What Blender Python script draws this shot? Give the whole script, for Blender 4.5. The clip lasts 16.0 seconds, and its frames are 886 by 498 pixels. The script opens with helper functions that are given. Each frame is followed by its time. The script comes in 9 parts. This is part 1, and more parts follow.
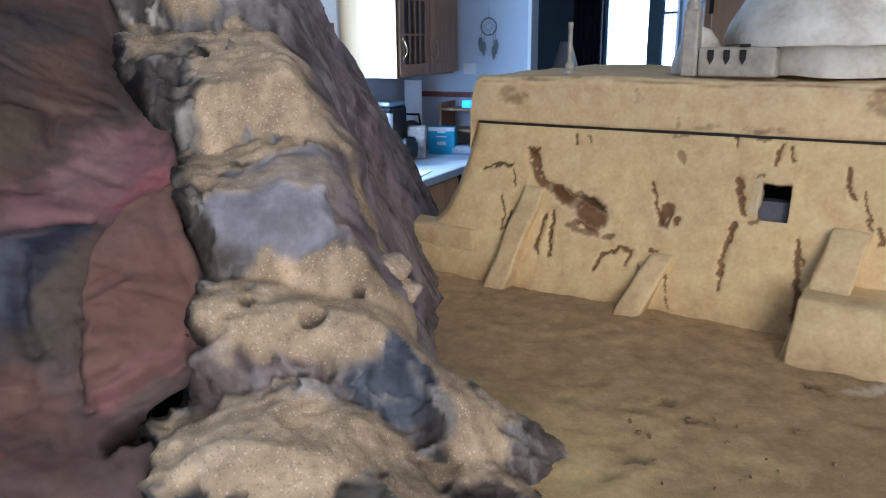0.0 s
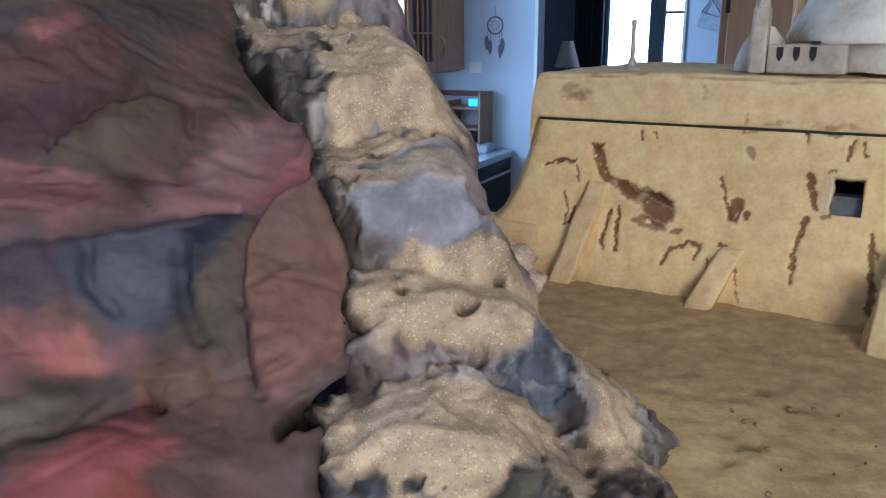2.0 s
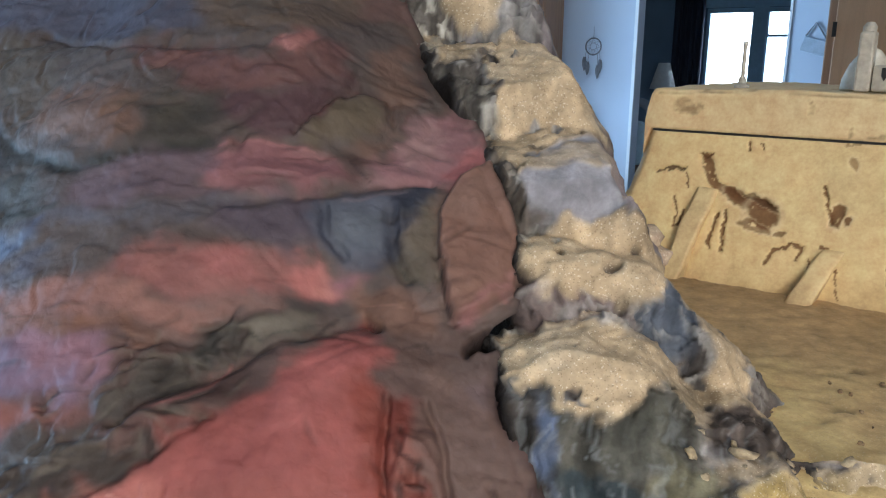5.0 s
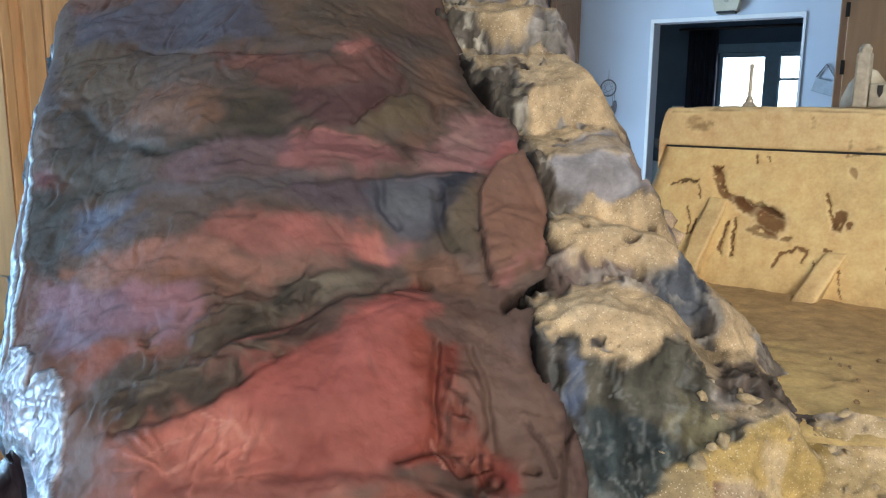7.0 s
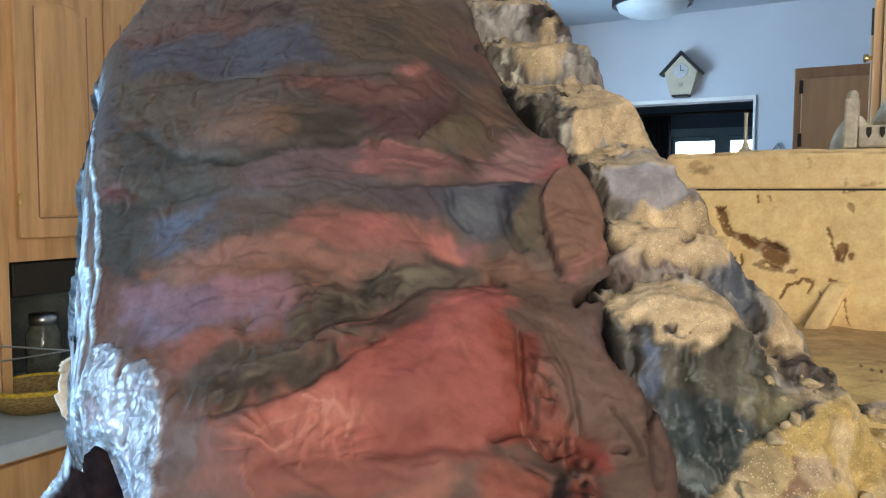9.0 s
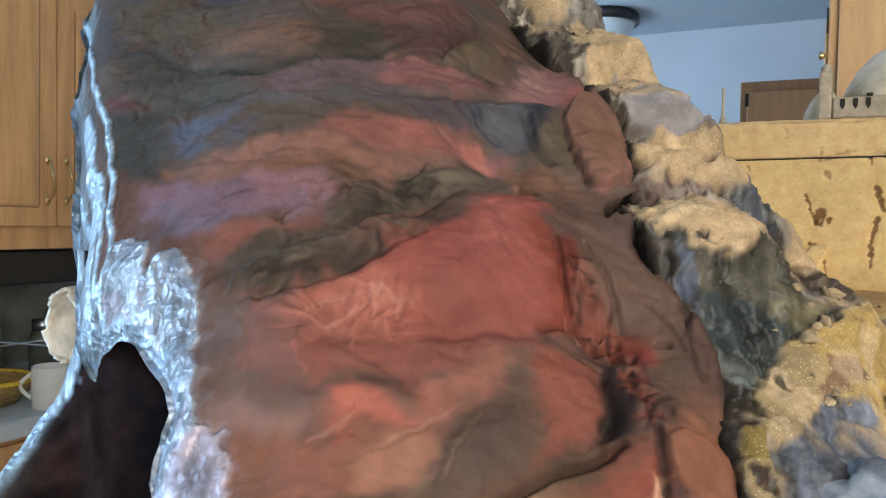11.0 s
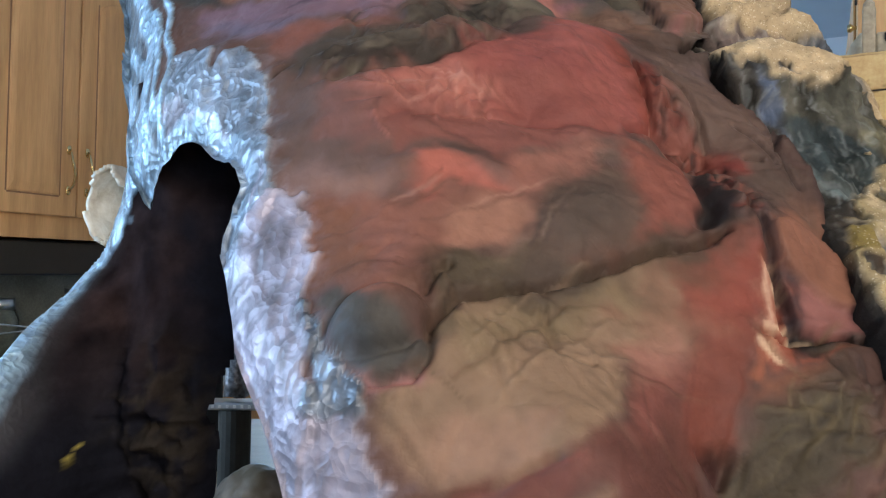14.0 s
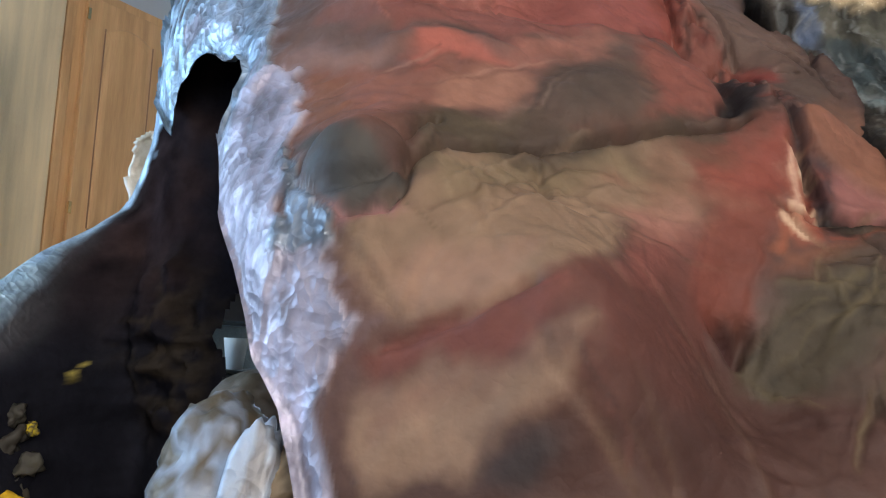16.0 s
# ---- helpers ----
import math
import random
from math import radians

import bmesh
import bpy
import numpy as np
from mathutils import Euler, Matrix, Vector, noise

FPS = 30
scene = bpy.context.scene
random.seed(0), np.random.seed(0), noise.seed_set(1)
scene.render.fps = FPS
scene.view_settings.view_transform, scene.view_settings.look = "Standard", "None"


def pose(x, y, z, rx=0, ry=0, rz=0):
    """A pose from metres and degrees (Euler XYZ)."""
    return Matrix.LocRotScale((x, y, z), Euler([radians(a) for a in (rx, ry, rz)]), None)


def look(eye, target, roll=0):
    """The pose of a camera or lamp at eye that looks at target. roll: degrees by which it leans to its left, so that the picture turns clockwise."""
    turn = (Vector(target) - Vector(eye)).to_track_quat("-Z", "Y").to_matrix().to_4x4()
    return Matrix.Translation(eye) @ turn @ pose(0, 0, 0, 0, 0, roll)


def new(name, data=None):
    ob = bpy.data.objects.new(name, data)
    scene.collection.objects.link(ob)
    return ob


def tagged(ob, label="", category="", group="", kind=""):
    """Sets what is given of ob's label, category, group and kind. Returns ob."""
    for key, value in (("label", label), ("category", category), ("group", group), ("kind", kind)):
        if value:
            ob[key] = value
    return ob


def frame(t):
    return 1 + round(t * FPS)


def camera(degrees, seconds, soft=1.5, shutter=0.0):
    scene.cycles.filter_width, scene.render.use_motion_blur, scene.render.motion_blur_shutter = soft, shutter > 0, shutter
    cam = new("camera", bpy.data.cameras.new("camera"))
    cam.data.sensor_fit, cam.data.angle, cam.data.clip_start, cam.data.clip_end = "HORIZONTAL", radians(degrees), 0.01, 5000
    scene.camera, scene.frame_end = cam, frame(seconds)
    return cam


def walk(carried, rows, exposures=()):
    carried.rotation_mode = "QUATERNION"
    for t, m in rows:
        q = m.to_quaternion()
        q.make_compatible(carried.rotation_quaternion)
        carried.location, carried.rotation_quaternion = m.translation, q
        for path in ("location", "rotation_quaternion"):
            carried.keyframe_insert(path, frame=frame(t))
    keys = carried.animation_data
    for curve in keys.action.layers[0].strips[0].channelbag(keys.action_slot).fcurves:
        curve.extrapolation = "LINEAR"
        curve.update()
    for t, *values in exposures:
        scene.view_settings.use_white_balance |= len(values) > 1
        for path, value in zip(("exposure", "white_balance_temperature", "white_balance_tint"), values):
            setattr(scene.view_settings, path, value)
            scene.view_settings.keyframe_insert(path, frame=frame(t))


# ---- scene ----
cam = camera(59.7, 16.0, soft=1.15)
METRES, EYE, TILT, LEAN, TURN = 0.85, 1.526, 0.0, 0.0, 0.0
PATH = [
    (0, (0.001, -0.003, 1.534), (0.008, 1.927, 1.008), -0.6),
    (0.5, (-0.02, -0.008, 1.534), (0.008, 1.919, 0.999), -0.3),
    (1, (-0.037, -0.01, 1.533), (-0.016, 1.918, 1.0), -0.5),
    (1.5, (-0.067, -0.013, 1.532), (-0.044, 1.917, 1.01), -0.2),
    (2, (-0.082, -0.011, 1.532), (-0.053, 1.917, 1.004), -0.4),
    (2.5, (-0.101, -0.005, 1.531), (-0.023, 1.923, 1.003), -0.4),
    (3, (-0.115, -0.015, 1.527), (-0.071, 1.915, 1.006), 0.3),
    (3.5, (-0.131, -0.043, 1.527), (-0.161, 1.888, 1.004), 0.4),
    (4, (-0.13, -0.071, 1.53), (-0.205, 1.859, 1.011), 0.2),
    (4.5, (-0.123, -0.097, 1.531), (-0.252, 1.833, 1.024), -0.2),
    (5, (-0.128, -0.126, 1.528), (-0.312, 1.807, 1.047), 0.4),
    (5.2, (-0.127, -0.136, 1.525), (-0.35, 1.79, 1.034), -0.5),
    (7.3, (-0.144, -0.225, 1.488), (-0.369, 1.736, 1.161), 0.6),
    (7.5, (-0.149, -0.234, 1.484), (-0.366, 1.731, 1.186), 0.3),
    (8, (-0.175, -0.242, 1.464), (-0.328, 1.736, 1.215), 0.6),
    (8.2, (-0.186, -0.246, 1.456), (-0.332, 1.736, 1.229), 0.5),
    (10.3, (-0.266, -0.253, 1.38), (-0.263, 1.747, 1.339), 1.0),
    (10.5, (-0.273, -0.252, 1.368), (-0.247, 1.747, 1.333), 1.2),
    (11, (-0.29, -0.248, 1.34), (-0.242, 1.751, 1.278), 1.0),
    (11.5, (-0.298, -0.245, 1.324), (-0.241, 1.753, 1.282), 1.2),
    (12, (-0.296, -0.233, 1.299), (-0.27, 1.766, 1.283), 0.9),
    (12.5, (-0.283, -0.222, 1.277), (-0.299, 1.778, 1.245), 0.4),
    (13, (-0.29, -0.216, 1.248), (-0.311, 1.784, 1.234), 0.0),
    (13.5, (-0.307, -0.215, 1.219), (-0.313, 1.784, 1.225), -0.6),
    (14, (-0.331, -0.22, 1.192), (-0.299, 1.779, 1.25), 0.9),
    (14.5, (-0.315, -0.211, 1.166), (-0.324, 1.786, 1.271), 1.2),
    (15, (-0.308, -0.208, 1.142), (-0.387, 1.784, 1.297), 1.5),
    (15.5, (-0.295, -0.203, 1.117), (-0.43, 1.784, 1.307), 1.3),
    (16, (-0.29, -0.193, 1.095), (-0.462, 1.781, 1.363), 2.2),
]
walk(cam, [(t, look(eye, target, roll)) for t, eye, target, roll in PATH], [(0, -0.30, 5350, 17), (1, -0.26, 5350, 17), (2, -0.19, 5350, 15), (3.5, -0.06, 5500, 12), (5.2, 0.05, 5800, 10), (8, 0.08, 6550, 10), (10.5, 0.06, 6750, 10), (12, 0.0, 6600, 10), (14, -0.08, 6300, 10), (16, -0.10, 6200, 10)])

# ---- world, sun, large lights ----
E1, E2 = Vector((0.891, -0.454, 0)), Vector((0.454, 0.891, 0))   # along the kitchen's back wall, and into depth
ORIGIN = Vector((0.57, 4.33, 0))                                  # kitchen's back wall at the doorway
TURN = math.degrees(math.atan2(-0.454, 0.891))


def K(a, b, z=0.0):
    """A place in the kitchen: a along the back wall, b in depth, z up."""
    return ORIGIN + E1 * a + E2 * b + Vector((0, 0, z))


world = bpy.data.worlds.new("world")
scene.world = world
world.use_nodes = True
sky = world.node_tree.nodes.new("ShaderNodeTexSky")
sky.sky_type, sky.sun_disc, sky.sun_elevation, sky.sun_rotation = "NISHITA", False, radians(38), radians(-60)
world.node_tree.links.new(sky.outputs[0], world.node_tree.nodes["Background"].inputs[0])
world.node_tree.nodes["Background"].inputs[1].default_value = 0.08


def lamp(name, kind, m, energy, colour, **more):
    data = bpy.data.lights.new(name, kind)
    data.energy, data.color = energy, colour
    for key, value in more.items():
        if key == "size":
            data.size = value
        if key == "size_y":
            data.size_y = value
        if key == "shape":
            data.shape = value
        if key == "angle":
            data.angle = value
        if key == "spread":
            data.spread = value
    ob = new(name, data)
    ob.matrix_world = m
    return ob


lamp("sun", "SUN", look((-6, 1, 6), (0, 3, 0)), 2.5, (1, 0.95, 0.87), angle=radians(0.5))
lamp("window_daylight", "AREA", look(K(-0.80, -1.45, 1.55), K(0.35, -1.15, 1.15)), 43, (0.50, 0.74, 1.0), shape="RECTANGLE", size=0.9, size_y=0.85)
lamp("side_daylight", "AREA", look(K(-0.80, -5.20, 1.56), K(0.9, -4.1, 1.3)), 44, (0.52, 0.77, 1.0), shape="RECTANGLE", size=0.9, size_y=0.85)
# fill from the front, added to brighten the model; no known source
lamp("front_fill", "AREA", look(K(2.56, -5.55, 1.66), K(1.5, -3.7, 1.35)), 43, (1.0, 0.91, 0.77), shape="RECTANGLE", size=0.9, size_y=1.0)
# warm fill from overhead, an added lamp out of view
lamp("top_fill", "AREA", look((0.55, -0.55, 2.40), (0.55, -0.55, 1.3)), 7, (1.0, 0.80, 0.55), shape="DISK", size=0.34)

# ---- materials ----


def material(name, colour=(0.5, 0.5, 0.5), rough=0.6, metal=0.0, vary=0.2, scale=30.0, bump=0.1, fine=200.0, stretch=(1, 1, 1), emit=0.0, second=None, coat=0.0, depth=0.002):
    """A procedural surface: base colour broken at two scales, with fine relief."""
    m = bpy.data.materials.new(name)
    m.use_nodes = True
    nt = m.node_tree
    n, link = nt.nodes, nt.links.new
    b = n["Principled BSDF"]
    co = n.new("ShaderNodeTexCoord")
    mp = n.new("ShaderNodeMapping")
    mp.inputs["Scale"].default_value = stretch
    link(co.outputs["Object"], mp.inputs["Vector"])
    big, small = n.new("ShaderNodeTexNoise"), n.new("ShaderNodeTexNoise")
    for t, s, d in ((big, scale, 5), (small, fine, 3)):
        t.inputs["Scale"].default_value, t.inputs["Detail"].default_value = s, d
        link(mp.outputs[0], t.inputs["Vector"])
    ramp = n.new("ShaderNodeValToRGB")
    c1 = [max(0, c * (1 - vary)) for c in colour]
    c2 = [min(1, c * (1 + vary)) for c in (second or colour)]
    ramp.color_ramp.elements[0].position, ramp.color_ramp.elements[1].position = 0.3, 0.7
    ramp.color_ramp.elements[0].color, ramp.color_ramp.elements[1].color = (*c1, 1), (*c2, 1)
    link(big.outputs[0], ramp.inputs[0])
    mix = n.new("ShaderNodeMix")
    mix.data_type, mix.blend_type = "RGBA", "OVERLAY"
    mix.inputs[0].default_value = min(1.0, vary * 1.5)
    link(ramp.outputs[0], mix.inputs[6])
    link(small.outputs[0], mix.inputs[7])
    link(mix.outputs[2], b.inputs["Base Color"])
    b.inputs["Roughness"].default_value, b.inputs["Metallic"].default_value = rough, metal
    b.inputs["Coat Weight"].default_value = coat
    bp = n.new("ShaderNodeBump")
    bp.inputs["Strength"].default_value, bp.inputs["Distance"].default_value = bump, depth
    add = n.new("ShaderNodeMath")
    add.operation = "ADD"
    link(big.outputs[0], add.inputs[0])
    link(small.outputs[0], add.inputs[1])
    link(add.outputs[0], bp.inputs["Height"])
    link(bp.outputs[0], b.inputs["Normal"])
    if emit:
        b.inputs["Emission Color"].default_value, b.inputs["Emission Strength"].default_value = (*colour, 1), emit
    return m


def painted_material(name, bump=0.5, streak=(1, 1, 1), fleck=True, crumple=0.0, foil=0.12, rough0=0.72, spec0=0.12, wash_mix=0.45, brush_mix=0.25):
    """Hand-painted surface: the paint lies in the mesh's own colours; sand grains and gloss in its attributes."""
    m = bpy.data.materials.new(name)
    m.use_nodes = True
    nt = m.node_tree
    n, link = nt.nodes, nt.links.new
    b = n["Principled BSDF"]
    co = n.new("ShaderNodeTexCoord")
    mp = n.new("ShaderNodeMapping")
    mp.inputs["Scale"].default_value = streak
    link(co.outputs["Object"], mp.inputs["Vector"])

    def attr(key):
        a = n.new("ShaderNodeAttribute")
        a.attribute_name = key
        return a

    def mathn(op, x, y=None, v=None):
        k = n.new("ShaderNodeMath")
        k.operation = op
        link(x, k.inputs[0])
        if y is not None:
            link(y, k.inputs[1])
        if v is not None:
            k.inputs[1].default_value = v
        return k.outputs[0]

    def noise_node(scale, detail, vec):
        t = n.new("ShaderNodeTexNoise")
        t.inputs["Scale"].default_value, t.inputs["Detail"].default_value, t.inputs["Roughness"].default_value = scale, detail, 0.62
        link(vec, t.inputs["Vector"])
        return t.outputs[0]

    def ranged(x, lo, hi, a, c):
        k = n.new("ShaderNodeMapRange")
        link(x, k.inputs[0])
        for i, v in zip((1, 2, 3, 4), (lo, hi, a, c)):
            k.inputs[i].default_value = v
        return k.outputs[0]

    def mixc(fac, x, y, blend="MIX"):
        k = n.new("ShaderNodeMix")
        k.data_type, k.blend_type = "RGBA", blend
        if isinstance(fac, float):
            k.inputs[0].default_value = fac
        else:
            link(fac, k.inputs[0])
        for s, v in ((6, x), (7, y)):
            if isinstance(v, tuple):
                k.inputs[s].default_value = v
            else:
                link(v, k.inputs[s])
        return k.outputs[2]

    paint, grain, gloss = attr("paint").outputs["Color"], attr("grain").outputs["Fac"], attr("gloss").outputs["Fac"]
    wash = noise_node(55, 6, mp.outputs[0])
    brush = noise_node(240, 4, mp.outputs[0])
    col = mixc(wash_mix, paint, wash, "OVERLAY")
    col = mixc(brush_mix, col, brush, "OVERLAY")
    # sand: pale and dark grains over the tan
    vo = n.new("ShaderNodeTexVoronoi")
    vo.inputs["Scale"].default_value = 1150
    link(co.outputs["Object"], vo.inputs["Vector"])
    sep = n.new("ShaderNodeSeparateColor")
    link(vo.outputs["Color"], sep.inputs[0])
    pale = mathn("MULTIPLY", mathn("GREATER_THAN", sep.outputs[0], v=0.955), grain)
    dark = mathn("MULTIPLY", mathn("GREATER_THAN", sep.outputs[1], v=0.93), grain)
    if fleck:
        col = mixc(mathn("MULTIPLY", pale, v=0.42), col, (0.80, 0.70, 0.54, 1))
        col = mixc(mathn("MULTIPLY", dark, v=0.35), col, (0.12, 0.08, 0.05, 1))
    link(col, b.inputs["Base Color"])
    rough = ranged(gloss, 0, 1, rough0, 0.42)
    link(rough, b.inputs["Roughness"])
    link(mathn("MULTIPLY", gloss, v=foil), b.inputs["Metallic"])
    link(mathn("MULTIPLY", gloss, v=0.3), b.inputs["Coat Weight"])
    b.inputs["Coat Roughness"].default_value = 0.25
    link(ranged(gloss, 0, 1, spec0, 0.5), b.inputs["Specular IOR Level"])
    hgt = mathn("ADD", mathn("MULTIPLY", wash, v=0.3 if crumple else 1.0), mathn("MULTIPLY", brush, v=0.03 if crumple else 0.35))
    hgt = mathn("ADD", hgt, mathn("MULTIPLY", mathn("MULTIPLY", sep.outputs[2], grain), v=0.5))
    # crumpled creases: sharp valleys where the noise crosses its mean; finer and deeper on foil
    if crumple:
        def ridge(scale):
            return mathn("ABSOLUTE", mathn("SUBTRACT", noise_node(scale, 2.5, mp.outputs[0]), v=0.5))
        hgt = mathn("ADD", hgt, mathn("MULTIPLY", ridge(34), v=1.7 * crumple))
        hgt = mathn("ADD", hgt, mathn("MULTIPLY", ridge(95), v=0.5 * crumple))
        bend = n.new("ShaderNodeTexNoise")
        bend.inputs["Scale"].default_value, bend.inputs["Detail"].default_value = 60, 2
        link(co.outputs["Object"], bend.inputs["Vector"])
        shift = n.new("ShaderNodeVectorMath")
        shift.operation = "MULTIPLY_ADD"
        link(bend.outputs["Color"], shift.inputs[0])
        shift.inputs[1].default_value = (0.016, 0.016, 0.016)
        link(co.outputs["Object"], shift.inputs[2])
        for scale, much in ((75, 2.4), (170, 1.5)):
            cell = n.new("ShaderNodeTexVoronoi")
            cell.inputs["Scale"].default_value = scale
            link(shift.outputs[0], cell.inputs["Vector"])
            hgt = mathn("ADD", hgt, mathn("MULTIPLY", mathn("MULTIPLY", cell.outputs["Distance"], gloss), v=much))
    bp = n.new("ShaderNodeBump")
    bp.inputs["Strength"].default_value, bp.inputs["Distance"].default_value = bump, 0.004
    link(hgt, bp.inputs["Height"])
    link(bp.outputs[0], b.inputs["Normal"])
    return m


def glass_material(name):
    m = bpy.data.materials.new(name)
    m.use_nodes = True
    b = m.node_tree.nodes["Principled BSDF"]
    b.inputs["Transmission Weight"].default_value, b.inputs["Roughness"].default_value, b.inputs["IOR"].default_value = 1.0, 0.02, 1.45
    return m


OAK = material("honey_oak", (0.60, 0.335, 0.145), 0.42, vary=0.12, scale=7, fine=60, stretch=(5, 5, 0.45), bump=0.10, second=(0.68, 0.405, 0.19))
# oak darkened in colour for shade; also used as plain brown wood
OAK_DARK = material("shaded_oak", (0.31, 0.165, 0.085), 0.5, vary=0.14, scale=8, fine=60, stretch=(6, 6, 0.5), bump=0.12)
WALL = material("blue_white_wall", (0.56, 0.61, 0.68), 0.75, vary=0.04, scale=3, bump=0.05)
CEILING = material("ceiling_paint", (0.44, 0.50, 0.56), 0.8, vary=0.05, scale=4, bump=0.06)
WHITE = material("white_paint", (0.80, 0.80, 0.79), 0.45, vary=0.05, scale=8, bump=0.05)
BLACK = material("black_plastic", (0.012, 0.012, 0.014), 0.35, vary=0.2, bump=0.03)
DARKROOM = material("dark_blue_wall", (0.12, 0.19, 0.27), 0.7, vary=0.15, scale=4)
COUNTER = material("pale_laminate", (0.52, 0.60, 0.66), 0.28, vary=0.06, scale=40, fine=300, bump=0.03)
SPLASH = material("grey_green_splash", (0.16, 0.17, 0.15), 0.5, vary=0.3, scale=12)
FLOOR = material("floor_vinyl", (0.26, 0.20, 0.15), 0.45, vary=0.2, scale=6)
BRASS = material("brass", (0.75, 0.58, 0.30), 0.25, metal=1.0, vary=0.1, bump=0.03)
STEEL = material("steel", (0.55, 0.57, 0.60), 0.3, metal=1.0, vary=0.08, bump=0.03)
CERAMIC = material("white_ceramic", (0.80, 0.80, 0.78), 0.18, vary=0.03, bump=0.02)
PAPER = material("paper", (0.80, 0.82, 0.84), 0.85, vary=0.05, scale=60)
CARDBLUE = material("blue_card", (0.05, 0.40, 0.62), 0.45, vary=0.08, scale=40)
CLOTH_DARK = material("dark_curtain", (0.035, 0.045, 0.07), 0.9, vary=0.3, scale=14, stretch=(8, 8, 0.6), bump=0.4)
SHADE = material("lampshade_linen", (0.62, 0.66, 0.66), 0.9, vary=0.06, scale=40)
PANE_LIGHT = material("overcast_pane", (0.93, 0.97, 1.0), 0.5, vary=0.0, emit=5.0, bump=0.0)
GLASS = glass_material("glass")
TABLEWOOD = material("table_wood", (0.22, 0.14, 0.08), 0.5, vary=0.2, scale=8, stretch=(1, 6, 1))
FEATHER = material("grey_feather", (0.20, 0.20, 0.21), 0.9, vary=0.3)
RUST = material("russet_paint", (0.20, 0.07, 0.05), 0.6, vary=0.2)
SHELL = material("cream_shell", (0.66, 0.58, 0.46), 0.55, vary=0.25, scale=40, bump=0.5, second=(0.72, 0.70, 0.66))
CREAM = material("cream_plaster", (0.62, 0.53, 0.38), 0.75, vary=0.22, scale=22, bump=0.4, second=(0.74, 0.70, 0.60))
GREYCAST = material("grey_cast", (0.40, 0.355, 0.28), 0.7, vary=0.18, scale=60, bump=0.3)
NEAR_BLACK = material("near_black", (0.02, 0.018, 0.016), 0.8, vary=0.3)
YELLOW = material("yellow_moss", (0.62, 0.42, 0.04), 0.7, vary=0.35, scale=90, bump=0.6)
PAINTED = painted_material("painted_paper_rock", bump=0.40, fleck=False, crumple=1.0, foil=0.50, rough0=0.58, spec0=0.16, wash_mix=0.16, brush_mix=0.05)
CAVESHADE = painted_material("cave_shade_paper", bump=0.5, fleck=False, crumple=0.6, foil=0.40, rough0=0.9, spec0=0.0)
SANDROCK = painted_material("sanded_rock", bump=0.55)
ADOBE = painted_material("adobe_paint", bump=0.18, fleck=False)
SANDGROUND = painted_material("desert_sand", bump=0.30, wash_mix=0.6)

# ---- helpers for meshes ----


def part(name, bm, mat, parent=None, label="", smooth=False):
    me = bpy.data.meshes.new(name)
    bm.to_mesh(me)
    bm.free()
    me.materials.append(mat)
    if smooth:
        me.shade_smooth()
    ob = new(name, me)
    ob.parent = parent
    if label:
        ob["label"] = label
    return ob


def box(x0, y0, z0, x1, y1, z1, bevel=0.0, bm=None):
    bm = bm or bmesh.new()
    made = bmesh.ops.create_cube(bm, size=1.0, matrix=Matrix.LocRotScale(((x0 + x1) / 2, (y0 + y1) / 2, (z0 + z1) / 2), None, (abs(x1 - x0), abs(y1 - y0), abs(z1 - z0))))
    if bevel:
        edges = list({e for v in made["verts"] for e in v.link_edges})
        bmesh.ops.bevel(bm, geom=edges, offset=bevel, segments=2, affect="EDGES", profile=0.5)
    return bm


def lathe(profile, segments=28, bm=None, centre=(0, 0, 0)):
    """A turned shape: profile of (radius, height)."""
    bm = bm or bmesh.new()
    rings = []
    for r, z in profile:
        rings.append([bm.verts.new((centre[0] + r * math.cos(6.28318 * i / segments), centre[1] + r * math.sin(6.28318 * i / segments), centre[2] + z)) for i in range(segments)])
    for lo, hi in zip(rings, rings[1:]):
        for i in range(segments):
            j = (i + 1) % segments
            bm.faces.new((lo[i], lo[j], hi[j], hi[i]))
    bmesh.ops.remove_doubles(bm, verts=bm.verts, dist=1e-5)
    bmesh.ops.recalc_face_normals(bm, faces=bm.faces)
    return bm


def tube(points, radius, sides=8, bm=None):
    bm = bm or bmesh.new()
    pts = [Vector(p) for p in points]
    rings = []
    for i, p in enumerate(pts):
        d = (pts[min(i + 1, len(pts) - 1)] - pts[max(i - 1, 0)]).normalized()
        q = d.to_track_quat("Z", "Y")
        rings.append([bm.verts.new(p + q @ Vector((radius * math.cos(6.28318 * k / sides), radius * math.sin(6.28318 * k / sides), 0))) for k in range(sides)])
    for lo, hi in zip(rings, rings[1:]):
        for k in range(sides):
            bm.faces.new((lo[k], lo[(k + 1) % sides], hi[(k + 1) % sides], hi[k]))
    bm.faces.new(rings[0][::-1])
    bm.faces.new(rings[-1])
    return bm


def thing(name, m, label, category, group="", kind=""):
    ob = new(name)
    ob.matrix_world = m
    return tagged(ob, label, category, group, kind)


def kmat(a, b, z=0.0, turn=0.0):
    return Matrix.Translation(K(a, b, z)) @ pose(0, 0, 0, 0, 0, TURN + turn)


# ---- noise on arrays ----


def lattice(ix, iy, iz, seed):
    h = (ix.astype(np.int64) * 374761393 + iy.astype(np.int64) * 668265263 + iz.astype(np.int64) * 2147483647 + seed * 974634777) & 0xFFFFFFFF
    h = ((h ^ (h >> 13)) * 1274126177) & 0xFFFFFFFF
    h = ((h ^ (h >> 16)) * 2246822519) & 0xFFFFFFFF
    return ((h ^ (h >> 15)) & 0xFFFF) / 65535.0


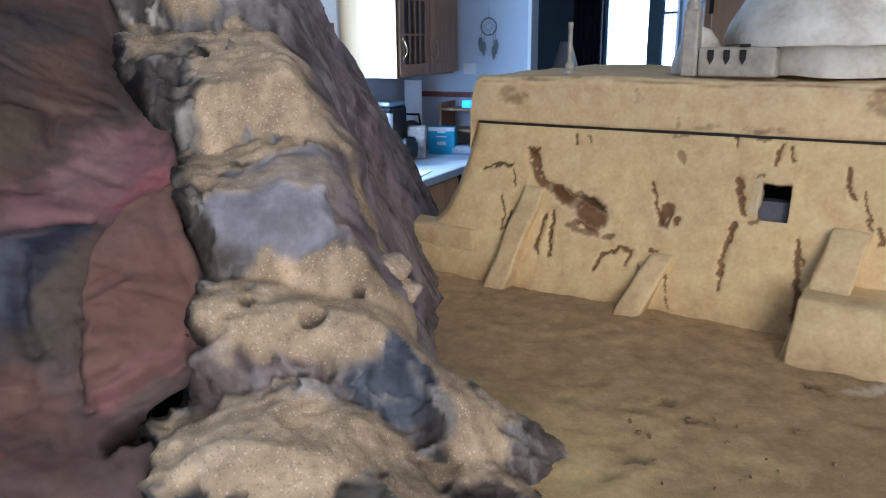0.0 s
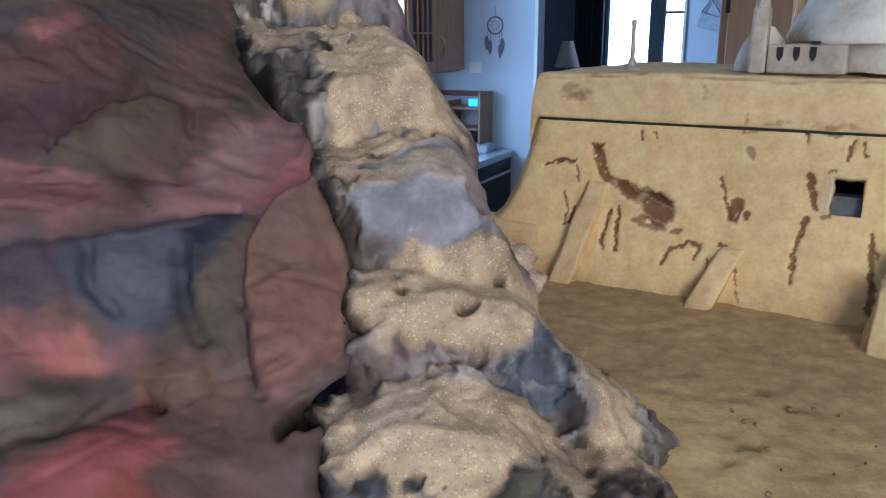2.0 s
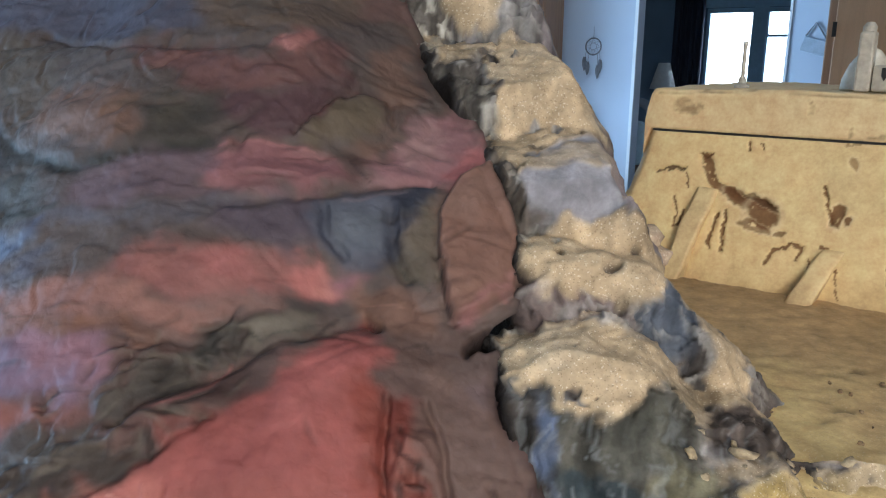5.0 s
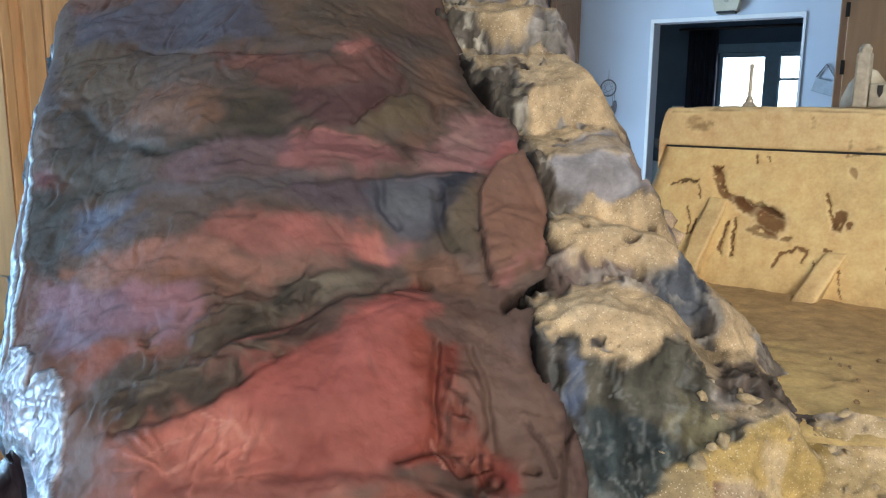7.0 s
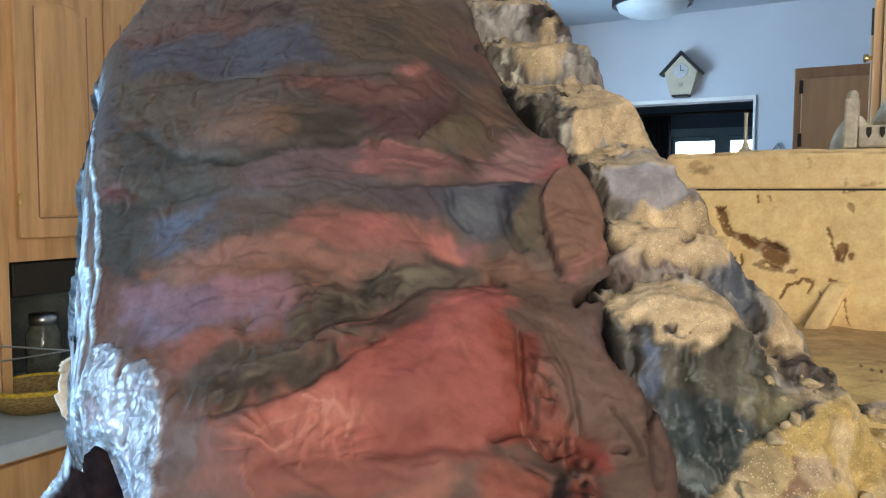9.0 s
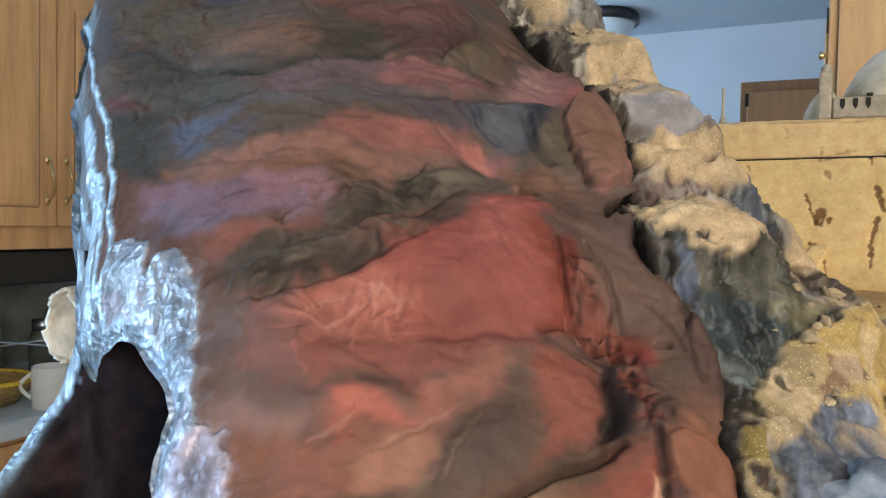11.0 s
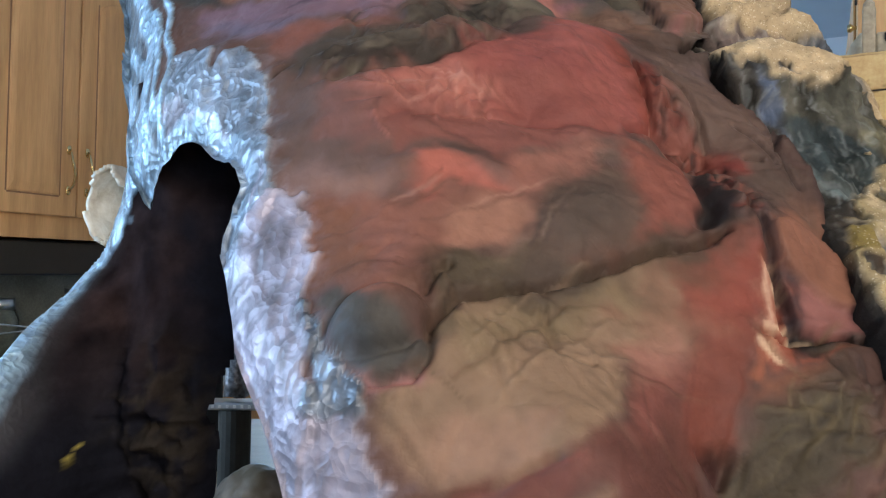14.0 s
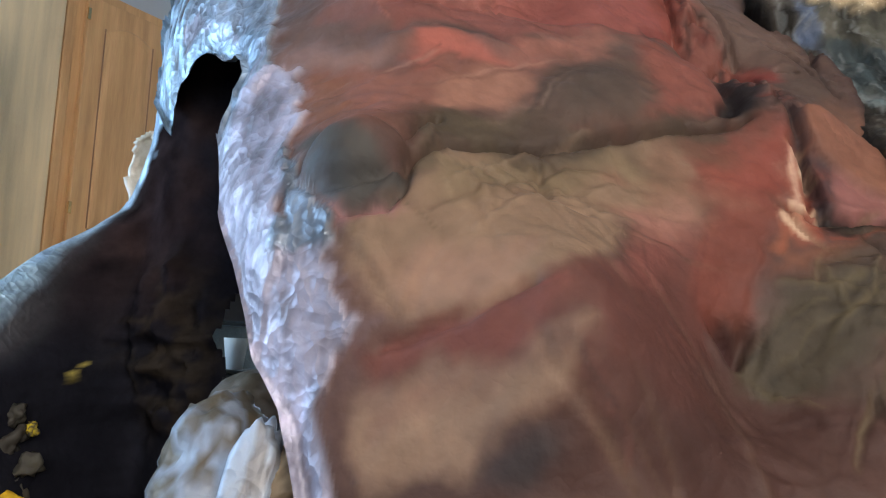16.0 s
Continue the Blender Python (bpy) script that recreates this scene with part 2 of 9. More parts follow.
def value_noise(x, y, z, seed=0):
    fx, fy, fz = np.floor(x), np.floor(y), np.floor(z)
    tx, ty, tz = x - fx, y - fy, z - fz
    tx, ty, tz = (t * t * t * (t * (t * 6 - 15) + 10) for t in (tx, ty, tz))
    total = 0
    for dx in (0, 1):
        for dy in (0, 1):
            for dz in (0, 1):
                w = (tx if dx else 1 - tx) * (ty if dy else 1 - ty) * (tz if dz else 1 - tz)
                total = total + w * lattice(fx + dx, fy + dy, fz + dz, seed)
    return total * 2 - 1


def fbm(x, y, z=None, octaves=4, seed=0, gain=0.5):
    z = np.zeros_like(x) if z is None else z
    total, amp = 0, 1.0
    for k in range(octaves):
        total = total + amp * value_noise(x * 2.03 ** k + 7.1 * k, y * 2.03 ** k + 3.7 * k, z * 2.03 ** k, seed + k)
        amp *= gain
    return total


def ridged(x, y, octaves=4, seed=0):
    total, amp = 0, 1.0
    for k in range(octaves):
        total = total + amp * (1 - 2 * np.abs(value_noise(x * 2.1 ** k + 5.3 * k, y * 2.1 ** k + 1.9 * k, 0 * x, seed + k)))
        amp *= 0.5
    return total


def facets(x, y, seed=0):
    """Flat broken faces: each random cell tilts its own way."""
    fx, fy = np.floor(x), np.floor(y)
    best, out = np.full_like(x, 9.0), np.zeros_like(x)
    for dx in (-1, 0, 1):
        for dy in (-1, 0, 1):
            cx, cy = fx + dx, fy + dy
            r1, r2, r3, r4, r5 = (lattice(cx, cy, 0 * cx, seed + k) for k in range(5))
            px, py = x - cx - r1, y - cy - r2
            d = px * px + py * py
            take = d < best
            best = np.where(take, d, best)
            out = np.where(take, (r3 - 0.5) + 1.6 * px * (r4 - 0.5) + 1.6 * py * (r5 - 0.5), out)
    return out


def step(lo, hi, x):
    t = np.clip((x - lo) / (hi - lo), 0, 1)
    return t * t * (3 - 2 * t)


class Relief:
    """A sculpted sheet: a grid over (x, s), its height, its paint, its grain and gloss."""

    def __init__(self, x0, x1, s0, s1, cell, base):
        nx, ns = int((x1 - x0) / cell) + 1, int((s1 - s0) / cell) + 1
        self.X, self.S = np.meshgrid(np.linspace(x0, x1, nx), np.linspace(s0, s1, ns))
        self.H = np.zeros_like(self.X)
        self.C = np.zeros((*self.X.shape, 3)) + np.array(base)
        self.grain, self.gloss = np.zeros_like(self.X), np.zeros_like(self.X)
        self.warp = (0.010 * fbm(self.X * 28, self.S * 28, octaves=3, seed=11) + 0.003 * fbm(self.X * 120, self.S * 120, octaves=2, seed=5),
                     0.010 * fbm(self.X * 28, self.S * 28, octaves=3, seed=23) + 0.003 * fbm(self.X * 120, self.S * 120, octaves=2, seed=9))

    def near(self, x, s, rx, rs, turn=0.0, soft=0.45, warp=1.0):
        c, k = math.cos(radians(turn)), math.sin(radians(turn))
        u, v = self.X + warp * self.warp[0] - x, self.S + warp * self.warp[1] - s
        r = np.sqrt(((u * c + v * k) / rx) ** 2 + ((v * c - u * k) / rs) ** 2)
        return 1 - step(1 - soft, 1 + soft, r)

    def dab(self, x, s, rx, rs, turn, colour, strength=1.0, soft=0.38, gloss=None, grain=None):
        w = strength * self.near(x, s, rx, rs, turn, soft)
        self.C += w[..., None] * (np.array(colour) - self.C)
        if gloss is not None:
            self.gloss += w * (gloss - self.gloss)
        if grain is not None:
            self.grain += w * (grain - self.grain)

    def inside(self, points, soft=0.003, warp=0.35, fray=0.0):
        """How far within a painted patch: 1 inside its outline, 0 outside, with a ragged brushed edge."""
        u, v = self.X + warp * self.warp[0], self.S + warp * self.warp[1]
        odd = np.zeros(self.X.shape, bool)
        for (x0, s0), (x1, s1) in zip(points, points[1:] + points[:1]):
            if s0 != s1:
                odd ^= ((s0 > v) != (s1 > v)) & (u < (x1 - x0) * (v - s0) / (s1 - s0) + x0)
        d = self.along(points + points[:1], warp)
        return step(-soft, soft, np.where(odd, d, -d) + fray)

    def crop(self, points, pad):
        """The rows and columns round a set of points."""
        xs, ss = [p[0] for p in points], [p[1] for p in points]
        i = np.flatnonzero((self.S[:, 0] > min(ss) - pad) & (self.S[:, 0] < max(ss) + pad))
        j = np.flatnonzero((self.X[0] > min(xs) - pad) & (self.X[0] < max(xs) + pad))
        if not len(i) or not len(j):
            return slice(0, 1), slice(0, 1)
        return slice(i[0], i[-1] + 1), slice(j[0], j[-1] + 1)

    def window(self, points, pad):
        """A view of that part of the sheet alone: what is painted on it is painted on the sheet."""
        return Patch(self, self.crop(points, pad))

    def brush(self, reach, fx, fs, seed):
        """Drags the paint in fine strokes."""
        cell = self.X[0, 1] - self.X[0, 0]
        a = fbm(self.X * fx, self.S * fs, octaves=3, seed=seed)
        c = fbm(self.X * fx + 31, self.S * fs, octaves=3, seed=seed + 3)
        i, j = np.indices(self.X.shape)
        i = np.clip(i + (0.5 * reach * a / cell).astype(int), 0, self.X.shape[0] - 1)
        j = np.clip(j + (reach * c / cell).astype(int), 0, self.X.shape[1] - 1)
        self.C = self.C[i, j]

    def along(self, points, warp=0.5):
        best = np.full_like(self.X, 9.0)
        u, v = self.X + warp * self.warp[0], self.S + warp * self.warp[1]
        for (x0, s0), (x1, s1) in zip(points, points[1:]):
            dx, ds = x1 - x0, s1 - s0
            t = np.clip(((u - x0) * dx + (v - s0) * ds) / (dx * dx + ds * ds + 1e-9), 0, 1)
            best = np.minimum(best, np.hypot(u - x0 - t * dx, v - s0 - t * ds))
        return best

    def fold(self, points, width, height, colour=None, strength=0.75):
        self = self.window(points, 4 * width + 0.01)
        d = self.along(points, 0.22)
        w = np.exp(-(d / width) ** 2)
        self.H += (0.85 if height > 0 else 1.1) * height * w
        if colour is not None:
            self.C += (strength * np.exp(-(d / (0.8 * width)) ** 2))[..., None] * (np.array(colour) - self.C)

    def crease(self, x, s, length, turn, width, height, colour=None, strength=0.5, bend=0.2):
        """A short sharp crease in the paper."""
        c, k = math.cos(radians(turn)), math.sin(radians(turn))
        rows = np.abs(self.S[:, 0] - s) < 0.6 * length + 4 * width
        cols = np.abs(self.X[0] - x) < 0.6 * length + 4 * width
        if not rows.any() or not cols.any():
            return
        w = np.ix_(rows, cols)
        u, v = self.X[w] - x + 0.25 * self.warp[0][w], self.S[w] - s + 0.25 * self.warp[1][w]
        p, q = (u * c + v * k) / length, v * c - u * k
        q = q - bend * length * p * p
        g = np.exp(-(q / width) ** 2) * np.clip(1 - (2 * p) ** 2, 0, 1) ** 0.7
        side = np.exp(-((q - 2.2 * width) / (1.8 * width)) ** 2) * np.clip(1 - (2 * p) ** 2, 0, 1)
        self.H[w] += height * g - 0.5 * height * side
        if colour is not None:
            self.C[w] += (strength * g)[..., None] * (np.array(colour) - self.C[w])

    def mesh(self, name, place, keep, mat, parent, label=""):
        nx = self.X.shape[1]
        P = place(self.X, self.S, self.H).reshape(-1, 3)
        ok = keep.reshape(-1)
        idx = np.arange(P.shape[0]).reshape(self.X.shape)
        quads = np.stack([idx[:-1, :-1], idx[:-1, 1:], idx[1:, 1:], idx[1:, :-1]], -1).reshape(-1, 4)
        quads = quads[ok[quads].all(1)]
        used = np.unique(quads)
        remap = np.full(P.shape[0], -1)
        remap[used] = np.arange(len(used))
        me = bpy.data.meshes.new(name)
        me.from_pydata(P[used].tolist(), [], remap[quads].tolist())
        col = me.color_attributes.new("paint", "FLOAT_COLOR", "POINT")
        rgba = np.ones((len(used), 4))
        rgba[:, :3] = np.clip(self.C.reshape(-1, 3)[used], 0.003, 0.95)
        col.data.foreach_set("color", rgba.ravel())
        for key, arr in (("grain", self.grain), ("gloss", self.gloss)):
            at = me.attributes.new(key, "FLOAT", "POINT")
            at.data.foreach_set("value", np.clip(arr.reshape(-1)[used], 0, 1).astype(np.float32))
        me.materials.append(mat)
        me.shade_smooth()
        ob = new(name, me)
        ob.parent = parent
        if label:
            ob["label"] = label
        return ob


class Patch(Relief):
    def __init__(self, whole, w):
        self.X, self.S, self.H, self.C = whole.X[w], whole.S[w], whole.H[w], whole.C[w]
        self.grain, self.gloss, self.warp = whole.grain[w], whole.gloss[w], (whole.warp[0][w], whole.warp[1][w])


R2 = math.sqrt(2)


def slope(x, s, h):
    """From the sculpture's slanted drawing plane (45 degrees) to the world."""
    return np.stack([x, 0.2 + (s - h) / R2, 1.27 + (s + h) / R2], -1)


def knots(s, *pairs):
    return np.interp(s, [p[0] for p in pairs], [p[1] for p in pairs])

# ---- the kitchen's shell ----


def structure(name, bm, mat, label, m=None):
    ob = part(name, bm, mat)
    ob.matrix_world = m or kmat(0, 0)
    return tagged(ob, label, name.split("_")[0], kind="structure")


bm = box(-0.93, 0, 0, -0.064, 0.10, 2.44)
box(0.703, 0, 0, 2.60, 0.10, 2.44, bm=bm)
box(-0.064, 0, 1.948, 0.703, 0.10, 2.44, bm=bm)
structure("wall_back", bm, WALL, "pale blue-white kitchen wall with an open doorway")
bm = box(-0.93, -6.5, 0, -0.83, -5.70, 2.44)
box(-0.93, -4.70, 0, -0.83, -1.95, 2.44, bm=bm)
box(-0.93, -0.95, 0, -0.83, 0, 2.44, bm=bm)
for b0, b1 in ((-5.70, -4.70), (-1.95, -0.95)):
    box(-0.93, b0, 0, -0.83, b1, 1.10, bm=bm)
    box(-0.93, b0, 2.02, -0.83, b1, 2.44, bm=bm)
structure("wall_left", bm, WALL, "pale kitchen wall with two window openings")
bm = box(2.60, -6.6, 0, 2.70, -6.05, 2.44)
box(2.60, -5.05, 0, 2.70, 0.10, 2.44, bm=bm)
box(2.60, -6.05, 0, 2.70, -5.05, 1.0, bm=bm)
box(2.60, -6.05, 2.12, 2.70, -5.05, 2.44, bm=bm)
structure("wall_right", bm, WALL, "pale kitchen wall with an added opening for fill light")
structure("wall_near", box(-0.93, -6.6, 0, 2.60, -6.5, 2.44), WALL, "plain pale wall behind the table")
structure("floor", box(-1.6, -6.6, -0.05, 2.70, 2.6, 0.0), FLOOR, "scuff brown vinyl floor")
structure("ceiling", box(-0.93, -6.6, 2.44, 2.70, 0.10, 2.50), CEILING, "painted pale blue ceiling")
bm = box(-0.082, -0.012, 0, -0.064, 0.0, 1.968)
box(0.703, -0.012, 0, 0.715, 0.0, 1.968, bm=bm)
box(-0.064, -0.012, 1.948, 0.703, 0.0, 1.968, bm=bm)
structure("door_trim", bm, WHITE, "white-painted wooden trim round the doorway")
bm = box(-0.83, -0.014, 1.205, -0.36, 0, 1.235, 0.003)
structure("trim_rail", bm, RUST, "narrow russet rail on the pale wall")

# the room beyond the doorway
bm = box(-1.5, 2.25, 0, -0.27, 2.35, 2.44)
box(0.42, 2.25, 0, 1.5, 2.35, 2.44, bm=bm)
box(-0.27, 2.25, 1.92, 0.42, 2.35, 2.44, bm=bm)
box(-0.27, 2.25, 0, 0.42, 2.35, 0.95, bm=bm)
box(0.10, 2.25, 0.95, 0.17, 2.35, 1.92, bm=bm)
structure("wall_far_room", bm, DARKROOM, "dark blue wall of the next room with two windows")
bm = box(-1.6, 0.10, 0, -1.5, 2.35, 2.44)
box(1.5, 0.10, 0, 1.6, 2.35, 2.44, bm=bm)
structure("wall_far_sides", bm, DARKROOM, "dark side walls of the next room")
structure("ceiling_far_room", box(-1.6, 0.10, 2.44, 1.6, 2.35, 2.50), DARKROOM, "dim ceiling of the next room")
TRIMBLUE = material("blue_trim", (0.30, 0.48, 0.60), 0.5, vary=0.08)
for i, (a0, a1) in enumerate(((-0.27, 0.10), (0.17, 0.42))):
    w = thing("window_%d" % (i + 1), kmat(0, 0), "bright daylit sash window with blue-white frame", "window", kind="structure")
    bm = box(a0, 2.23, 0.95, a0 + 0.025, 2.30, 1.92)
    box(a1 - 0.025, 2.23, 0.95, a1, 2.30, 1.92, bm=bm)
    box(a0 + 0.025, 2.23, 1.885, a1 - 0.025, 2.30, 1.92, bm=bm)
    box(a0 + 0.025, 2.23, 0.95, a1 - 0.025, 2.30, 0.985, bm=bm)
    if i:
        box(a0 + 0.025, 2.24, 1.70, a1 - 0.025, 2.29, 1.72, bm=bm)
    part("window_frame", bm, TRIMBLUE, w)
    part("pane", box(a0 + 0.026, 2.275, 0.986, a1 - 0.026, 2.279, 1.884), PANE_LIGHT, w, "overexposed daylight pane")
bm = box(0.085, 2.222, 0.9, 0.185, 2.248, 1.99)
box(-0.32, 2.222, 1.925, 0.085, 2.248, 1.99, bm=bm)
box(0.185, 2.222, 1.925, 0.46, 2.248, 1.99, bm=bm)
structure("trim_far_window", bm, TRIMBLUE, "blue-painted window casing")
for i, (b0, b1) in enumerate(((-5.70, -4.70), (-1.95, -0.95))):
    w = thing("window_%d" % (i + 3), kmat(0, 0), "kitchen window in a white frame", "window", kind="structure")
    bm = box(-0.90, b0, 1.10, -0.86, b0 + 0.05, 2.02)
    box(-0.90, b1 - 0.05, 1.10, -0.86, b1, 2.02, bm=bm)
    box(-0.90, b0 + 0.05, 1.10, -0.86, b1 - 0.05, 1.15, bm=bm)
    box(-0.90, b0 + 0.05, 1.97, -0.86, b1 - 0.05, 2.02, bm=bm)
    part("window_frame", bm, WHITE, w)
    pane = part("pane", box(-0.882, b0 + 0.05, 1.15, -0.878, b1 - 0.05, 1.97), GLASS, w, "clear glass pane")
    pane.visible_shadow = False

# unseen window, added in the right wall to hold the front fill
w = thing("window_5", kmat(0, 0), "unseen window added for the front fill light", "window", kind="structure")
bm = box(2.63, -6.05, 1.0, 2.67, -6.0, 2.12)
box(2.63, -5.10, 1.0, 2.67, -5.05, 2.12, bm=bm)
box(2.63, -6.0, 1.0, 2.67, -5.10, 1.05, bm=bm)
box(2.63, -6.0, 2.07, 2.67, -5.10, 2.12, bm=bm)
part("window_frame", bm, WHITE, w)
pane = part("pane", box(2.648, -6.0, 1.05, 2.652, -5.10, 2.07), GLASS, w, "clear glass pane")
pane.visible_shadow = False

# ---- the work table under the model ----
t = thing("work_table", pose(0, 0, 0), "dark wooden table that carries the model landscape", "table")
part("tabletop", box(-0.95, -0.16, 0.86, 1.05, 1.30, 0.90, 0.006), TABLEWOOD, t)
for x, y in ((-0.88, -0.10), (0.98, -0.10), (-0.88, 1.23), (0.98, 1.23)):
    part("leg", box(x - 0.03, y - 0.03, 0, x + 0.03, y + 0.03, 0.86, 0.004), TABLEWOOD, t)

# ---- the painted paper mountain ----
UMBER = (0.125, 0.085, 0.068)
FOIL, FOILPALE, FOILPINK = (0.235, 0.345, 0.465), (0.285, 0.335, 0.43), (0.43, 0.40, 0.515)

sheet = Relief(-0.68, -0.07, -0.40, 0.68, 0.0016, UMBER)
X, S = sheet.X, sheet.S
u, v = (np.maximum(X, -0.46) + 0.3) / 0.2, S / 0.2
vc = np.maximum(v, -1.35)
sheet.H += 0.0097 - 0.0385 * u + 0.0319 * vc - 0.0581 * u * u - 0.0193 * u * vc - 0.0261 * vc * vc + 0.041 * u ** 3 + 0.005 * vc ** 3
# broad bulges and hollows of the sheet
for x, s_, reach, lift in ((-0.26, -0.205, 0.042, 0.026), (-0.345, -0.155, 0.055, 0.017), (-0.195, -0.180, 0.030, -0.022), (-0.235, 0.165, 0.030, -0.020), (-0.302, 0.118, 0.028, -0.012), (-0.168, 0.035, 0.024, -0.016), (-0.275, 0.35, 0.05, 0.009), (-0.193, 0.246, 0.030, 0.011), (-0.46, 0.41, 0.05, -0.012), (-0.357, -0.004, 0.030, 0.009), (-0.459, 0.063, 0.022, 0.013), (-0.288, 0.360, 0.050, 0.015), (-0.300, 0.115, 0.030, -0.008), (-0.278, 0.018, 0.022, -0.010), (-0.183, 0.030, 0.022, -0.012), (-0.150, -0.040, 0.028, 0.013), (-0.360, -0.135, 0.045, 0.014), (-0.275, -0.185, 0.045, 0.014), (-0.427, -0.034, 0.025, 0.009), (-0.178, 0.205, 0.030, 0.005)):
    sheet.H += lift * np.exp(-((X - x) ** 2 + (S - s_) ** 2) / reach ** 2)
sheet.H -= 0.25 * np.maximum(0, -0.46 - X)
sheet.H += (0.010 + 0.010 * step(0.22, 0.27, S)) * step(-0.19, -0.145, X) * step(0.11, 0.16, S)
# the ground coat: grey-brown above, red earth below
low = step(0.24, 0.08, S + 0.4 * (X + 0.3) + 0.04 * fbm(X * 12, S * 12, octaves=3, seed=3))
sheet.C *= 0.75
sheet.C += low[..., None] * (np.array((0.09, 0.045, 0.036)) - sheet.C)
sheet.C *= (1 + 0.25 * fbm(X * 16, S * 24, octaves=4, seed=31))[..., None]
dab, fold = sheet.dab, sheet.fold


def foil(points, colour, lift):
    w = sheet.inside(points, 0.0014, 0.45, 0.0030 * fbm(X * 110, S * 110, octaves=3, seed=48))
    sheet.H += lift * w
    run = 0.82 + 0.42 * fbm(X * 70, S * 22, octaves=3, seed=49)
    sheet.C += w[..., None] * (np.array(colour) * run[..., None] - sheet.C)
    sheet.gloss += w * ((0.55 if colour is FOILPINK else 0.9) - sheet.gloss)


def tone(r, g, b):
    """A mixed paint, named by its swatch, as the share of light that it throws back; some swatches hold shade or
    glints.
    """
    return tuple(0.61 * (c / 255 / 12.92 if c < 10 else ((c / 255 + 0.055) / 1.055) ** 2.4) for c in (r, g, b))


def wash(points, colour, soft, strength=0.9):
    p = sheet.window(points, 0.03)
    streak = 1.5 * soft * fbm(p.X * 60, p.S * 95, octaves=3, seed=33)
    w = strength * p.inside(points, min(3.0 * soft, 0.008), 0.7, streak)
    p.C += w[..., None] * (np.array(colour) - p.C)


def stroke(points, width, colour, strength=0.8):
    p = sheet.window(points, 0.02)
    w = strength * step(2.0 * width, 0.2 * width, p.along(points, 0.3) + 0.4 * width * fbm(p.X * 160, p.S * 160, octaves=2, seed=34))
    p.C += w[..., None] * (np.array(colour) - p.C)


def slab(points, colour, lift):
    """A flat piece of card, glued on."""
    p = sheet.window(points, 0.03)
    w = p.inside(points, 0.0016, 0.12)
    p.H += lift * w
    p.C += w[..., None] * (np.array(colour) - p.C)


# paint of the face; clefts, pits and grooves have their shade painted in
wash([(-0.601, 0.456), (-0.217, 0.477), (-0.179, 0.356), (-0.149, 0.285), (-0.268, 0.228), (-0.445, 0.217), (-0.620, 0.309), (-0.656, 0.445)], tone(92, 79, 72), 0.0054, 0.90)
wash([(-0.625, 0.323), (-0.268, 0.232), (-0.179, 0.207), (-0.212, 0.148), (-0.375, 0.127), (-0.500, 0.136)], tone(98, 84, 78), 0.0054, 0.90)
wash([(-0.596, 0.454), (-0.517, 0.452), (-0.435, 0.438), (-0.379, 0.415), (-0.351, 0.357), (-0.377, 0.351), (-0.432, 0.359), (-0.503, 0.395), (-0.561, 0.394)], tone(87, 84, 97), 0.0042, 0.90)
wash([(-0.610, 0.469), (-0.528, 0.489), (-0.445, 0.456), (-0.435, 0.438), (-0.516, 0.448), (-0.589, 0.451)], tone(110, 80, 72), 0.0036, 0.90)
wash([(-0.480, 0.476), (-0.408, 0.453), (-0.412, 0.443), (-0.467, 0.468)], tone(66, 42, 38), 0.0024, 0.90)
wash([(-0.408, 0.453), (-0.262, 0.509), (-0.220, 0.490), (-0.205, 0.433), (-0.246, 0.420), (-0.284, 0.362), (-0.329, 0.361), (-0.349, 0.361), (-0.379, 0.415)], tone(106, 86, 70), 0.0032, 0.90)
wash([(-0.343, 0.451), (-0.302, 0.459), (-0.300, 0.375), (-0.338, 0.386)], tone(88, 76, 66), 0.0040, 0.70)
wash([(-0.271, 0.480), (-0.223, 0.484), (-0.211, 0.439), (-0.251, 0.422)], tone(112, 80, 74), 0.0040, 0.70)
wash([(-0.581, 0.397), (-0.524, 0.390), (-0.467, 0.345), (-0.456, 0.296), (-0.499, 0.307), (-0.541, 0.326), (-0.577, 0.370)], tone(101, 88, 75), 0.0036, 0.90)
stroke([(-0.567, 0.385), (-0.550, 0.350), (-0.523, 0.318)], 0.0018, tone(64, 60, 54), 0.70)
stroke([(-0.532, 0.382), (-0.513, 0.332), (-0.499, 0.311)], 0.0011, tone(70, 64, 56), 0.60)
wash([(-0.467, 0.312), (-0.431, 0.319), (-0.391, 0.302), (-0.364, 0.286), (-0.373, 0.258), (-0.403, 0.250), (-0.445, 0.272), (-0.466, 0.292)], tone(126, 94, 77), 0.0038, 0.90)
wash([(-0.418, 0.348), (-0.355, 0.340), (-0.305, 0.340), (-0.278, 0.351), (-0.251, 0.369), (-0.245, 0.341), (-0.277, 0.321), (-0.312, 0.309), (-0.339, 0.297), (-0.370, 0.314)], tone(112, 74, 68), 0.0035, 0.90)
wash([(-0.303, 0.355), (-0.280, 0.367), (-0.270, 0.358), (-0.289, 0.341), (-0.306, 0.345)], tone(160, 100, 92), 0.0018, 0.90)
stroke([(-0.297, 0.356), (-0.291, 0.342), (-0.283, 0.352)], 0.0008, tone(190, 128, 116), 0.70)
stroke([(-0.266, 0.396), (-0.252, 0.406), (-0.246, 0.400)], 0.0012, tone(60, 38, 38), 0.80)
wash([(-0.321, 0.302), (-0.277, 0.326), (-0.249, 0.336), (-0.256, 0.305), (-0.277, 0.290), (-0.290, 0.279), (-0.318, 0.278), (-0.329, 0.292)], tone(90, 60, 63), 0.0036, 0.90)
stroke([(-0.277, 0.290), (-0.263, 0.308), (-0.244, 0.332)], 0.0011, tone(135, 76, 78), 0.70)
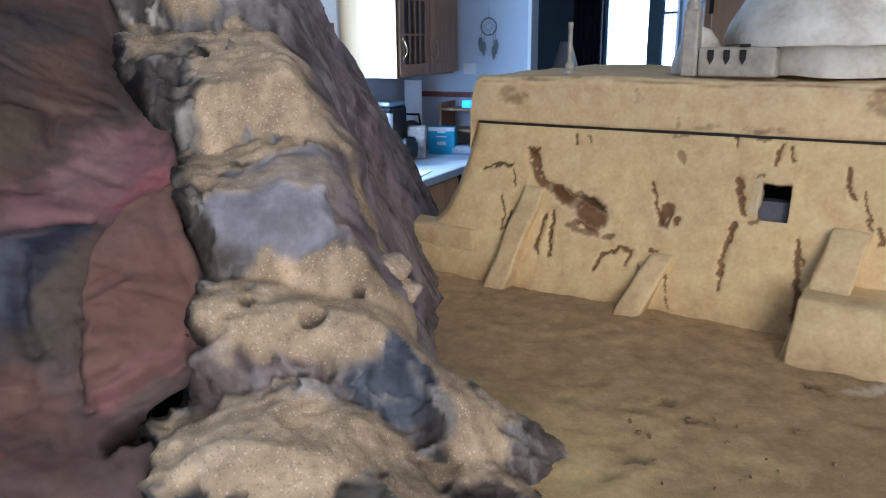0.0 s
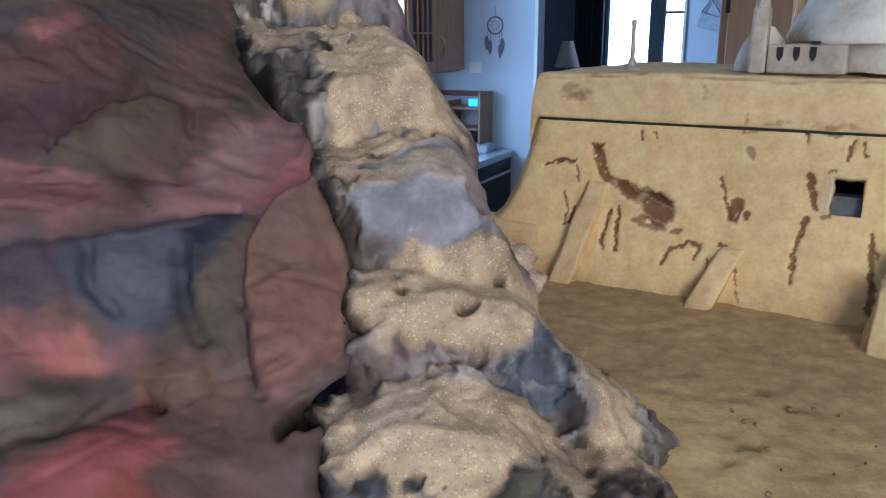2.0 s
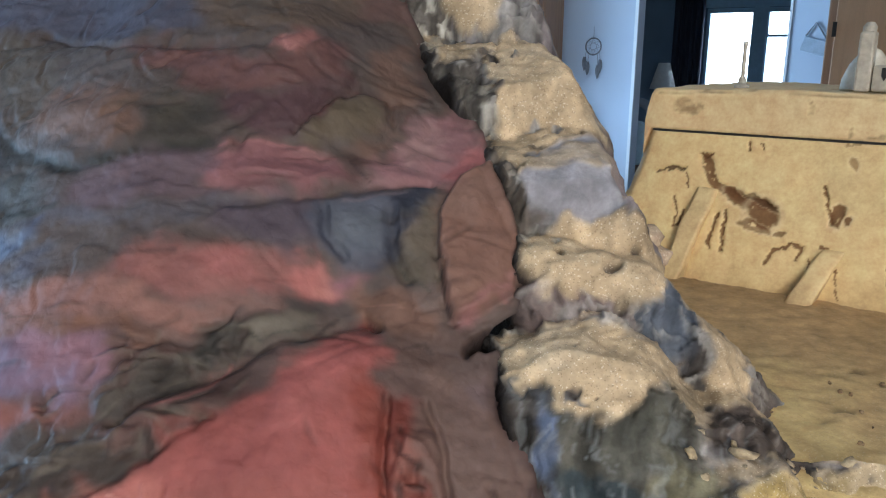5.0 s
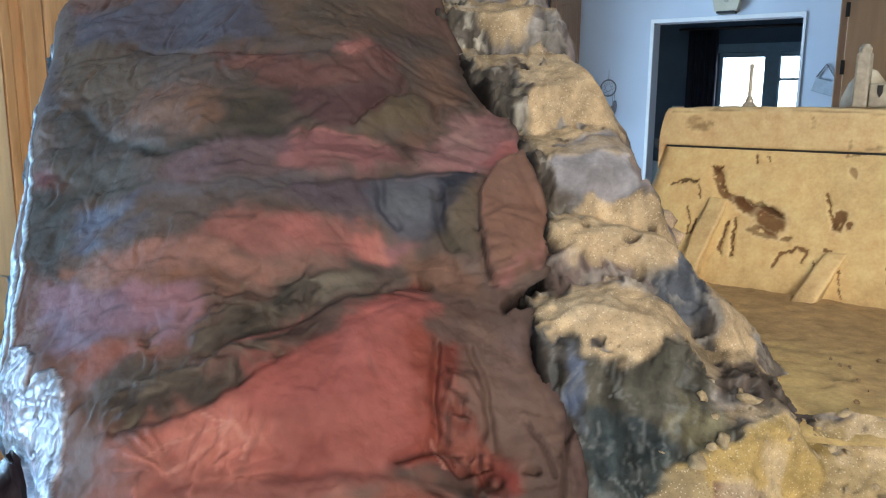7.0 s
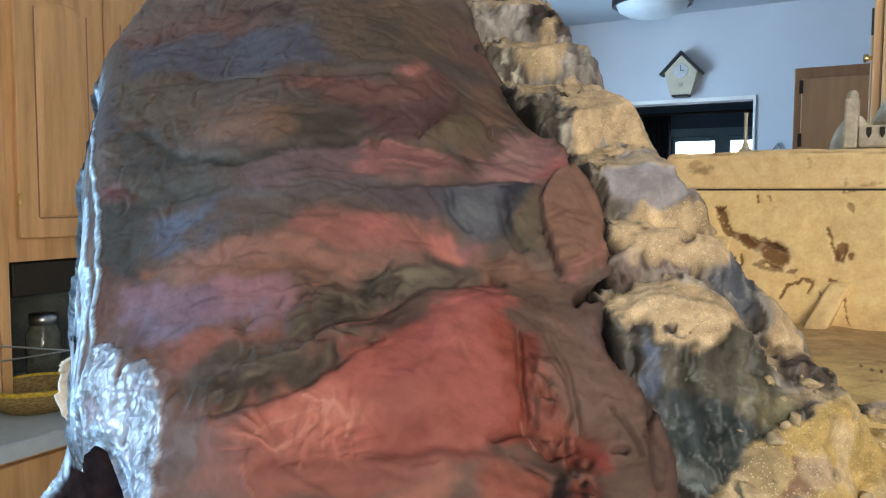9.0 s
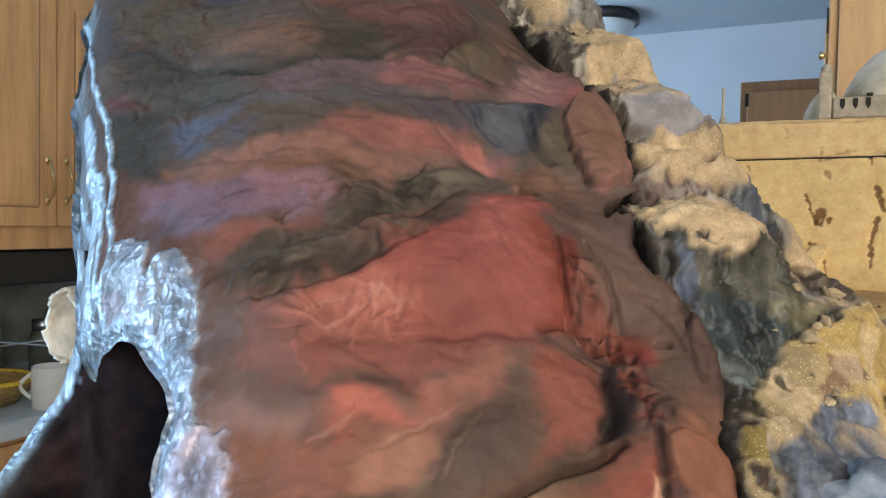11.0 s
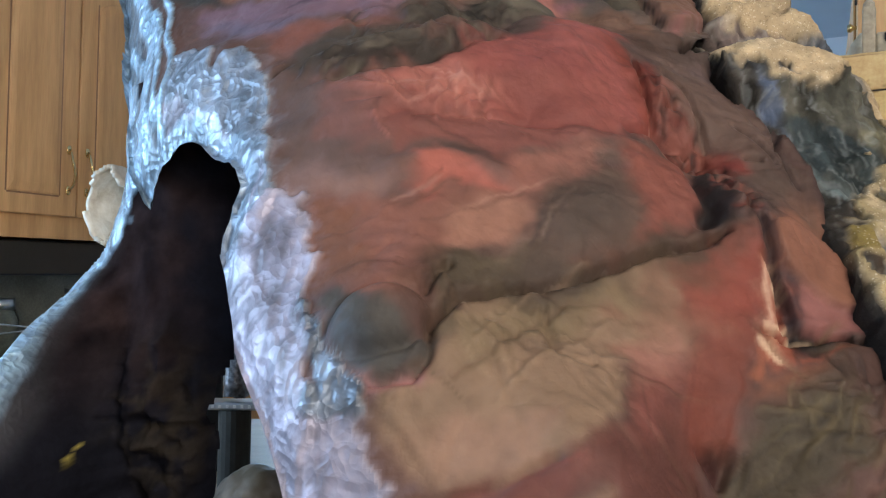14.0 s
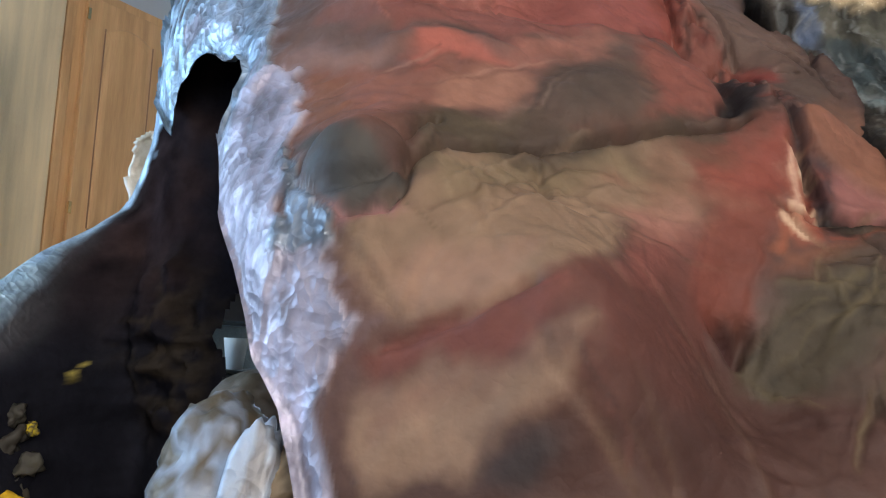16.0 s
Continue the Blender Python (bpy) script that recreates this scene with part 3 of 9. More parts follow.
stroke([(-0.273, 0.289), (-0.258, 0.305), (-0.249, 0.326)], 0.0008, tone(48, 32, 34), 0.80)
wash([(-0.364, 0.286), (-0.331, 0.303), (-0.318, 0.276), (-0.334, 0.259), (-0.367, 0.253), (-0.381, 0.256)], tone(70, 64, 56), 0.0027, 0.90)
wash([(-0.393, 0.292), (-0.358, 0.300), (-0.336, 0.284), (-0.362, 0.271)], tone(80, 72, 60), 0.0027, 0.70)
stroke([(-0.530, 0.312), (-0.495, 0.281), (-0.460, 0.255), (-0.421, 0.240), (-0.393, 0.245), (-0.359, 0.254), (-0.329, 0.262)], 0.0033, tone(58, 58, 50), 0.85)
stroke([(-0.490, 0.280), (-0.460, 0.255), (-0.426, 0.238)], 0.0018, tone(36, 37, 35), 0.80)
wash([(-0.559, 0.313), (-0.512, 0.310), (-0.479, 0.272), (-0.461, 0.254), (-0.491, 0.248), (-0.530, 0.257)], tone(76, 74, 72), 0.0018, 0.90)
wash([(-0.654, 0.444), (-0.582, 0.381), (-0.552, 0.316), (-0.571, 0.295), (-0.644, 0.388)], tone(84, 80, 88), 0.0048, 0.80)
wash([(-0.277, 0.287), (-0.257, 0.314), (-0.230, 0.333), (-0.222, 0.314), (-0.241, 0.286), (-0.268, 0.277), (-0.279, 0.280)], tone(108, 92, 70), 0.0023, 0.90)
stroke([(-0.281, 0.284), (-0.266, 0.311), (-0.240, 0.335), (-0.222, 0.335), (-0.218, 0.314)], 0.0012, tone(72, 54, 48), 0.80)
wash([(-0.237, 0.371), (-0.218, 0.416), (-0.206, 0.353), (-0.214, 0.294), (-0.227, 0.275), (-0.241, 0.277), (-0.218, 0.314)], tone(118, 88, 72), 0.0030, 0.90)
stroke([(-0.213, 0.420), (-0.202, 0.357), (-0.209, 0.313)], 0.0012, tone(92, 62, 56), 0.60)
wash([(-0.321, 0.262), (-0.299, 0.270), (-0.277, 0.271), (-0.250, 0.266), (-0.229, 0.253), (-0.268, 0.233), (-0.310, 0.222), (-0.328, 0.231)], tone(156, 100, 100), 0.0020, 0.90)
stroke([(-0.321, 0.262), (-0.299, 0.270), (-0.277, 0.272), (-0.251, 0.267)], 0.0010, tone(176, 112, 108), 0.60)
wash([(-0.411, 0.237), (-0.367, 0.247), (-0.321, 0.262), (-0.324, 0.228), (-0.309, 0.220), (-0.349, 0.206), (-0.384, 0.205), (-0.413, 0.214)], tone(114, 92, 97), 0.0028, 0.90)
wash([(-0.424, 0.216), (-0.374, 0.205), (-0.333, 0.210), (-0.293, 0.224), (-0.309, 0.209), (-0.348, 0.195), (-0.390, 0.191), (-0.423, 0.198)], tone(101, 95, 100), 0.0028, 0.90)
wash([(-0.521, 0.255), (-0.460, 0.249), (-0.424, 0.203), (-0.458, 0.197), (-0.490, 0.203), (-0.522, 0.230)], tone(88, 86, 82), 0.0044, 0.90)
wash([(-0.549, 0.250), (-0.526, 0.247), (-0.511, 0.225), (-0.529, 0.218)], tone(108, 62, 66), 0.0036, 0.90)
stroke([(-0.486, 0.229), (-0.439, 0.204), (-0.419, 0.209)], 0.0020, tone(60, 62, 58), 0.70)
wash([(-0.227, 0.272), (-0.195, 0.331), (-0.180, 0.362), (-0.159, 0.333), (-0.146, 0.304), (-0.149, 0.286), (-0.179, 0.266), (-0.203, 0.256), (-0.225, 0.249)], tone(162, 112, 112), 0.0025, 0.90)
wash([(-0.182, 0.281), (-0.151, 0.318), (-0.146, 0.286), (-0.170, 0.264)], tone(178, 102, 98), 0.0025, 0.90)
wash([(-0.214, 0.293), (-0.190, 0.335), (-0.179, 0.317), (-0.199, 0.281)], tone(172, 132, 126), 0.0030, 0.80)
wash([(-0.252, 0.268), (-0.227, 0.272), (-0.230, 0.252), (-0.245, 0.264)], tone(92, 66, 58), 0.0018, 0.90)
stroke([(-0.236, 0.273), (-0.241, 0.267), (-0.226, 0.255)], 0.0008, tone(60, 44, 40), 0.70)
wash([(-0.309, 0.211), (-0.254, 0.234), (-0.248, 0.208), (-0.269, 0.191), (-0.298, 0.193), (-0.312, 0.202)], tone(97, 83, 92), 0.0024, 0.90)
wash([(-0.254, 0.231), (-0.225, 0.244), (-0.185, 0.264), (-0.189, 0.238), (-0.202, 0.222), (-0.207, 0.206), (-0.223, 0.196), (-0.240, 0.199), (-0.249, 0.209)], tone(84, 86, 99), 0.0018, 0.90)
wash([(-0.238, 0.227), (-0.219, 0.233), (-0.219, 0.211), (-0.235, 0.207)], tone(108, 112, 120), 0.0023, 0.80)
wash([(-0.215, 0.245), (-0.184, 0.266), (-0.197, 0.230), (-0.205, 0.207), (-0.212, 0.197), (-0.217, 0.215), (-0.211, 0.230)], tone(48, 50, 61), 0.0016, 0.90)
stroke([(-0.252, 0.226), (-0.248, 0.208), (-0.238, 0.200)], 0.0012, tone(62, 64, 76), 0.80)
stroke([(-0.238, 0.236), (-0.202, 0.250)], 0.0008, tone(140, 118, 118), 0.50)
wash([(-0.202, 0.218), (-0.184, 0.246), (-0.177, 0.243), (-0.177, 0.202), (-0.188, 0.186), (-0.203, 0.193)], tone(110, 97, 80), 0.0023, 0.90)
stroke([(-0.205, 0.203), (-0.197, 0.190), (-0.183, 0.181)], 0.0010, tone(66, 68, 60), 0.70)
slab([(-0.177, 0.202), (-0.178, 0.239), (-0.167, 0.270), (-0.146, 0.288), (-0.130, 0.251), (-0.124, 0.222), (-0.127, 0.191), (-0.147, 0.169), (-0.166, 0.161), (-0.174, 0.181)], tone(144, 103, 84), 0.0100)
wash([(-0.177, 0.242), (-0.147, 0.285), (-0.134, 0.254), (-0.166, 0.231)], tone(132, 98, 82), 0.0044, 0.70)
stroke([(-0.178, 0.207), (-0.174, 0.203), (-0.177, 0.194), (-0.172, 0.176), (-0.165, 0.163)], 0.0008, tone(52, 36, 30), 0.85)
wash([(-0.165, 0.165), (-0.132, 0.194), (-0.150, 0.166), (-0.162, 0.158)], tone(172, 112, 108), 0.0018, 0.90)
wash([(-0.268, 0.185), (-0.249, 0.199), (-0.245, 0.187), (-0.238, 0.177), (-0.255, 0.169), (-0.267, 0.171)], tone(200, 116, 104), 0.0018, 0.90)
wash([(-0.251, 0.195), (-0.245, 0.189), (-0.241, 0.180), (-0.249, 0.176)], tone(214, 140, 122), 0.0016, 0.80)
wash([(-0.245, 0.188), (-0.220, 0.190), (-0.226, 0.178), (-0.238, 0.172)], tone(142, 90, 99), 0.0022, 0.90)
wash([(-0.356, 0.176), (-0.305, 0.189), (-0.269, 0.192), (-0.267, 0.171), (-0.255, 0.167), (-0.285, 0.151), (-0.316, 0.151), (-0.347, 0.149), (-0.371, 0.153)], tone(156, 96, 86), 0.0025, 0.90)
wash([(-0.319, 0.178), (-0.288, 0.189), (-0.278, 0.172), (-0.301, 0.164)], tone(172, 100, 92), 0.0024, 0.70)
wash([(-0.421, 0.191), (-0.359, 0.190), (-0.355, 0.174), (-0.371, 0.153), (-0.413, 0.162), (-0.441, 0.175)], tone(104, 88, 79), 0.0040, 0.90)
stroke([(-0.431, 0.173), (-0.397, 0.180), (-0.359, 0.171), (-0.327, 0.176)], 0.0011, tone(72, 60, 54), 0.60)
wash([(-0.483, 0.190), (-0.439, 0.190), (-0.421, 0.197), (-0.425, 0.187), (-0.442, 0.164), (-0.455, 0.158), (-0.472, 0.167)], tone(90, 102, 128), 0.0033, 0.90)
wash([(-0.441, 0.176), (-0.413, 0.177), (-0.410, 0.153), (-0.433, 0.152)], tone(96, 96, 112), 0.0044, 0.70)
wash([(-0.546, 0.221), (-0.489, 0.209), (-0.470, 0.168), (-0.472, 0.136), (-0.493, 0.140), (-0.518, 0.169)], tone(70, 73, 74), 0.0032, 0.90)
wash([(-0.499, 0.153), (-0.469, 0.142), (-0.438, 0.135), (-0.466, 0.130), (-0.485, 0.134)], tone(58, 52, 48), 0.0027, 0.80)
wash([(-0.443, 0.150), (-0.380, 0.153), (-0.316, 0.150), (-0.262, 0.154), (-0.261, 0.148), (-0.300, 0.141), (-0.337, 0.134), (-0.375, 0.126), (-0.417, 0.126), (-0.461, 0.141)], tone(158, 108, 92), 0.0024, 0.90)
wash([(-0.465, 0.141), (-0.417, 0.129), (-0.359, 0.126), (-0.329, 0.128), (-0.341, 0.118), (-0.383, 0.120), (-0.427, 0.123)], tone(146, 98, 72), 0.0020, 0.90)
stroke([(-0.456, 0.145), (-0.404, 0.129), (-0.367, 0.122), (-0.335, 0.126)], 0.0009, tone(98, 66, 48), 0.60)
wash([(-0.490, 0.130), (-0.442, 0.128), (-0.403, 0.119), (-0.363, 0.112), (-0.353, 0.093), (-0.364, 0.083), (-0.396, 0.081), (-0.446, 0.081), (-0.472, 0.094)], tone(140, 107, 124), 0.0027, 0.90)
wash([(-0.403, 0.119), (-0.361, 0.112), (-0.355, 0.096), (-0.383, 0.096)], tone(160, 110, 116), 0.0024, 0.80)
wash([(-0.476, 0.104), (-0.393, 0.087), (-0.395, 0.079), (-0.456, 0.082)], tone(120, 110, 134), 0.0027, 0.80)
stroke([(-0.422, 0.101), (-0.410, 0.105), (-0.397, 0.104)], 0.0008, tone(80, 62, 78), 0.70)
stroke([(-0.452, 0.093), (-0.433, 0.093), (-0.423, 0.090)], 0.0008, tone(90, 72, 86), 0.60)
wash([(-0.435, 0.073), (-0.395, 0.079), (-0.362, 0.081), (-0.350, 0.079), (-0.370, 0.073), (-0.395, 0.062), (-0.411, 0.048), (-0.423, 0.060)], tone(150, 90, 76), 0.0023, 0.90)
wash([(-0.355, 0.094), (-0.339, 0.109), (-0.314, 0.130), (-0.300, 0.137), (-0.279, 0.138), (-0.262, 0.155), (-0.246, 0.161), (-0.251, 0.134), (-0.282, 0.122), (-0.298, 0.119), (-0.310, 0.105), (-0.327, 0.089), (-0.339, 0.077), (-0.352, 0.081)], tone(86, 78, 68), 0.0018, 0.90)
wash([(-0.299, 0.134), (-0.279, 0.138), (-0.261, 0.149), (-0.247, 0.157), (-0.263, 0.134), (-0.282, 0.123)], tone(124, 113, 96), 0.0014, 0.90)
wash([(-0.314, 0.129), (-0.300, 0.136), (-0.295, 0.121), (-0.308, 0.114), (-0.318, 0.117)], tone(46, 42, 38), 0.0016, 0.90)
stroke([(-0.298, 0.123), (-0.278, 0.123), (-0.251, 0.135), (-0.238, 0.154)], 0.0010, tone(50, 40, 34), 0.80)
wash([(-0.343, 0.085), (-0.330, 0.102), (-0.316, 0.110), (-0.320, 0.091), (-0.335, 0.078)], tone(66, 58, 52), 0.0018, 0.80)
stroke([(-0.295, 0.135), (-0.274, 0.129), (-0.259, 0.139)], 0.0008, tone(66, 62, 52), 0.60)
wash([(-0.235, 0.180), (-0.209, 0.185), (-0.179, 0.173), (-0.174, 0.159), (-0.187, 0.145), (-0.204, 0.149), (-0.226, 0.160)], tone(132, 95, 76), 0.0020, 0.90)
stroke([(-0.226, 0.174), (-0.209, 0.179), (-0.192, 0.172), (-0.187, 0.160), (-0.200, 0.154)], 0.0008, tone(92, 64, 52), 0.60)
stroke([(-0.222, 0.170), (-0.207, 0.172), (-0.196, 0.168)], 0.0008, tone(160, 118, 96), 0.60)
wash([(-0.204, 0.149), (-0.166, 0.157), (-0.151, 0.163), (-0.166, 0.129), (-0.187, 0.125), (-0.199, 0.129)], tone(104, 78, 67), 0.0020, 0.90)
stroke([(-0.219, 0.157), (-0.213, 0.153)], 0.0014, tone(40, 22, 18), 0.90)
stroke([(-0.195, 0.140), (-0.183, 0.145), (-0.177, 0.139)], 0.0008, tone(60, 44, 38), 0.70)
stroke([(-0.324, 0.078), (-0.306, 0.092), (-0.293, 0.116)], 0.0011, tone(176, 104, 98), 0.70)
wash([(-0.409, 0.049), (-0.388, 0.066), (-0.363, 0.077), (-0.332, 0.080), (-0.305, 0.085), (-0.284, 0.095), (-0.304, 0.073), (-0.322, 0.056), (-0.342, 0.040), (-0.359, 0.026), (-0.387, 0.019), (-0.403, 0.021), (-0.411, 0.032)], tone(84, 73, 64), 0.0015, 0.90)
wash([(-0.388, 0.034), (-0.354, 0.048), (-0.329, 0.062), (-0.304, 0.081), (-0.316, 0.062), (-0.342, 0.040), (-0.374, 0.020), (-0.392, 0.022)], tone(60, 50, 44), 0.0018, 0.85)
wash([(-0.386, 0.058), (-0.354, 0.071), (-0.329, 0.068), (-0.348, 0.053), (-0.371, 0.041)], tone(96, 84, 72), 0.0021, 0.80)
wash([(-0.346, 0.075), (-0.311, 0.082), (-0.291, 0.088), (-0.311, 0.073), (-0.335, 0.061)], tone(110, 70, 62), 0.0018, 0.60)
wash([(-0.285, 0.092), (-0.257, 0.117), (-0.221, 0.157), (-0.206, 0.131), (-0.205, 0.094), (-0.204, 0.061), (-0.199, 0.033), (-0.248, 0.015), (-0.314, 0.004), (-0.362, -0.004), (-0.369, 0.002), (-0.354, 0.026), (-0.329, 0.047), (-0.304, 0.072)], tone(166, 85, 75), 0.0021, 0.97)
wash([(-0.351, 0.018), (-0.324, 0.029), (-0.304, 0.031), (-0.297, 0.023), (-0.316, 0.013), (-0.346, 0.003), (-0.360, -0.001)], tone(194, 110, 92), 0.0024, 0.80)
wash([(-0.257, 0.115), (-0.221, 0.154), (-0.210, 0.122), (-0.239, 0.088), (-0.271, 0.074)], tone(172, 92, 84), 0.0028, 0.80)
wash([(-0.287, 0.063), (-0.253, 0.078), (-0.231, 0.069), (-0.251, 0.049), (-0.285, 0.042)], tone(158, 80, 74), 0.0035, 0.60)
wash([(-0.298, 0.039), (-0.272, 0.048), (-0.267, 0.027), (-0.297, 0.017)], tone(150, 78, 70), 0.0030, 0.60)
wash([(-0.218, 0.113), (-0.198, 0.111), (-0.193, 0.084), (-0.196, 0.053), (-0.192, 0.031), (-0.207, 0.031), (-0.210, 0.083)], tone(148, 66, 48), 0.0020, 0.90)
# highlights on the star-shaped crease, painted pale along its ridges
stroke([(-0.330, 0.017), (-0.312, 0.027)], 0.0008, tone(214, 146, 126), 0.70)
stroke([(-0.312, 0.027), (-0.296, 0.025)], 0.0008, tone(214, 146, 126), 0.70)
stroke([(-0.319, 0.035), (-0.312, 0.027)], 0.0008, tone(214, 146, 126), 0.70)
stroke([(-0.312, 0.027), (-0.303, 0.017)], 0.0008, tone(214, 146, 126), 0.70)
stroke([(-0.312, 0.027), (-0.322, 0.013)], 0.0008, tone(214, 146, 126), 0.70)
stroke([(-0.338, 0.025), (-0.317, 0.028)], 0.0008, tone(214, 146, 126), 0.70)
wash([(-0.199, 0.111), (-0.179, 0.106), (-0.164, 0.084), (-0.162, 0.056), (-0.154, 0.041), (-0.140, 0.021), (-0.155, 0.021), (-0.178, 0.028), (-0.193, 0.031), (-0.199, 0.060), (-0.198, 0.083)], tone(124, 52, 38), 0.0016, 0.95)
slab([(-0.186, 0.086), (-0.175, 0.084), (-0.166, 0.070), (-0.164, 0.054), (-0.172, 0.035), (-0.183, 0.031), (-0.191, 0.044), (-0.191, 0.062)], tone(164, 97, 82), 0.0040)
stroke([(-0.177, 0.108), (-0.163, 0.082), (-0.161, 0.049)], 0.0010, tone(84, 42, 34), 0.80)
# a painted glint on the red seam
stroke([(-0.199, 0.043), (-0.191, 0.029)], 0.0008, tone(232, 160, 138), 0.80)
stroke([(-0.193, 0.084), (-0.197, 0.062), (-0.195, 0.047)], 0.0010, tone(92, 36, 26), 0.80)
wash([(-0.160, 0.041), (-0.141, 0.033), (-0.137, 0.017), (-0.156, 0.013), (-0.166, 0.027)], tone(150, 66, 56), 0.0018, 0.80)
wash([(-0.163, 0.130), (-0.140, 0.148), (-0.128, 0.113), (-0.118, 0.081), (-0.108, 0.045), (-0.107, 0.014), (-0.123, 0.014), (-0.140, 0.043), (-0.151, 0.073), (-0.159, 0.102)], tone(110, 87, 80), 0.0020, 0.90)
wash([(-0.154, 0.113), (-0.140, 0.135), (-0.129, 0.101), (-0.139, 0.071), (-0.151, 0.078)], tone(122, 100, 100), 0.0024, 0.70)
wash([(-0.155, 0.072), (-0.139, 0.071), (-0.115, 0.069), (-0.105, 0.037), (-0.123, 0.021), (-0.140, 0.036)], tone(124, 95, 82), 0.0020, 0.90)
stroke([(-0.139, 0.034), (-0.131, 0.033)], 0.0017, tone(24, 16, 14), 0.95)
stroke([(-0.153, 0.073), (-0.146, 0.048), (-0.130, 0.018)], 0.0008, tone(70, 48, 42), 0.60)
wash([(-0.352, -0.010), (-0.320, 0.000), (-0.283, 0.012), (-0.214, 0.020), (-0.185, 0.022), (-0.156, 0.007), (-0.163, 0.002), (-0.245, -0.016), (-0.310, -0.024), (-0.334, -0.027)], tone(102, 85, 77), 0.0021, 0.90)
wash([(-0.369, -0.003), (-0.346, 0.002), (-0.345, -0.012), (-0.362, -0.024)], tone(150, 78, 68), 0.0025, 0.80)
wash([(-0.424, -0.006), (-0.383, -0.004), (-0.374, -0.013), (-0.379, -0.028), (-0.411, -0.026)], tone(92, 88, 95), 0.0024, 0.90)
wash([(-0.406, -0.022), (-0.364, -0.017), (-0.316, -0.007), (-0.252, 0.008), (-0.198, 0.025), (-0.182, 0.017), (-0.254, -0.019), (-0.315, -0.031), (-0.343, -0.040), (-0.356, -0.032)], tone(116, 93, 83), 0.0018, 0.90)
wash([(-0.417, -0.022), (-0.412, 0.005), (-0.402, 0.020), (-0.386, -0.007), (-0.364, -0.012), (-0.368, -0.029), (-0.391, -0.038), (-0.410, -0.048)], tone(122, 100, 96), 0.0025, 0.80)
wash([(-0.410, -0.036), (-0.380, -0.029), (-0.354, -0.044), (-0.343, -0.053), (-0.364, -0.066), (-0.394, -0.063), (-0.410, -0.050)], tone(154, 120, 114), 0.0018, 0.90)
wash([(-0.343, -0.038), (-0.326, -0.034), (-0.320, -0.046), (-0.331, -0.055), (-0.341, -0.048)], tone(196, 102, 82), 0.0018, 0.90)
wash([(-0.320, -0.041), (-0.261, -0.024), (-0.235, -0.020), (-0.267, -0.039), (-0.314, -0.051)], tone(166, 104, 90), 0.0017, 0.80)
wash([(-0.387, -0.066), (-0.353, -0.066), (-0.341, -0.075), (-0.349, -0.100), (-0.376, -0.101)], tone(150, 92, 70), 0.0021, 0.80)
wash([(-0.429, 0.029), (-0.399, 0.028), (-0.363, -0.006), (-0.363, -0.032), (-0.321, -0.033), (-0.292, -0.034), (-0.292, -0.039), (-0.348, -0.046), (-0.388, -0.037), (-0.413, -0.034)], tone(118, 91, 83), 0.0021, 0.80)
wash([(-0.366, -0.011), (-0.351, 0.004), (-0.317, 0.030), (-0.258, 0.054), (-0.226, 0.059), (-0.218, 0.011), (-0.245, 0.004), (-0.292, -0.033), (-0.321, -0.027), (-0.348, -0.038)], tone(164, 86, 74), 0.0025, 0.70)
stroke([(-0.364, -0.010), (-0.354, -0.002), (-0.341, 0.016)], 0.0008, tone(110, 60, 54), 0.70)
wash([(-0.342, -0.041), (-0.326, -0.035), (-0.315, -0.040), (-0.293, -0.044), (-0.320, -0.053), (-0.341, -0.060)], tone(196, 104, 84), 0.0018, 0.90)
stroke([(-0.349, -0.066), (-0.336, -0.056), (-0.327, -0.048)], 0.0008, tone(120, 70, 58), 0.70)
stroke([(-0.325, -0.066), (-0.306, -0.057), (-0.292, -0.050)], 0.0008, tone(130, 82, 66), 0.60)
wash([(-0.393, -0.047), (-0.364, -0.044), (-0.342, -0.045), (-0.342, -0.055), (-0.363, -0.058), (-0.392, -0.056)], tone(156, 116, 104), 0.0015, 0.85)
wash([(-0.388, -0.060), (-0.347, -0.058), (-0.306, -0.052), (-0.286, -0.049), (-0.293, -0.069), (-0.311, -0.082), (-0.328, -0.097), (-0.337, -0.117), (-0.353, -0.132), (-0.377, -0.110), (-0.387, -0.081)], tone(156, 98, 80), 0.0015, 0.90)
wash([(-0.388, -0.063), (-0.362, -0.067), (-0.361, -0.114), (-0.379, -0.113)], tone(142, 92, 68), 0.0021, 0.80)
wash([(-0.361, -0.081), (-0.340, -0.076), (-0.333, -0.100), (-0.351, -0.117)], tone(158, 102, 88), 0.0018, 0.70)
wash([(-0.330, -0.069), (-0.298, -0.053), (-0.284, -0.052), (-0.293, -0.072), (-0.319, -0.090)], tone(176, 120, 96), 0.0015, 0.85)
wash([(-0.292, -0.039), (-0.245, 0.004), (-0.228, 0.004), (-0.264, -0.041), (-0.284, -0.053)], tone(172, 108, 90), 0.0018, 0.85)
wash([(-0.286, -0.071), (-0.270, -0.050), (-0.239, -0.020), (-0.216, -0.017), (-0.210, -0.043), (-0.223, -0.074), (-0.253, -0.092), (-0.280, -0.097), (-0.289, -0.087)], tone(108, 84, 71), 0.0020, 0.95)
wash([(-0.268, -0.060), (-0.242, -0.042), (-0.233, -0.056), (-0.252, -0.077), (-0.269, -0.079)], tone(88, 77, 68), 0.0023, 0.85)
stroke([(-0.283, -0.088), (-0.281, -0.071), (-0.269, -0.057)], 0.0008, tone(78, 62, 54), 0.70)
stroke([(-0.281, -0.078), (-0.273, -0.069), (-0.264, -0.059)], 0.0008, tone(140, 112, 98), 0.60)
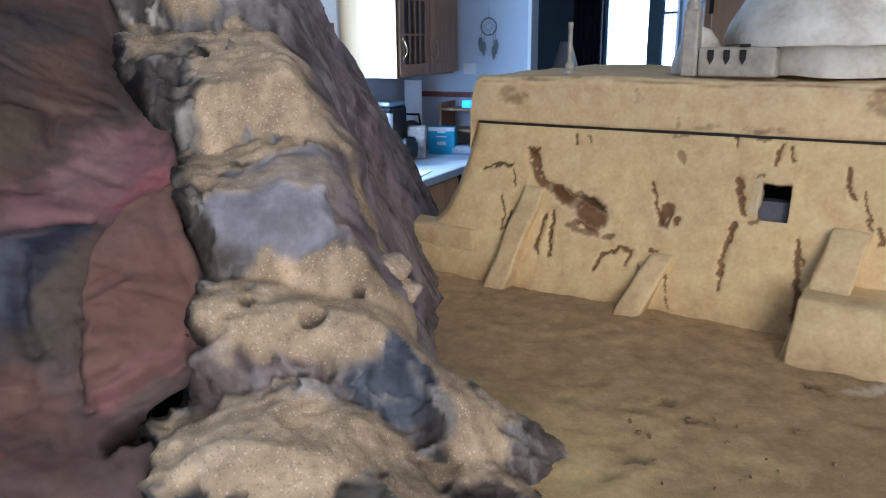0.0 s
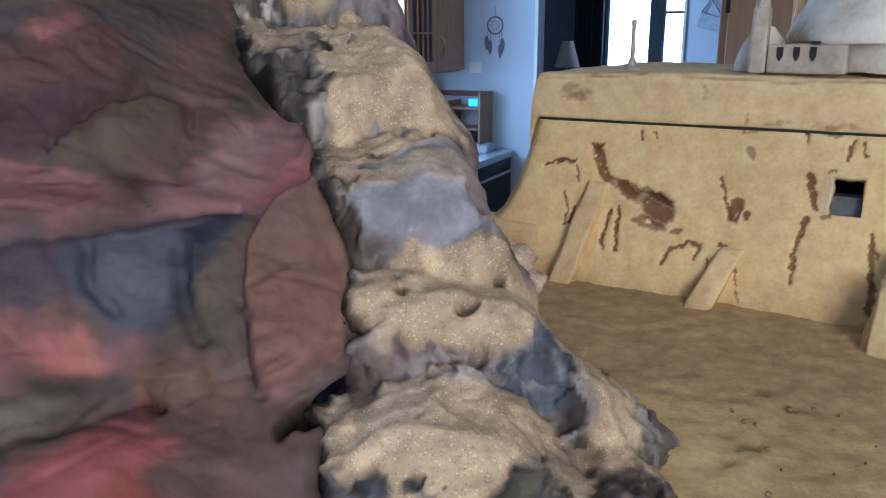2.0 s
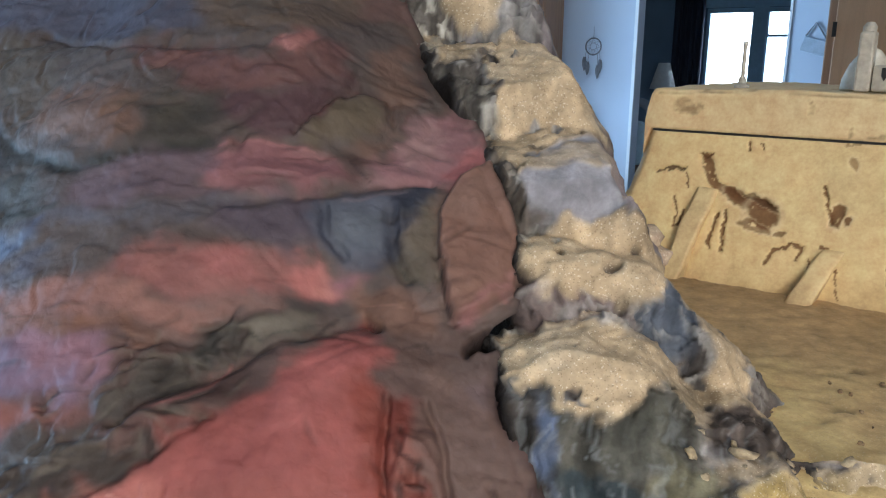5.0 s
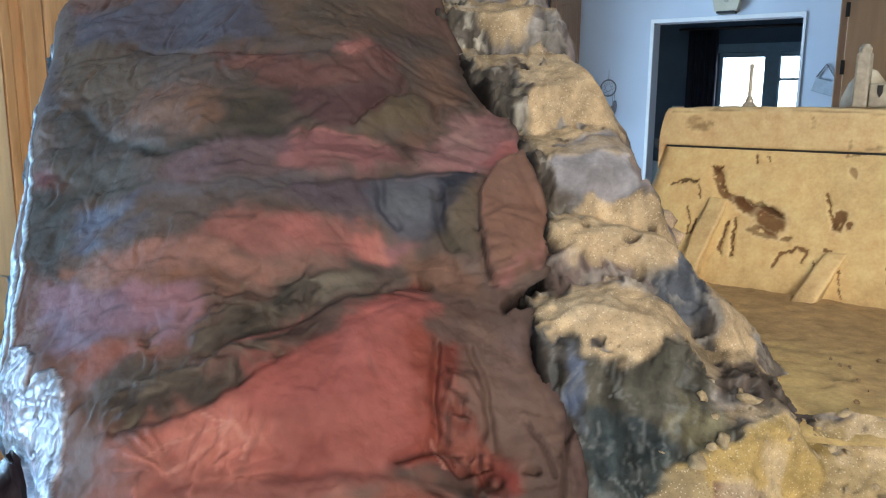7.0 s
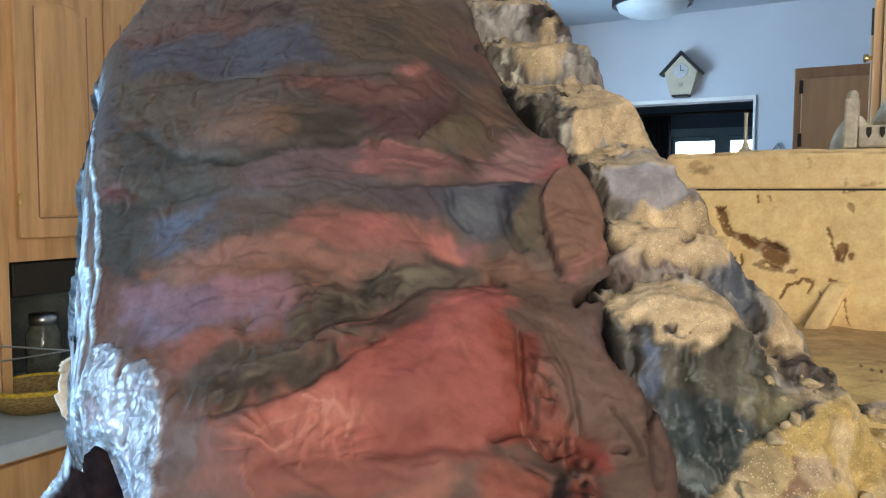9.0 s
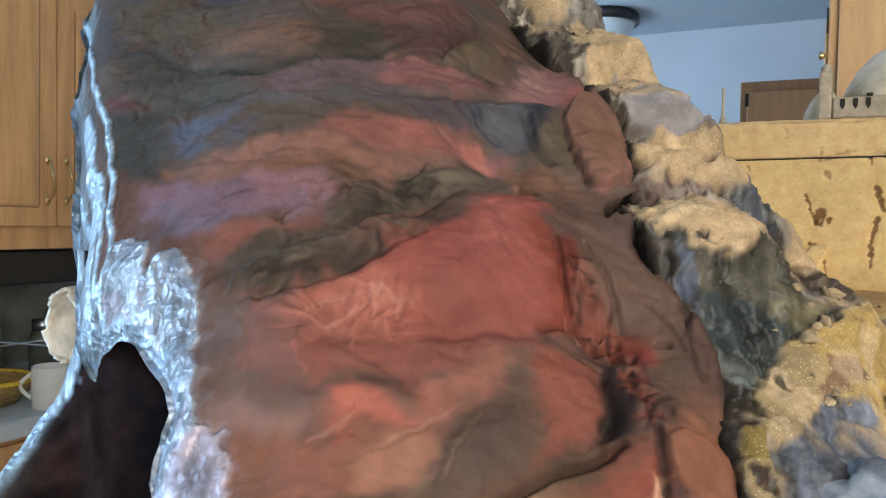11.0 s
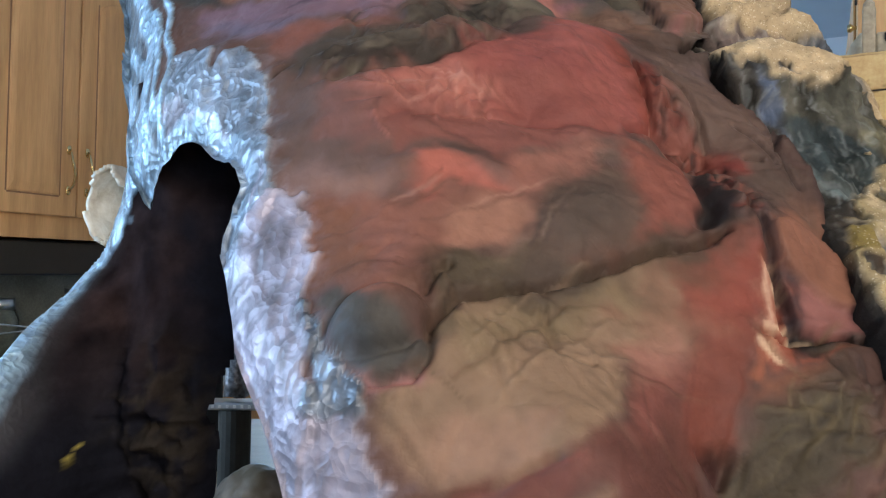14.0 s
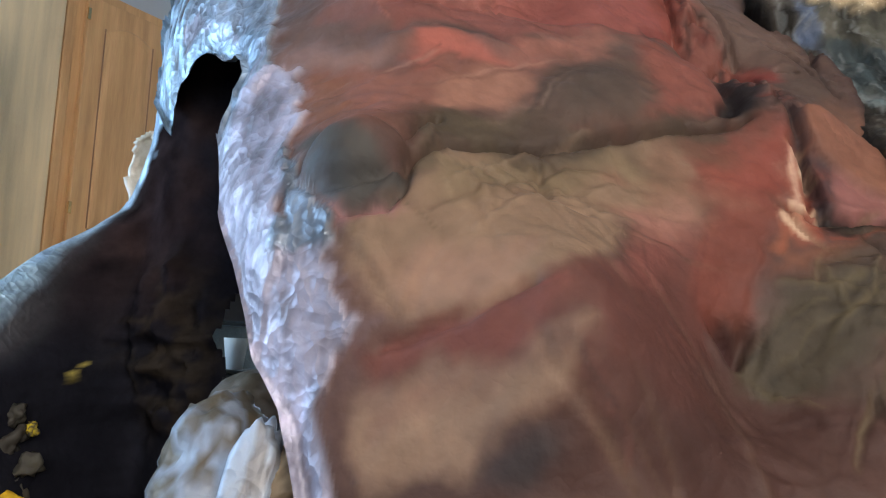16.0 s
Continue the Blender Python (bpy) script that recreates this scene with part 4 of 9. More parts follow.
wash([(-0.298, -0.073), (-0.284, -0.068), (-0.286, -0.086), (-0.298, -0.089)], tone(146, 114, 100), 0.0015, 0.80)
wash([(-0.228, 0.004), (-0.199, 0.017), (-0.182, -0.003), (-0.189, -0.034), (-0.208, -0.066), (-0.226, -0.077), (-0.214, -0.050)], tone(152, 82, 66), 0.0028, 0.90)
wash([(-0.266, -0.089), (-0.224, -0.072), (-0.213, -0.069), (-0.245, -0.092), (-0.266, -0.097)], tone(140, 88, 68), 0.0015, 0.85)
wash([(-0.181, 0.004), (-0.171, -0.015), (-0.174, -0.047), (-0.192, -0.057), (-0.189, -0.031)], tone(50, 40, 38), 0.0012, 0.95)
stroke([(-0.154, 0.028), (-0.167, -0.031), (-0.175, -0.045)], 0.0008, tone(70, 48, 46), 0.80)
wash([(-0.197, 0.059), (-0.170, 0.062), (-0.154, 0.042), (-0.169, 0.033), (-0.192, 0.040)], tone(150, 82, 68), 0.0023, 0.80)
stroke([(-0.216, 0.027), (-0.195, 0.040), (-0.183, 0.038)], 0.0012, tone(78, 36, 26), 0.85)
stroke([(-0.200, 0.052), (-0.188, 0.044)], 0.0009, tone(78, 36, 26), 0.85)
stroke([(-0.179, 0.038), (-0.160, 0.046)], 0.0013, tone(78, 36, 26), 0.85)
wash([(-0.173, 0.128), (-0.126, 0.104), (-0.108, 0.049), (-0.104, 0.009), (-0.139, -0.020), (-0.151, 0.045), (-0.181, 0.055)], tone(122, 94, 82), 0.0018, 0.85)
wash([(-0.145, 0.030), (-0.109, 0.046), (-0.104, 0.009), (-0.144, -0.036), (-0.163, -0.034)], tone(98, 76, 68), 0.0024, 0.80)
stroke([(-0.332, -0.136), (-0.317, -0.121), (-0.293, -0.106), (-0.252, -0.092), (-0.223, -0.075), (-0.201, -0.063), (-0.176, -0.048)], 0.0008, tone(76, 58, 46), 0.80)
wash([(-0.335, -0.137), (-0.318, -0.101), (-0.291, -0.084), (-0.287, -0.095), (-0.303, -0.106), (-0.324, -0.137)], tone(104, 88, 68), 0.0015, 0.90)
stroke([(-0.333, -0.122), (-0.326, -0.109), (-0.321, -0.102)], 0.0011, tone(56, 44, 38), 0.85)
stroke([(-0.330, -0.133), (-0.318, -0.117)], 0.0008, tone(46, 36, 30), 0.80)
stroke([(-0.313, -0.108), (-0.303, -0.097), (-0.293, -0.089)], 0.0008, tone(150, 128, 100), 0.60)
wash([(-0.332, -0.145), (-0.305, -0.116), (-0.253, -0.097), (-0.207, -0.066), (-0.205, -0.088), (-0.214, -0.114), (-0.244, -0.136), (-0.270, -0.183), (-0.294, -0.192), (-0.315, -0.199), (-0.332, -0.201), (-0.349, -0.195), (-0.357, -0.178), (-0.356, -0.164), (-0.338, -0.157)], tone(160, 126, 98), 0.0012, 0.97)
wash([(-0.326, -0.140), (-0.293, -0.106), (-0.239, -0.094), (-0.217, -0.090), (-0.241, -0.111), (-0.294, -0.143), (-0.316, -0.153)], tone(142, 118, 86), 0.0027, 0.85)
wash([(-0.349, -0.186), (-0.315, -0.179), (-0.283, -0.173), (-0.294, -0.188), (-0.315, -0.197), (-0.336, -0.198)], tone(176, 132, 106), 0.0020, 0.85)
stroke([(-0.278, -0.112), (-0.275, -0.140), (-0.260, -0.141)], 0.0008, tone(122, 98, 70), 0.60)
stroke([(-0.303, -0.121), (-0.297, -0.143), (-0.294, -0.159)], 0.0008, tone(122, 98, 70), 0.60)
stroke([(-0.334, -0.152), (-0.329, -0.159), (-0.320, -0.170)], 0.0008, tone(122, 98, 70), 0.60)
stroke([(-0.351, -0.170), (-0.347, -0.164)], 0.0008, tone(122, 98, 70), 0.60)
stroke([(-0.268, -0.114), (-0.256, -0.121), (-0.235, -0.111)], 0.0009, tone(122, 98, 70), 0.60)
stroke([(-0.286, -0.130), (-0.280, -0.144), (-0.266, -0.148)], 0.0008, tone(182, 150, 116), 0.50)
stroke([(-0.317, -0.143), (-0.309, -0.157)], 0.0008, tone(182, 150, 116), 0.50)
wash([(-0.379, -0.121), (-0.365, -0.120), (-0.348, -0.136), (-0.337, -0.137), (-0.331, -0.139), (-0.334, -0.152), (-0.342, -0.159), (-0.355, -0.161), (-0.363, -0.156), (-0.372, -0.144)], tone(90, 85, 80), 0.0008, 0.97)
wash([(-0.373, -0.132), (-0.361, -0.141), (-0.357, -0.154), (-0.362, -0.156)], tone(74, 84, 94), 0.0015, 0.80)
wash([(-0.349, -0.153), (-0.338, -0.147), (-0.332, -0.142), (-0.338, -0.157)], tone(114, 88, 74), 0.0012, 0.80)
wash([(-0.367, -0.155), (-0.355, -0.161), (-0.340, -0.159), (-0.338, -0.159), (-0.356, -0.162), (-0.365, -0.158)], tone(176, 104, 96), 0.0008, 0.90)
stroke([(-0.332, -0.140), (-0.333, -0.153), (-0.340, -0.161)], 0.0008, tone(62, 48, 42), 0.80)
wash([(-0.201, -0.064), (-0.178, -0.050), (-0.160, -0.055), (-0.174, -0.098), (-0.186, -0.132), (-0.193, -0.156), (-0.203, -0.171), (-0.216, -0.168), (-0.211, -0.125), (-0.210, -0.095)], tone(142, 72, 55), 0.0015, 0.95)
wash([(-0.198, -0.073), (-0.181, -0.061), (-0.193, -0.109), (-0.201, -0.116)], tone(156, 84, 64), 0.0028, 0.70)
stroke([(-0.204, -0.093), (-0.207, -0.133), (-0.214, -0.163)], 0.0009, tone(112, 54, 42), 0.60)
wash([(-0.349, -0.204), (-0.323, -0.203), (-0.304, -0.197), (-0.282, -0.190), (-0.261, -0.171), (-0.235, -0.125), (-0.215, -0.117), (-0.209, -0.142), (-0.211, -0.179), (-0.242, -0.214), (-0.274, -0.227), (-0.293, -0.227), (-0.274, -0.212), (-0.258, -0.204), (-0.294, -0.208), (-0.318, -0.213), (-0.335, -0.216), (-0.349, -0.209)], tone(116, 68, 58), 0.0012, 0.95)
wash([(-0.259, -0.169), (-0.229, -0.125), (-0.214, -0.125), (-0.220, -0.150), (-0.250, -0.177)], tone(150, 84, 72), 0.0024, 0.70)
stroke([(-0.336, -0.204), (-0.317, -0.202), (-0.300, -0.197), (-0.282, -0.193), (-0.272, -0.191)], 0.0008, tone(150, 72, 62), 0.70)
stroke([(-0.235, -0.127), (-0.237, -0.159), (-0.247, -0.184)], 0.0008, tone(108, 58, 50), 0.60)
stroke([(-0.159, -0.062), (-0.159, -0.086), (-0.170, -0.112), (-0.177, -0.129)], 0.0023, tone(186, 100, 62), 0.90)
# reflected light on the ember seam, painted as pale spots
stroke([(-0.157, -0.063), (-0.157, -0.081)], 0.0009, tone(250, 205, 160), 0.95)
stroke([(-0.163, -0.104), (-0.170, -0.117)], 0.0011, tone(250, 190, 140), 0.95)
stroke([(-0.151, -0.116), (-0.133, -0.110), (-0.115, -0.098)], 0.0011, tone(170, 84, 58), 0.80)
wash([(-0.168, -0.122), (-0.133, -0.110), (-0.146, -0.130), (-0.167, -0.138), (-0.183, -0.143), (-0.177, -0.129)], tone(140, 84, 60), 0.0013, 0.85)
wash([(-0.156, -0.055), (-0.143, -0.047), (-0.141, -0.071), (-0.140, -0.091), (-0.155, -0.100), (-0.157, -0.077)], tone(74, 54, 58), 0.0016, 0.95)
wash([(-0.145, -0.044), (-0.110, 0.005), (-0.096, -0.015), (-0.097, -0.038), (-0.093, -0.055), (-0.121, -0.069), (-0.141, -0.071)], tone(152, 97, 72), 0.0030, 0.95)
wash([(-0.143, -0.069), (-0.109, -0.069), (-0.102, -0.074), (-0.125, -0.089), (-0.143, -0.090)], tone(146, 98, 94), 0.0012, 0.90)
# the black cleft by the seam, all shade put into colour
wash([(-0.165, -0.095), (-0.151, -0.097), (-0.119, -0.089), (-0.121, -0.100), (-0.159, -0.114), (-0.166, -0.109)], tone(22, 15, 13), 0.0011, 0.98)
wash([(-0.193, -0.164), (-0.186, -0.153), (-0.168, -0.142), (-0.150, -0.139), (-0.120, -0.125), (-0.131, -0.162), (-0.148, -0.167), (-0.165, -0.177), (-0.185, -0.180), (-0.198, -0.178)], tone(94, 80, 60), 0.0012, 0.95)
stroke([(-0.191, -0.167), (-0.183, -0.160), (-0.167, -0.153), (-0.148, -0.148)], 0.0008, tone(50, 42, 34), 0.80)
stroke([(-0.182, -0.172), (-0.162, -0.164), (-0.133, -0.159)], 0.0008, tone(50, 42, 34), 0.80)
stroke([(-0.187, -0.158), (-0.184, -0.164), (-0.186, -0.169)], 0.0008, tone(50, 42, 34), 0.80)
stroke([(-0.162, -0.154), (-0.153, -0.157), (-0.131, -0.149)], 0.0008, tone(50, 42, 34), 0.80)
stroke([(-0.180, -0.167), (-0.167, -0.160), (-0.154, -0.156)], 0.0008, tone(142, 122, 88), 0.60)
stroke([(-0.175, -0.155), (-0.162, -0.149)], 0.0008, tone(142, 122, 88), 0.60)
wash([(-0.205, -0.163), (-0.193, -0.156), (-0.193, -0.170), (-0.204, -0.178)], tone(68, 36, 34), 0.0013, 0.95)
# lower right: red-brown, made darker for the shadow there
wash([(-0.242, -0.210), (-0.204, -0.178), (-0.185, -0.180), (-0.165, -0.177), (-0.131, -0.165), (-0.139, -0.199), (-0.274, -0.227)], tone(90, 58, 50), 0.0018, 0.95)
wash([(-0.342, -0.208), (-0.318, -0.197), (-0.290, -0.194), (-0.271, -0.193), (-0.278, -0.206), (-0.297, -0.213), (-0.317, -0.212), (-0.337, -0.215)], tone(140, 80, 68), 0.0014, 0.85)
wash([(-0.346, -0.218), (-0.313, -0.212), (-0.289, -0.216), (-0.257, -0.205), (-0.258, -0.209), (-0.278, -0.225), (-0.293, -0.230), (-0.301, -0.244), (-0.337, -0.244), (-0.349, -0.230)], tone(168, 132, 106), 0.0016, 0.95)
wash([(-0.341, -0.220), (-0.313, -0.215), (-0.297, -0.218), (-0.320, -0.225), (-0.338, -0.227)], tone(150, 106, 88), 0.0016, 0.70)
wash([(-0.301, -0.244), (-0.292, -0.234), (-0.278, -0.229), (-0.262, -0.230), (-0.270, -0.239), (-0.276, -0.245)], tone(76, 66, 66), 0.0018, 0.95)
wash([(-0.270, -0.229), (-0.230, -0.215), (-0.144, -0.191), (-0.152, -0.221), (-0.275, -0.245)], tone(90, 58, 50), 0.0020, 0.90)
wash([(-0.259, -0.212), (-0.215, -0.181), (-0.217, -0.206), (-0.259, -0.228)], tone(110, 66, 56), 0.0025, 0.70)
stroke([(-0.255, -0.226), (-0.247, -0.228), (-0.249, -0.238)], 0.0008, tone(126, 78, 68), 0.60)
stroke([(-0.219, -0.217), (-0.179, -0.192), (-0.155, -0.193)], 0.0008, tone(70, 40, 36), 0.60)
fold([(-0.530, 0.312), (-0.495, 0.281), (-0.460, 0.255), (-0.421, 0.240), (-0.393, 0.245), (-0.359, 0.254), (-0.329, 0.262)], 0.0060, -0.0030)
fold([(-0.454, 0.287), (-0.408, 0.277), (-0.371, 0.275)], 0.0176, 0.0060)
fold([(-0.273, 0.284), (-0.246, 0.301), (-0.229, 0.316)], 0.0108, 0.0060)
fold([(-0.281, 0.284), (-0.266, 0.311), (-0.240, 0.335), (-0.222, 0.335), (-0.218, 0.314)], 0.0024, -0.0040)
fold([(-0.501, 0.389), (-0.418, 0.348), (-0.365, 0.343), (-0.307, 0.348)], 0.0035, -0.0030)
fold([(-0.316, 0.238), (-0.274, 0.247), (-0.244, 0.250)], 0.0090, 0.0050)
fold([(-0.309, 0.215), (-0.260, 0.235), (-0.189, 0.266)], 0.0041, -0.0040)
fold([(-0.251, 0.230), (-0.247, 0.209), (-0.236, 0.200)], 0.0032, -0.0040)
fold([(-0.211, 0.233), (-0.207, 0.206), (-0.196, 0.188)], 0.0036, -0.0050)
fold([(-0.347, 0.084), (-0.326, 0.114), (-0.291, 0.133), (-0.250, 0.156)], 0.0056, 0.0040)
fold([(-0.338, 0.075), (-0.309, 0.103), (-0.282, 0.121), (-0.244, 0.141), (-0.221, 0.159)], 0.0034, -0.0040)
fold([(-0.395, 0.033), (-0.355, 0.055), (-0.317, 0.076), (-0.292, 0.093)], 0.0078, 0.0050)
fold([(-0.387, 0.019), (-0.354, 0.030), (-0.323, 0.055), (-0.291, 0.082)], 0.0034, -0.0035)
fold([(-0.272, 0.045), (-0.247, 0.087), (-0.223, 0.123)], 0.0210, 0.0060)
fold([(-0.352, -0.011), (-0.283, 0.010), (-0.214, 0.019), (-0.166, 0.022)], 0.0052, -0.0028)
fold([(-0.198, 0.108), (-0.198, 0.066), (-0.196, 0.041), (-0.182, 0.028), (-0.164, 0.036)], 0.0021, -0.0060)
fold([(-0.177, 0.108), (-0.163, 0.080), (-0.159, 0.047)], 0.0020, -0.0040)
fold([(-0.219, 0.157), (-0.212, 0.153)], 0.0027, -0.0090)
fold([(-0.139, 0.034), (-0.131, 0.033)], 0.0024, -0.0080)
fold([(-0.178, 0.207), (-0.174, 0.202), (-0.176, 0.192), (-0.171, 0.175), (-0.164, 0.161)], 0.0020, -0.0040)
fold([(-0.332, -0.136), (-0.317, -0.121), (-0.293, -0.106), (-0.252, -0.092), (-0.223, -0.075), (-0.201, -0.063), (-0.176, -0.048)], 0.0020, -0.0080)
fold([(-0.333, -0.122), (-0.326, -0.109), (-0.321, -0.102)], 0.0020, -0.0060)
fold([(-0.258, -0.072), (-0.237, -0.057)], 0.0225, 0.0090)
fold([(-0.348, -0.046), (-0.326, -0.038), (-0.292, -0.041)], 0.0066, 0.0040)
fold([(-0.157, -0.060), (-0.152, -0.075), (-0.155, -0.099)], 0.0021, -0.0070)
fold([(-0.166, -0.102), (-0.153, -0.105), (-0.119, -0.096)], 0.0020, -0.0100)
fold([(-0.182, -0.002), (-0.179, -0.026), (-0.186, -0.041)], 0.0063, -0.0090)
fold([(-0.205, -0.162), (-0.197, -0.169), (-0.193, -0.160)], 0.0030, -0.0080)
fold([(-0.336, -0.204), (-0.317, -0.202), (-0.300, -0.197), (-0.282, -0.191)], 0.0020, -0.0030)
fold([(-0.278, -0.112), (-0.275, -0.140), (-0.260, -0.141)], 0.0020, -0.0030)
fold([(-0.216, 0.027), (-0.195, 0.040), (-0.176, 0.040)], 0.0028, -0.0060)
fold([(-0.332, -0.140), (-0.333, -0.153), (-0.340, -0.161), (-0.355, -0.162)], 0.0020, -0.0050)
wash([(-0.234, -0.090), (-0.205, -0.071), (-0.205, -0.111), (-0.230, -0.130), (-0.246, -0.131)], tone(150, 100, 78), 0.0088, 0.60)
wash([(-0.245, -0.126), (-0.219, -0.111), (-0.214, -0.123), (-0.236, -0.136)], tone(188, 126, 108), 0.0032, 0.60)
wash([(-0.326, -0.122), (-0.323, -0.095), (-0.296, -0.085), (-0.277, -0.064), (-0.285, -0.080), (-0.257, -0.095), (-0.227, -0.083), (-0.196, -0.058), (-0.161, -0.047), (-0.196, -0.079), (-0.257, -0.101), (-0.296, -0.115)], tone(94, 78, 60), 0.0028, 0.85)
wash([(-0.347, -0.112), (-0.328, -0.099), (-0.326, -0.122), (-0.345, -0.126)], tone(110, 76, 62), 0.0032, 0.70)
wash([(-0.350, 0.036), (-0.318, 0.046), (-0.295, 0.033), (-0.317, 0.006), (-0.348, 0.009), (-0.366, 0.012)], tone(210, 124, 106), 0.0040, 0.70)
wash([(-0.397, 0.019), (-0.360, 0.011), (-0.341, -0.001), (-0.363, -0.020), (-0.393, -0.025)], tone(150, 96, 86), 0.0036, 0.70)
# more painted highlights on the ridges of the star crease
stroke([(-0.359, 0.001), (-0.337, 0.024), (-0.318, 0.032)], 0.0008, tone(232, 160, 140), 0.70)
stroke([(-0.346, -0.004), (-0.329, 0.013), (-0.318, 0.032)], 0.0008, tone(232, 160, 140), 0.70)
stroke([(-0.320, 0.004), (-0.318, 0.032)], 0.0008, tone(232, 160, 140), 0.70)
stroke([(-0.318, 0.032), (-0.305, 0.025), (-0.306, 0.012)], 0.0008, tone(232, 160, 140), 0.70)
stroke([(-0.337, 0.036), (-0.318, 0.032)], 0.0008, tone(232, 160, 140), 0.70)
stroke([(-0.361, -0.004), (-0.362, -0.017), (-0.356, -0.026)], 0.0010, tone(104, 62, 54), 0.60)
stroke([(-0.355, 0.002), (-0.360, -0.007)], 0.0010, tone(104, 62, 54), 0.60)
stroke([(-0.353, -0.069), (-0.336, -0.059), (-0.317, -0.050)], 0.0008, tone(120, 76, 62), 0.60)
stroke([(-0.344, -0.066), (-0.326, -0.054)], 0.0008, tone(120, 76, 62), 0.60)
stroke([(-0.335, -0.075), (-0.308, -0.064), (-0.285, -0.050)], 0.0008, tone(120, 76, 62), 0.60)
stroke([(-0.348, -0.063), (-0.328, -0.051)], 0.0008, tone(206, 150, 126), 0.50)
stroke([(-0.314, -0.065), (-0.288, -0.049), (-0.267, -0.036)], 0.0008, tone(206, 150, 126), 0.50)
stroke([(-0.282, -0.074), (-0.277, -0.061), (-0.264, -0.044)], 0.0010, tone(78, 64, 56), 0.65)
stroke([(-0.277, -0.077), (-0.271, -0.064), (-0.258, -0.047)], 0.0010, tone(78, 64, 56), 0.65)
stroke([(-0.285, -0.080), (-0.281, -0.068)], 0.0010, tone(78, 64, 56), 0.65)
stroke([(-0.278, -0.073), (-0.272, -0.061), (-0.261, -0.046)], 0.0008, tone(158, 132, 116), 0.60)
wash([(-0.288, -0.092), (-0.257, -0.088), (-0.226, -0.073), (-0.199, -0.058), (-0.175, -0.044), (-0.172, -0.05), (-0.194, -0.065), (-0.224, -0.082), (-0.249, -0.1), (-0.263, -0.109), (-0.288, -0.113)], tone(82, 66, 55), 0.0030, 0.80)
wash([(-0.282, -0.051), (-0.27, -0.038), (-0.245, -0.026), (-0.227, -0.027), (-0.228, -0.05), (-0.239, -0.075), (-0.257, -0.09), (-0.274, -0.097), (-0.282, -0.088)], tone(100, 78, 68), 0.0040, 0.55)
wash([(-0.195, -0.164), (-0.187, -0.151), (-0.166, -0.134), (-0.144, -0.119), (-0.124, -0.106), (-0.14, -0.157), (-0.144, -0.181), (-0.176, -0.18)], tone(82, 70, 54), 0.0030, 0.55)
wash([(-0.15, 0.021), (-0.138, 0.001), (-0.122, -0.021), (-0.112, -0.028), (-0.103, -0.016), (-0.106, 0.024), (-0.124, 0.047), (-0.14, 0.038)], tone(104, 82, 70), 0.0030, 0.60)
wash([(-0.162, -0.067), (-0.153, -0.061), (-0.15, -0.079), (-0.149, -0.098), (-0.159, -0.118), (-0.171, -0.122), (-0.175, -0.109), (-0.168, -0.086)], tone(176, 84, 54), 0.0016, 0.75)
# pale glints painted over the ember orange
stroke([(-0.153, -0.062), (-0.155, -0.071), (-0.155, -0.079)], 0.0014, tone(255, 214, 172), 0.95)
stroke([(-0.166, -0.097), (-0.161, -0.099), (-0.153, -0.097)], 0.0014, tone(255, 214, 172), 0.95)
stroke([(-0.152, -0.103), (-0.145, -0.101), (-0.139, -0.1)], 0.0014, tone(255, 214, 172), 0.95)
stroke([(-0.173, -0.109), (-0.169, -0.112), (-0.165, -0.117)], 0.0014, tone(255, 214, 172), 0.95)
# the cleft's shade once more, as a near-black line
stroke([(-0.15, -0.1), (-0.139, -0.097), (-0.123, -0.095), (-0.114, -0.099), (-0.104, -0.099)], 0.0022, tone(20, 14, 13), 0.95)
fold([(-0.15, -0.1), (-0.139, -0.097), (-0.123, -0.095), (-0.114, -0.099), (-0.104, -0.099)], 0.0022, -0.0060)
# wrinkles: raised ones tinted pale, sunk ones dark, as painted light and shade
fold([(-0.362, -0.014), (-0.358, -0.023), (-0.353, -0.028)], 0.0012, 0.0016, tone(226, 140, 122), 0.45)
fold([(-0.326, 0.035), (-0.321, 0.014), (-0.318, 0.001)], 0.0012, -0.0016, tone(150, 70, 58), 0.45)
fold([(-0.318, 0.042), (-0.314, 0.022), (-0.311, 0.003)], 0.0012, 0.0016, tone(226, 140, 122), 0.45)
fold([(-0.309, 0.042), (-0.307, 0.021), (-0.301, 0.0)], 0.0012, -0.0016, tone(150, 70, 58), 0.45)
fold([(-0.331, 0.029), (-0.329, 0.003), (-0.33, -0.013)], 0.0012, 0.0016, tone(226, 140, 122), 0.45)
fold([(-0.3, 0.041), (-0.295, 0.025), (-0.287, 0.019)], 0.0012, -0.0016, tone(150, 70, 58), 0.45)
fold([(-0.312, -0.143), (-0.284, -0.107), (-0.255, -0.088)], 0.0016, 0.0018, tone(176, 142, 112), 0.40)
fold([(-0.322, -0.159), (-0.297, -0.138), (-0.268, -0.11)], 0.0016, -0.0016, tone(120, 92, 72), 0.40)
fold([(-0.303, -0.167), (-0.271, -0.136), (-0.243, -0.114)], 0.0016, 0.0018, tone(176, 142, 112), 0.40)
fold([(-0.284, -0.1), (-0.268, -0.109), (-0.246, -0.107)], 0.0016, -0.0016, tone(120, 92, 72), 0.40)
fold([(-0.27, -0.128), (-0.256, -0.137), (-0.238, -0.133)], 0.0016, 0.0018, tone(176, 142, 112), 0.40)
fold([(-0.306, -0.128), (-0.295, -0.131), (-0.288, -0.143)], 0.0016, -0.0016, tone(120, 92, 72), 0.40)
wash([(-0.144, 0.075), (-0.095, -0.008), (-0.115, -0.003), (-0.121, 0.021), (-0.138, 0.042)], tone(96, 70, 62), 0.0024, 0.60)
